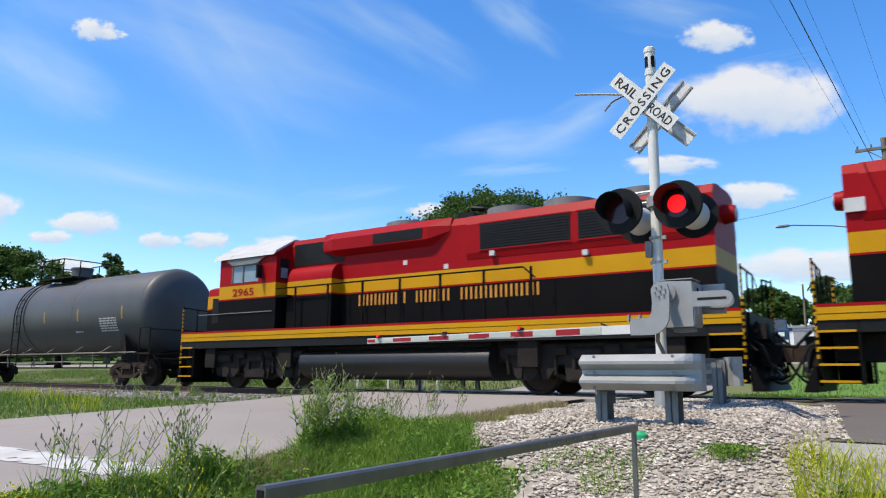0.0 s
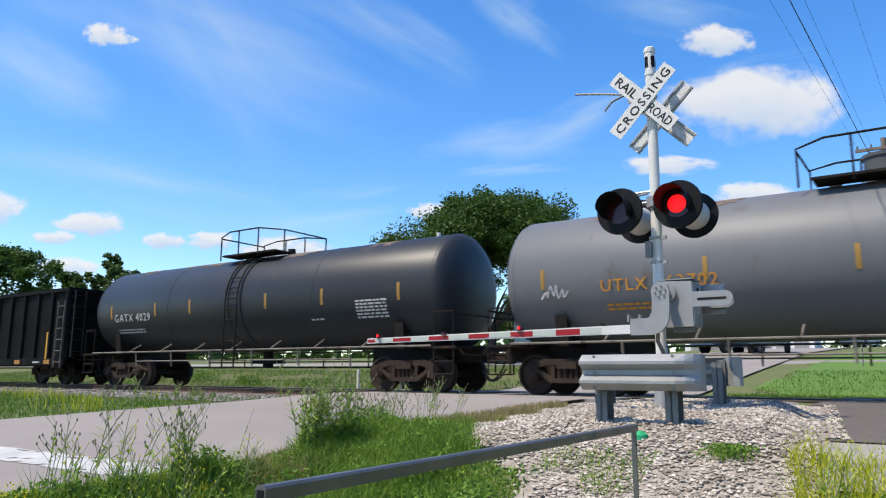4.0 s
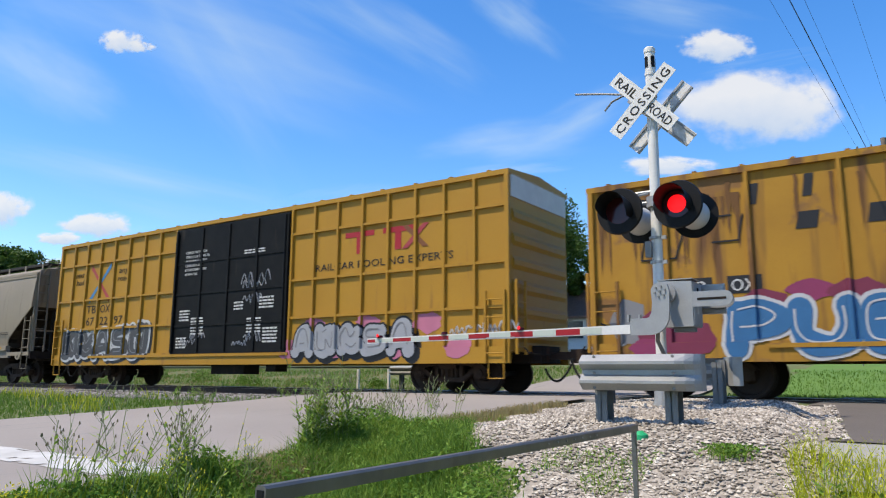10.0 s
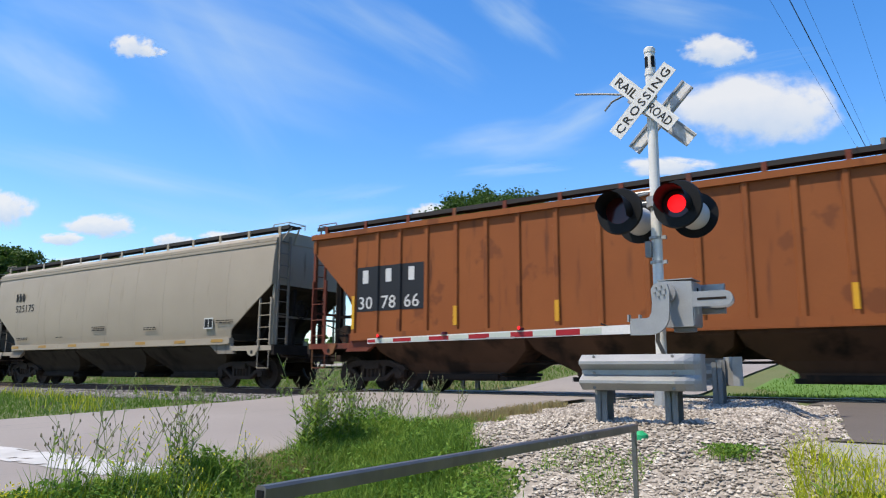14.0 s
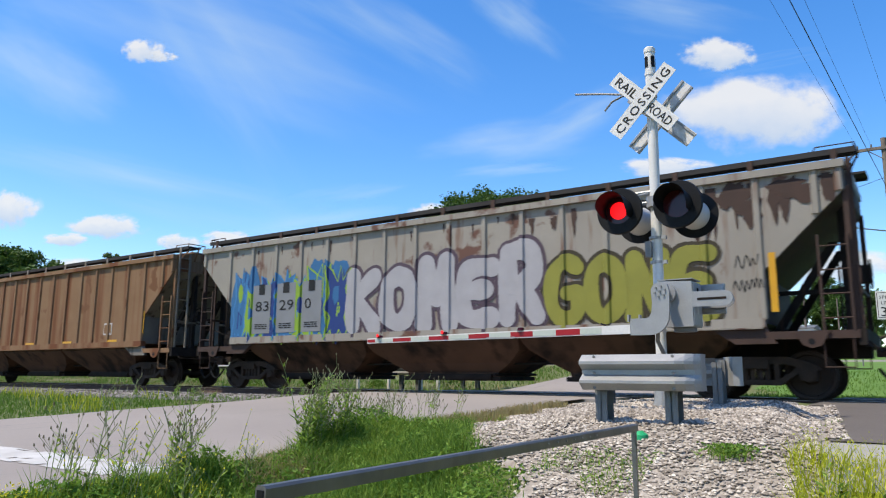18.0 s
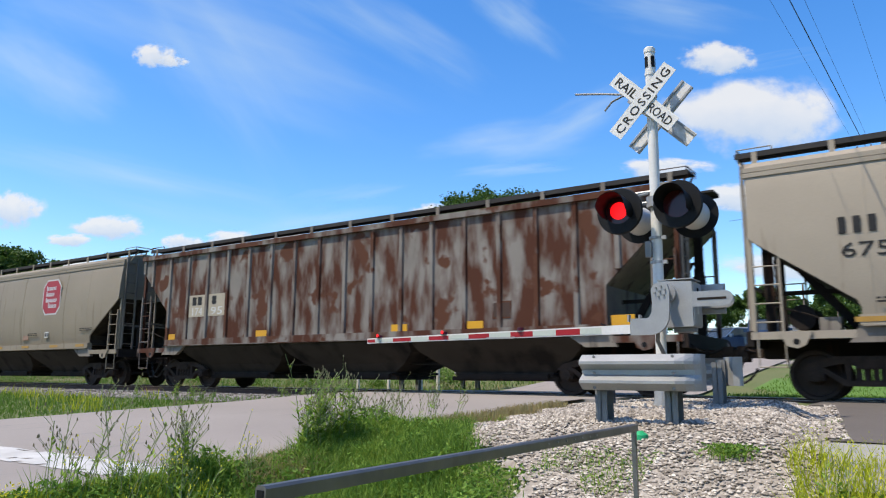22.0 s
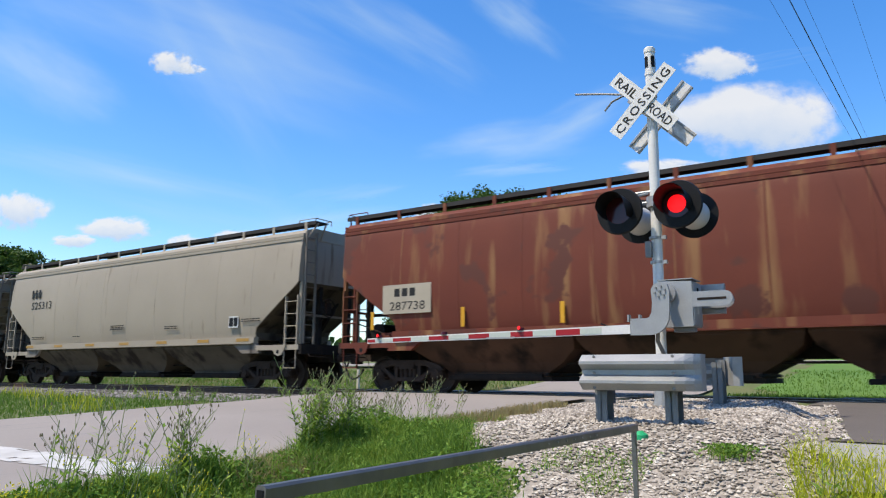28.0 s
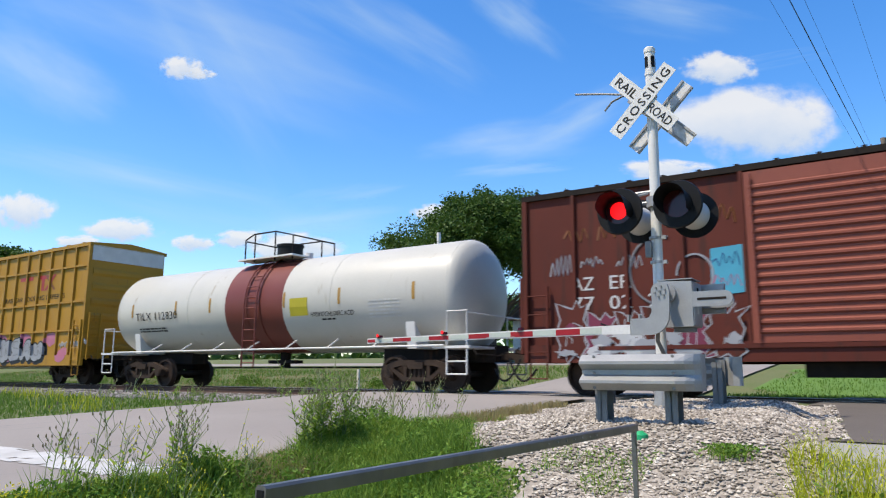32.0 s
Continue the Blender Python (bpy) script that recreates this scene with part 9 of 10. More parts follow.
# charcoal hoppers
for (car, L), num in ((H10, "287332"), (H11, "286923")):
    mark(car, -6.08, 2.88, SIDE, num, LETTERG, 0.36, 1.55, gap=0.5)
    hopper_print(car, L, LETTERW)
    emblem(car, 4.52, 3.0, 1.3, 1.35, SIDE, "gold" if num == "287332" else "kcsred", "gold", "gold" if num == "287332" else "yellow")
    data_box(car, 4.33, -1.62, 1.80, 0.5, 0.36, LETTERW, HBLACK)
    part("sill_stripe", Shape().box(-7.0, 6.6, -1.634, -1.622, 1.34, 1.52), ORANGET, car, "orange yellow sill stripe")
    data_box(car, -3.95, -1.62, 2.75, 0.26, 0.26, LETTERW, HBLACK)
text_part("DO NOT HAMMER ON CAR", 0.12, LETTERW, H10[0], -0.84, -1.624, 2.36, width=1.95, bold=0.004)
small_print(H10[0], -0.84, -1.622, 2.24, 1.9, 1, LETTERW, 0.04)
small_print(H10[0], 5.4, -1.62, 2.95, 2.2, 1, LETTERW, 0.05)
text_part("LD LMT 224200", 0.075, LETTERW, H10[0], -6.0, -1.60, 1.98, width=0.95)
text_part("LT WT   61800", 0.075, LETTERW, H10[0], -6.0, -1.60, 1.85, width=0.95)
small_print(H11[0], 5.4, -1.62, 2.95, 1.9, 1, LETTERW, 0.05)
bubble(H11[0], "DESK", -4.5, 3.3, 1.66, 3.14, SIDE - 0.004, "olive", "yellow", 731, 0.30, 0.045, "plum", None, 0.1)
flat(H11[0], [(3.0, 1.45), (4.1, 1.5), (3.75, 2.2), (3.3, 1.9)], SIDE - 0.006, "olive")
tag(H11[0], 7.0, 2.5, 0.75, 0.35, -1.62, "cyan", 73, 8)
# red hopper with cream plate and green panel
flat(H12[0], [(-7.42, 1.93), (-5.92, 1.93), (-5.92, 2.66), (-7.42, 2.66)], SIDE, "cream", "number_plate_panel", "cream painted panel")
bars(3, 0.17, 0.2, 0.07, K, H12[0], -7.05, SIDE - 0.003, 2.36)
text_part("287738", 0.22, K, H12[0], -7.2, SIDE - 0.004, 2.02, width=1.1, name="car_number")
flat(H12[0], [(3.92, 2.08), (5.52, 2.08), (5.52, 2.78), (3.92, 2.78)], SIDE, "farmgreen", "green_panel", "green and sky blue advertising panel")
flat(H12[0], [(3.96, 2.44), (5.48, 2.46), (5.48, 2.75), (3.96, 2.75)], SIDE - 0.003, "sky", "panel_sky")
flat(H12[0], [(3.98, 2.46), (5.1, 2.48), (4.8, 2.56), (4.5, 2.66), (4.25, 2.58)], SIDE - 0.005, "cream", "panel_hill")
bars(8, 0.115, 0.2, 0.03, LETTERW, H12[0], 4.02, SIDE - 0.003, 2.15)
reflectors(H12[0], (-7.75, -5.0, -2.45, 0.35, 3.85), SIDE, 1.55)
reflectors(H12[0], (7.66,), -1.62, 1.9)
data_box(H12[0], 5.1, -1.62, 1.62, 0.5, 0.32)
# ribbed hoppers: lettering panels lie between the ribs
W = -1.565
for d, x, w_ in (("30", -7.16, 0.60), ("78", -6.40, 0.57), ("66", -5.67, 0.69)):
    flat(H2[0], [(x, 2.04), (x + w_, 2.04), (x + w_, 3.2), (x, 3.2)], W, "black", "number_field", "black number field")
    bars(1, 0.18, 0.34, 0, LETTERW, H2[0], x + 0.2, W - 0.003, 2.77)
    text_part(d, 0.34, LETTERW, H2[0], x + 0.05, W - 0.004, 2.10, width=0.48, name="car_number")
for x in (-6.48, -5.75):
    part("number_field", Shape().prism([(x - 0.08, -1.565), (x - 0.052, -1.6165), (x + 0.052, -1.6165), (x + 0.08, -1.565)], "z", 2.04, 3.2), paint("black"), H2[0])
reflectors(H2[0], (-7.24,), -1.616, 1.59, 0.09, 0.87)
reflectors(H2[0], (-4.04, -1.40, 1.65, 4.26, 7.2), -1.616, 1.59)
data_box(H2[0], 5.15, W, 1.72, 0.42, 0.34)
for k, d in enumerate(("83", "20", "1")):
    x = -6.95 + k * 0.99
    bars(1, 0.2, 0.28, 0, K, H4[0], x + 0.15, W, 2.70)
    text_part(d, 0.28, K, H4[0], x, W - 0.002, 2.28, width=0.5 if len(d) == 2 else 0.18, name="car_number")
reflectors(H4[0], (-7.1, -3.2, 1.2, 4.6), W, 1.62)
data_box(H4[0], 7.0, W, 1.95, 0.6, 0.4)
wild(H5[0], -7.35, -6.35, 1.46, 3.25, W - 0.056, 2, ["azure", "lime"], "blue", 51, "deepblue", "azure", 0.06)
wild(H5[0], -6.2, -4.2, 1.45, 3.2, W - 0.056, 3, ["deepblue", "azure", "lime"], "blue", 53, "lime", None, 0.05)
wild(H5[0], -4.25, -2.85, 1.42, 3.3, W - 0.056, 2, ["azure", "deepblue"], "lime", 52, "deepblue", "azure", 0.06)
for k, d in enumerate(("83", "29", "0")):
    x = -6.4 + k * 1.0
    flat(H5[0], [(x - 0.10, 1.58), (x + 0.64, 1.58), (x + 0.64, 2.98), (x - 0.10, 2.98)], W - 0.022, "dove", "number_field", "pale number field")
    bars(1, 0.24, 0.3, 0, K, H5[0], x + 0.15, W - 0.03, 2.70)
    text_part(d, 0.30, K, H5[0], x, W - 0.031, 2.22, width=0.58 if len(d) == 2 else 0.26, name="car_number")
    small_print(H5[0], x + 0.02, W - 0.028, 1.82, 0.5, 3, K, 0.03)
bubble(H5[0], "KOMER", -2.85, 2.95, 1.42, 3.28, W - 0.056, "pale", "mauve", 58, 0.40, 0.085, None, None, 0.16)
bubble(H5[0], "GONE", 2.98, 6.62, 1.45, 2.98, W - 0.056, "olive", "umber", 59, 0.38, 0.08, None, None, 0.05)
tag(H5[0], 6.9, 1.98, 0.55, 0.3, W, "black", 57, 12, 0.011)
tag(H5[0], 6.95, 2.38, 0.45, 0.34, W, "black", 60, 7, 0.011)
reflectors(H5[0], (7.6,), W, 1.6, 0.12, 1.1)
for i, (x, z, a, b) in enumerate(((7.0, 3.85, 0.33, 0.28), (7.3, 3.5, 0.26, 0.3), (7.95, 3.9, 0.33, 0.22), (8.2, 3.75, 0.25, 0.2), (6.2, 3.8, 0.25, 0.3))):
    flat(H5[0], blob(random.Random(520 + i), x, z, a, b, 18, 0.45), W - 0.008 - 0.0004 * i, HRUSTD, "rust_stain", "rust patch")
stains(H5[0], 6.0, 8.7, 4.1, 1.0, W - 0.003, 16, 501, HRUSTD, 0.34)
stains(H5[0], 2.6, 6.0, 4.1, 0.9, W - 0.003, 9, 502, HRUSTD, 0.14)
stains(H5[0], -7.0, 2.4, 4.1, 0.5, W - 0.003, 12, 503, HRUSTD, 0.10)
drape(H5[0], [-6.6 + i * 1.0 for i in range(-1, 16)], (0.075, 0.048), -1.56, -1.612)
for k, d in enumerate(("83", "11")):
    x = -7.35 + k * 0.98
    bars(1, 0.2, 0.26, 0, HRUSTD, H6[0], x + 0.25, W, 2.36)
    text_part(d, 0.26, HRUSTD, H6[0], x + 0.16, W - 0.002, 1.97, width=0.46, name="car_number")
reflectors(H6[0], (-6.6, -3.3, 0.0, 2.7, 5.6), -1.60, 1.42, 0.62, 0.15)
reflectors(H6[0], (7.3,), W, 1.75, 0.12, 0.75)
data_box(H6[0], 5.0, W, 1.75, 0.5, 0.40, None, HBROWN)
for k, d in enumerate(("174", "95")):
    x = -6.42 + k * 0.95
    flat(H8[0], [(x, 2.18), (x + 0.76, 2.18), (x + 0.76, 2.86), (x, 2.86)], W, "cream", "number_field", "cream number field")
    bars(2 if k == 0 else 1, 0.2, 0.26, 0.06, K, H8[0], x + 0.16, W - 0.003, 2.54)
    text_part(d, 0.24, LETTERW, H8[0], x + 0.1, W - 0.004, 2.23, width=0.56, name="car_number")
reflectors(H8[0], (-7.3, -3.0, 2.0, 4.2, 7.8), W, 1.45, 0.5, 0.22)
data_box(H8[0], 4.7, W, 1.7, 0.5, 0.4, HRUST, HRUSTD)
for k, d in enumerate(("31", "50", "85")):
    x = -6.98 + k * 0.78
    bars(1, 0.15, 0.24, 0, K, H14[0], x + 0.1, W, 2.70)
    text_part(d, 0.24, K, H14[0], x, W - 0.002, 2.26, width=0.38, name="car_number")
flat(H14[0], [(8.07 + 0.42 * math.cos(6.283 * i / 20), 3.68 + 0.42 * math.sin(6.283 * i / 20)) for i in range(20)], W, "white", "round_emblem")
part("emblem_bar", Shape().box(7.75, 8.39, W - 0.006, W - 0.003, 3.64, 3.72), K, H14[0])
reflectors(H14[0], (-7.5, -4.4, -1.2, 1.3, 4.2), W, 1.5, 0.1, 0.5)
reflectors(H14[0], (7.0,), W, 1.65, 0.14, 1.2)
data_box(H14[0], 5.55, W, 1.8, 0.55, 0.42)
for i in range(7):
    tag(H14[0], -6.0 + i * 1.15, 1.6 + 0.06 * (i % 3), 0.6, 0.28, W, "black" if i % 2 else "red", 140 + i, 7)
# yellow boxcars
S = -1.526
car = RB[0]
for k, (x, z, w, h) in enumerate(((-6.75, 3.62, 0.24, 0.3), (-5.95, 3.66, 0.3, 0.3), (-4.9, 3.66, 0.16, 0.4), (-3.95, 3.7, 0.16, 0.42), (-4.1, 3.1, 0.36, 0.32), (-2.95, 3.1, 0.4, 0.34))):
    flat(car, [(x, z), (x + w, z), (x + w + 0.06, z + h), (x + 0.06, z + h)], S, "black", "emblem_shape")
flat(car, [(-2.35, 3.1), (-2.2, 3.26), (-2.05, 3.1), (-2.1, 3.3), (-1.95, 3.45), (-2.15, 3.45), (-2.25, 3.6), (-2.33, 3.45), (-2.5, 3.45), (-2.38, 3.3)], S, "black", "emblem_shape")
for a, b in (((-7.0, 2.75), (-6.85, 3.5)), ((-6.85, 3.5), (-5.2, 3.5)), ((-7.0, 2.75), (-6.3, 2.75)), ((-6.3, 2.75), (-6.1, 3.35)), ((-6.1, 3.35), (-5.6, 3.35)), ((-5.6, 3.0), (-5.1, 3.0)), ((-5.1, 3.0), (-5.0, 3.5))):
    part("emblem_line", Shape().rod((a[0], S, a[1]), (b[0], S, b[1]), 0.022, 4), paint("black"), car)
for k, (d, e) in enumerate((("RB", "344"), ("OX", ""))):
    x = -6.25 + k * 0.9
    flat(car, [(x, 1.98), (x + 0.62, 1.98), (x + 0.62, 2.32), (x, 2.32)], S, "black", "number_field")
    text_part(d, 0.24, LETTERW, car, x + 0.06, S - 0.004, 2.03, width=0.45, name="car_mark")
    if e:
        text_part(e, 0.24, LETTERW, car, x, S - 0.004, 1.62, width=0.62, name="car_number")
for i, (x, z, rx_, rz_, c) in enumerate(((-7.3, 1.5, 0.4, 0.5, "grey"), (-6.7, 1.3, 0.45, 0.45, "wine"), (-6.1, 1.15, 0.5, 0.40, "wine"), (-6.9, 0.98, 0.4, 0.2, "magenta"), (-4.7, 1.85, 0.4, 0.2, "wine"), (-3.9, 1.98, 0.45, 0.2, "magenta"), (-3.2, 1.9, 0.45, 0.25, "wine"), (-1.95, 1.3, 0.3, 0.35, "wine"))):
    flat(car, blob(random.Random(i + 40), x, z, rx_, rz_, 16, 0.2), S - 0.078 - 0.0006 * i, c)
bubble(car, "PUE", -5.42, -2.05, 0.80, 1.86, S - 0.085, "azure", "white", 94, 0.34, 0.07, None, "white", 0.05)
wild(car, 2.05, 7.5, 0.80, 1.92, S - 0.085, 5, ["plum", "plum"], "white", 917, "plum", "plum", 0.075)
bubble(car, "13241", 2.15, 7.3, 0.80, 1.95, S - 0.097, "plum", "white", 918, 0.40, 0.05, None, "purple", 0.12)
stains(car, -7.9, -1.8, 4.2, 1.6, S, 30, 504, RUNS, 0.13)
stains(car, 1.8, 7.9, 4.2, 1.7, S, 30, 505, RUNS, 0.15)
d0_, d1_, h_ = -120.60 + 118.915, -117.26 + 118.915, RB[1] / 2
drape(car, [a + 0.06 + i * (b - a - 0.12) / 4 for a, b in ((-h_, d0_), (d1_, h_)) for i in range(5)], (0.05, 0.035), -1.52, -1.602, 1.08)
tag(car, 7.3, 3.35, 0.7, 0.55, S, "white", 92, 11)
tag(car, 7.35, 3.2, 0.5, 0.3, S, "white", 93, 9)
text_part("next", 0.16, K, car, 3.75, S - 0.003, 3.55, width=0.42, shear=0.2)
text_part("load", 0.16, K, car, 3.80, S - 0.003, 3.32, width=0.42, shear=0.2)
dd = [o for o in car.children if o.name.startswith("sliding_door")][0]
text_part("CLOSE AND LOCK DOORS", 0.09, LETTERW, dd, -0.75, -1.66, 3.48, width=1.5)
text_part("BEFORE MOVING CAR", 0.09, LETTERW, dd, -0.65, -1.66, 3.30, width=1.3)
for x, z, w in ((-1.35, 2.75, 0.6), (-1.3, 2.4, 0.65), (-1.3, 2.22, 0.65), (-1.4, 1.5, 0.8), (0.6, 1.55, 0.5)):
    part("stencil_bar", Shape().box(x, x + w, -1.662, -1.657, z, z + 0.13), paint("silver"), dd)
flat(dd, blob(random.Random(3), 0.05, 1.5, 0.1, 0.12, 12, 0.05), -1.66, "white")


def pool_car(car, full):
    for k, (a, b) in enumerate((("TB", "67"), ("OX", "22"), ("", "97"))):
        if a:
            text_part(a, 0.30, K, car, -7.82 + 0.881 * k, S - 0.003, 2.55, width=0.62, name="car_mark")
        text_part(b, 0.30, K, car, -7.80 + 0.881 * k, S - 0.003, 2.12, width=0.52, name="car_number")
    text_part("next", 0.22, K, car, -8.72, S - 0.003, 3.9, width=0.55, shear=0.2)
    text_part("load", 0.22, K, car, -8.68, S - 0.003, 3.62, width=0.55, shear=0.2)
    text_part("any", 0.22, K, car, -5.95, S - 0.003, 3.9, width=0.6, shear=0.2)
    text_part("road", 0.22, K, car, -6.0, S - 0.003, 3.62, width=0.7, shear=0.2)
    for c, sg in (("blue", 1), ("red", -1)):
        for k in (-1, 1):
            flat(car, [(-7.05 + k * 0.08, 3.62), (-7.05 + k * 0.62, 3.62 + sg * k * 0.52), (-7.05 + k * 0.62, 3.62 + sg * k * 0.72), (-7.05 + k * 0.08, 3.62 + sg * k * 0.16)][::k], S - 0.002 * (2 if sg > 0 else 1), c, "emblem_stroke")
    text_part("RAILCAR POOLING EXPERTS", 0.2, LETTERK, car, 3.6, S - 0.003, 3.22, width=4.6)
    for x, w, h_ in ((4.7, 1.0, 0.14), (5.1, 0.2, 0.6), (6.0, 1.0, 0.14), (6.4, 0.2, 0.6)):
        part("emblem_bar", Shape().box(x, x + w, S - 0.004, S, 4.05 - h_ + 0.14, 4.19), REDM, car)
    for k, c in ((-1, "ochre"), (1, "red")):
        flat(car, [(7.05 + k * 0.42, 4.19), (7.05 + k * 0.24, 4.19), (7.05 - k * 0.42, 3.59), (7.05 - k * 0.24, 3.59)][::k], S - 0.004 - 0.003 * (k > 0), c, "emblem_stroke")
    d = [o for o in car.children if o.name.startswith("sliding_door")][0]
    for i, t in enumerate(("CERRAR Y BLOQUEAR", "AMBAS PUERTAS ANTES", "DE MOVER EL CARRO", "CLOSE AND LOCK", "BOTH DOORS BEFORE", "MOVING CAR")):
        text_part(t, 0.085, LETTERW, d, -2.05, -1.63, 4.2 - i * 0.14, width=0.062 * len(t))
    small_print(d, 0.75, -1.626, 4.05, 0.9, 2, LETTERW, 0.04)
    for x, z, w, r in ((-2.2, 2.35, 0.5, 4), (-1.6, 2.1, 0.6, 6), (0.4, 2.5, 0.4, 3), (1.5, 2.6, 0.6, 4), (1.0, 2.0, 0.6, 5), (-2.3, 1.5, 0.5, 4), (1.7, 1.7, 0.6, 5)):
        small_print(d, x, -1.626, z, w, r, LETTERW, 0.05)
    for i, (x, z, w, h_) in enumerate(((0.7, 3.0, 1.2, 0.45), (0.75, 2.85, 1.0, 0.35), (0.8, 2.45, 0.8, 0.4), (-2.1, 1.25, 0.8, 0.35), (-1.6, 1.5, 0.7, 0.25), (0.9, 1.35, 0.7, 0.35), (0.4, 1.2, 0.6, 0.25))):
        tag(d, x, z, w, h_, -1.63, "silver", 160 + i, 10)
    bubble(car, "31423" if full else "24132", -9.25, -3.95, 0.90, 2.0, S - 0.085, "charcoal", "white", 163 if full else 164, 0.30, 0.085, "black", "grey", 0.14)
    for i in range(7):
        flat(car, blob(random.Random(i + 60), 2.7 + i * 0.95, 1.1 + 0.6 * (i % 2), 0.42, 0.28, 16, 0.3), S - 0.075 - 0.0005 * i, "pink")
    bubble(car, "43124" if full else "13243", 2.85, 7.1, 0.84, 1.70, S - 0.085, "silver", "black", 161 if full else 165, 0.40, 0.055, "black", "grey", 0.12)
    hh = TB[1] / 2
    drape(car, [a + 0.06 + i * (b - a - 0.12) / 8 for a, b in ((-hh, -2.6), (2.64, hh)) for i in range(9)], (0.05, 0.035), -1.52, -1.602, 1.08)
    for i in range(4):
        tag(car, 8.1 + 0.45 * i, 1.3 + 0.1 * (i % 2), 0.5, 0.3, S - 0.01, "white", 170 + i, 7)


tag(TANK2[0], -7.0, 1.95, 0.6, 0.45, -1.50, "white", 190, 9)
pool_car(TB[0], True)
pool_car(TB2[0], False)
# red boxcar
car = AZ[0]
for k, (d, e) in enumerate((("AZ", "77"), ("ER", "02"), ("", "2"))):
    x = -5.3 + k * 0.82
    if d:
        text_part(d, 0.3, LETTERW, car, x, S - 0.004, 2.22, width=0.5, name="car_mark")
    text_part(e, 0.3, LETTERW, car, x, S - 0.004, 1.80, width=0.5 if len(e) == 2 else 0.22, name="car_number")
wild(car, -5.6, -1.85, 0.82, 1.85, S - 0.085, 6, [REDBOX, "wine", REDBOX], "silver", 110, None, None, 0.035)
for i in range(16):
    rn_ = random.Random(1100 + i)
    flat(car, blob(rn_, rn_.uniform(-5.5, -1.95), rn_.uniform(0.82, 1.25), rn_.uniform(0.1, 0.35), rn_.uniform(0.06, 0.22), 14, 0.5), S - 0.10 - 0.0004 * i, rn_.choice(("white", "silver", "silver")))
wild(car, 1.95, 4.45, 0.92, 1.75, S - 0.085, 5, ["white", "silver"], "charcoal", 111, "white", None, 0.03)
flat(car, [(-2.4, 1.95), (-1.78, 2.0), (-1.75, 2.92), (-2.38, 2.88)], S - 0.004, "cyan", "pasted_panel", "small blue and pink spray panel")
tag(car, -2.35, 2.1, 0.5, 0.3, S - 0.008, "pink", 112, 8)
tag(car, -2.35, 2.5, 0.5, 0.3, S - 0.008, "deepblue", 113, 8)
for i, (x, z, w, h_) in enumerate(((-5.9, 2.55, 0.5, 0.5), (-5.2, 2.7, 0.5, 0.25), (-4.4, 2.6, 0.55, 0.35))):
    tag(car, x + 0.1, z, w, h_, S - 0.003, "silver", 114 + i, 10)


def scroll(car, cx, cz, r, a0, a1, c, y):
    s = Shape()
    n = 20
    pts = [(cx + r * math.cos(radians(a0 + (a1 - a0) * i / n)), y, cz + r * 1.15 * math.sin(radians(a0 + (a1 - a0) * i / n))) for i in range(n + 1)]
    s.path(pts, 0.026, 4)
    part("spray_loop", s, paint(c), car)


scroll(car, 4.85, 2.5, 0.62, 60, 280, "grey", S - 0.004)
scroll(car, 5.4, 2.45, 0.36, -60, 200, "grey", S - 0.004)
scroll(car, 5.2, 1.85, 0.36, 100, 300, "grey", S - 0.004)
scroll(car, -3.4, 2.55, 0.6, 70, 290, "grey", S - 0.004)
scroll(car, -2.7, 2.4, 0.35, -70, 180, "silver", S - 0.004)
for i in range(5):
    tag(car, -5.45 + i * 0.76, 3.25, 0.55, 0.5, S - 0.004, "ochre", 180 + i, 6, 0.035)
data_box(car, 5.15, S - 0.004, 1.45, 0.55, 0.34, LETTERW, REDBOX)
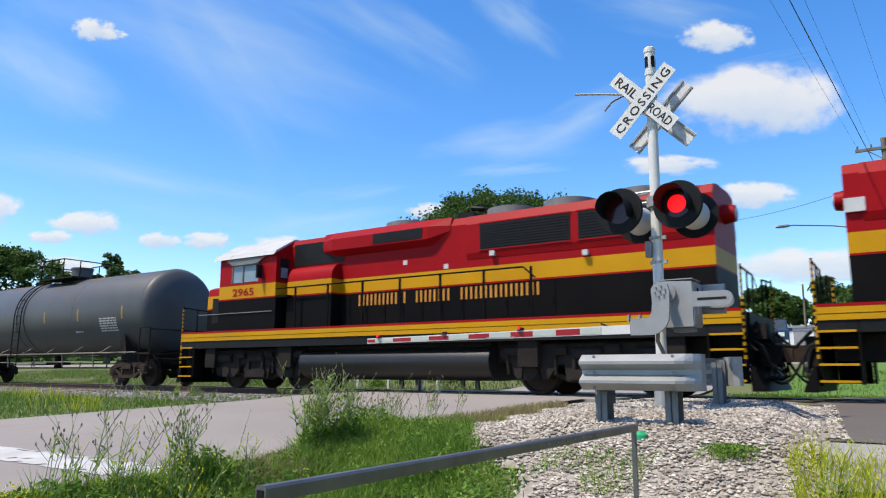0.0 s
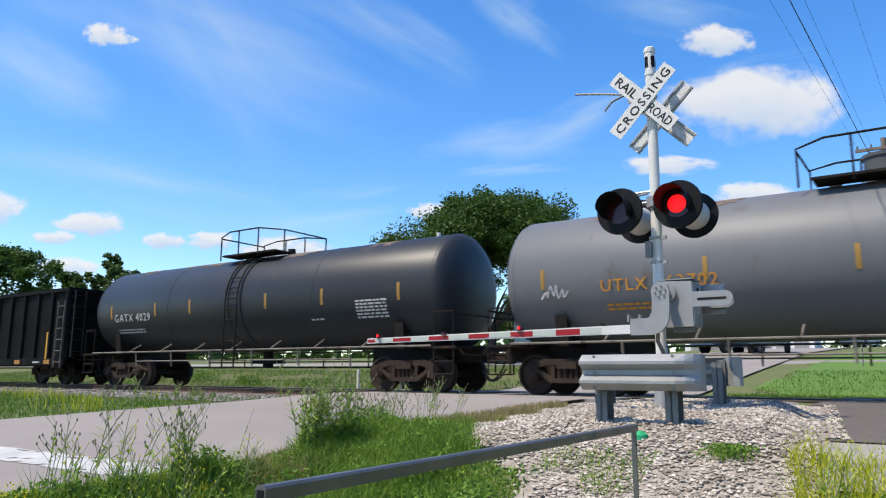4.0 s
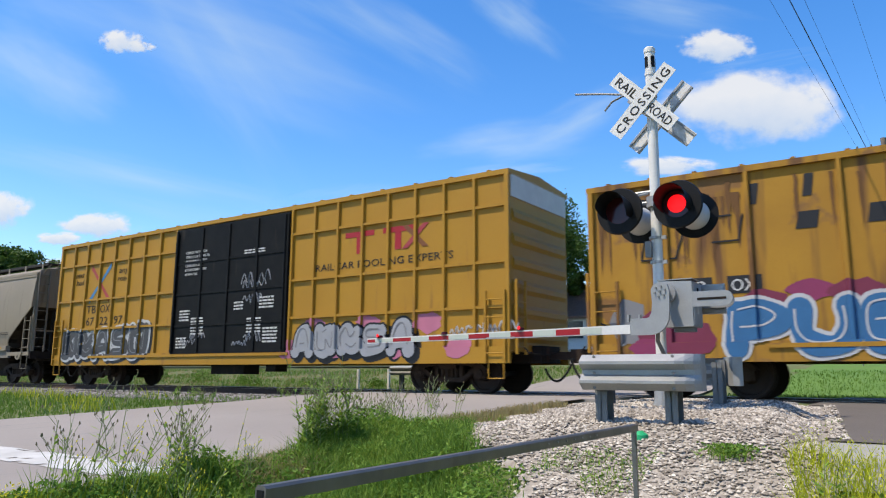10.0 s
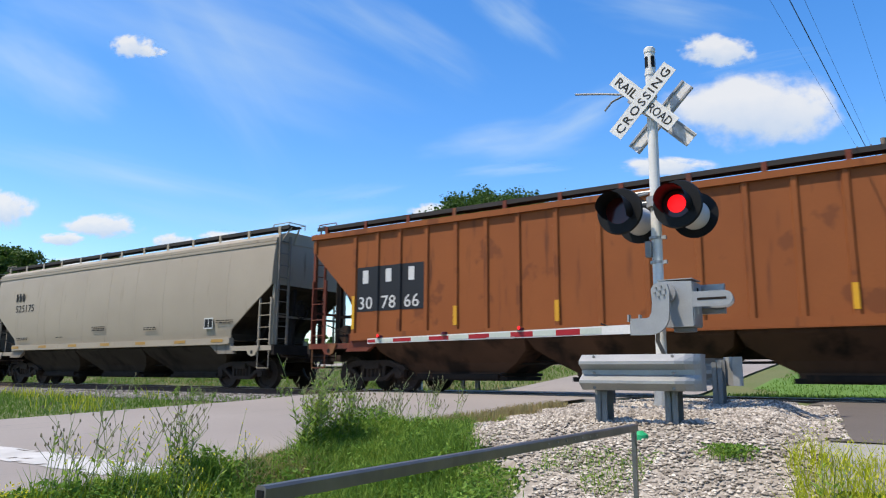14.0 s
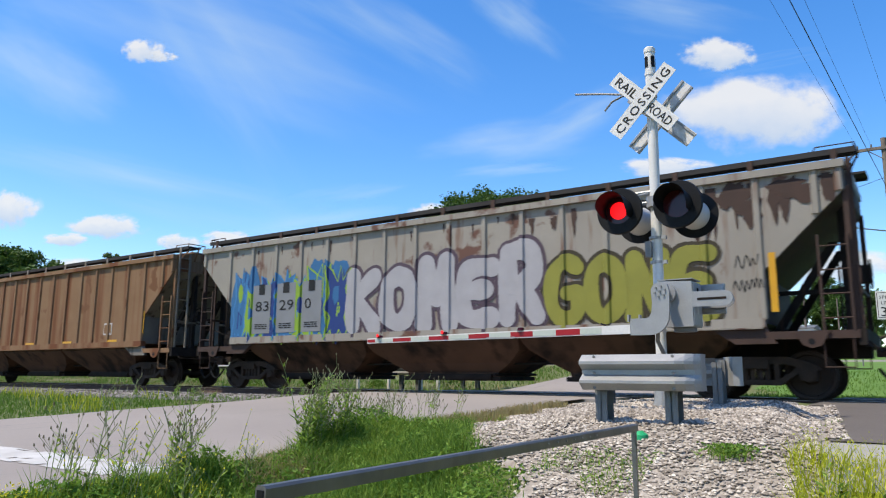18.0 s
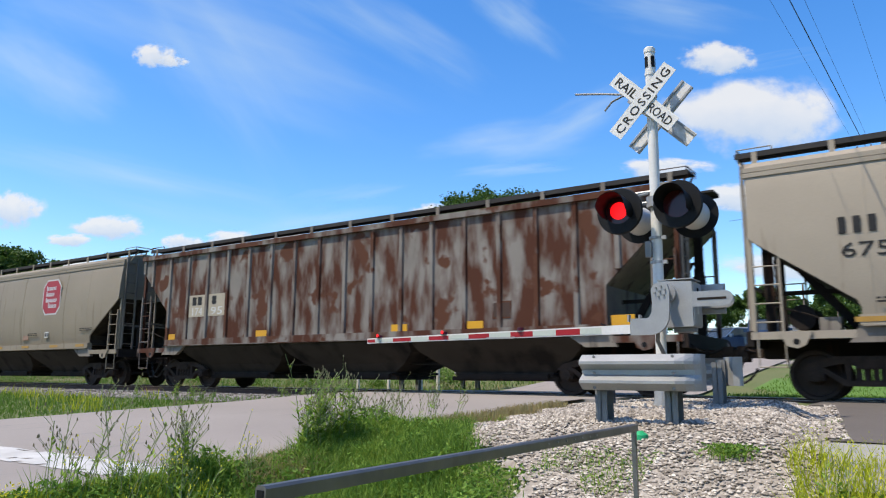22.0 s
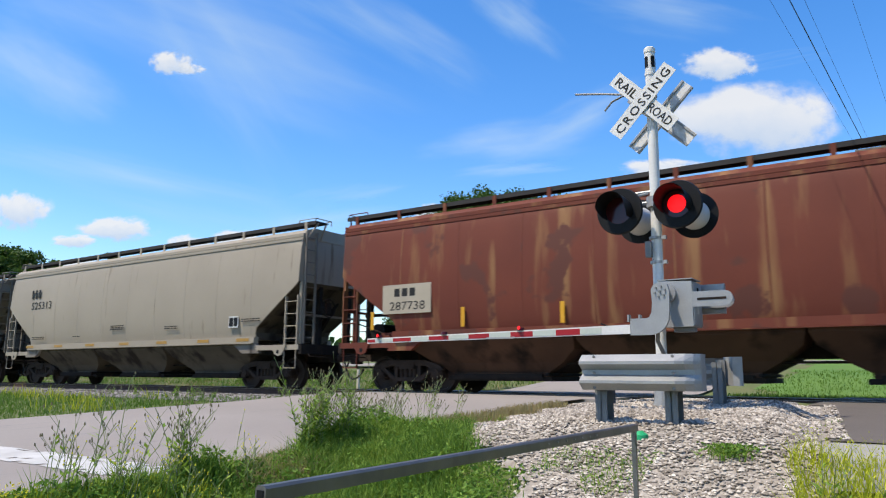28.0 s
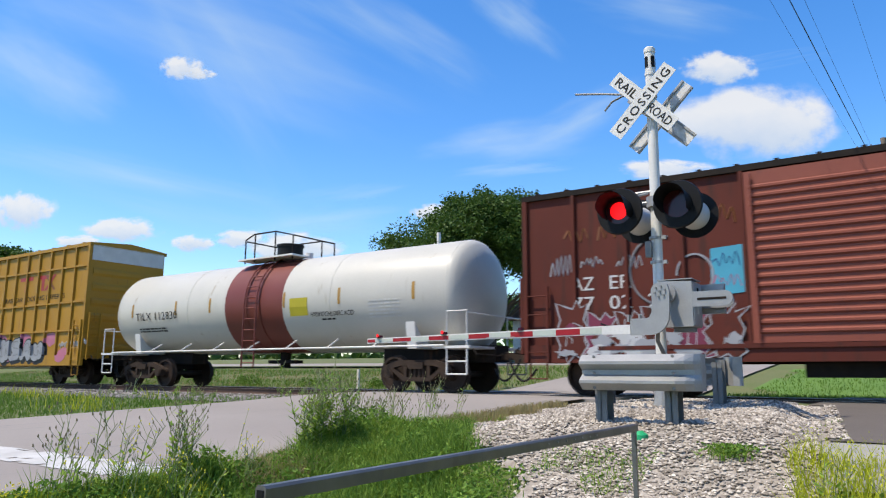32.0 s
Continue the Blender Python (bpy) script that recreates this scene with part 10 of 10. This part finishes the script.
# white tank lettering and placards
car = TILX[0]
def tank_y(z, r=1.42, c=2.5):
    return -math.sqrt(max(0.0, (r + 0.012) ** 2 - (z - c) ** 2))
text_part("HYDROCHLORIC ACID", 0.14, K, car, 2.35, tank_y(2.05) - 0.012, 2.0, width=1.6)
pq = Shape()
for a, b in ((2.05, 2.3), (2.3, 2.55)):
    pq.quad((1.55, tank_y(a), a), (2.25, tank_y(a), a), (2.25, tank_y(b), b), (1.55, tank_y(b), b))
part("placard", pq, paint("yellow"), car, "yellow placard")


def run(t):
    """How far the train has gone at t seconds."""
    return 11.67291 * t + 0.0447726 * t ** 2 - 3.01218e-4 * t ** 3 + 7.58778e-6 * t ** 4


def motions():
    for car, x0 in TRAIN:
        turn = 180 if car == TRAIN[0][0] else 0
        walk(car, [(t, pose(x0 + run(t), 0, 0, 0, 0, turn)) for t in range(33)])
    # wheels roll while their car is near the crossing
    for ob, x, r in WHEELS:
        top = ob.parent.parent
        x0 = [c for o, c in TRAIN if o == top][0]
        sign = -1 if top == TRAIN[0][0] else 1
        ts = [i / 15 for i in range(0, 481) if -34 < x0 + run(i / 15) < 10]
        step = [t for t in ts]
        if not step:
            step = [0.0, 32.0]
        rows, last = [], None
        if step[0] > 0:
            rows.append((0.0, 0.0))
        fine = []
        for a in step:
            fine += [a, a + 1 / 30]
        for t in fine:
            rows.append((t, math.degrees((run(t) - run(fine[0])) / r)))
        if rows[-1][0] < 32.0 - 0.02:
            rows.append((32.0, rows[-1][1]))
        walk(ob, [(t, pose(x, 0, r, 0, sign * (a % 360), 0)) for t, a in rows])
    # the flashers take turns; phase 2 stays lit
    for ob, on, off, phase in LAMPS:
        rows, lit = [], phase != 1
        if phase == 2:
            walk(ob, [(0.0, pose(*on)), (32.0, pose(*on))])
            continue
        rows.append((0.0, lit))
        k = 0
        while True:
            t = 0.31 + 0.6304 * k
            if t > 31.95:
                break
            rows += [(t - 1 / 30, lit), (t, not lit)]
            lit = not lit
            k += 1
        rows.append((32.0, lit))
        walk(ob, [(t, pose(*(on if v else off))) for t, v in rows])
    for ob, a, b in DRIFT:
        walk(ob, [(0.0, a), (32.0, b)])
    for ob, x, y, z, seed in SWAY:
        rn = random.Random(seed)
        p, q = rn.uniform(0, 6.28), rn.uniform(0.8, 1.25)
        walk(ob, [(t * 0.5, pose(x, y, z, 2.2 * math.sin(p + q * t * 0.8), 4.0 * math.sin(p + q * t) + 2.0 * math.sin(2.3 * q * t), 0)) for t in range(65)])


motions()
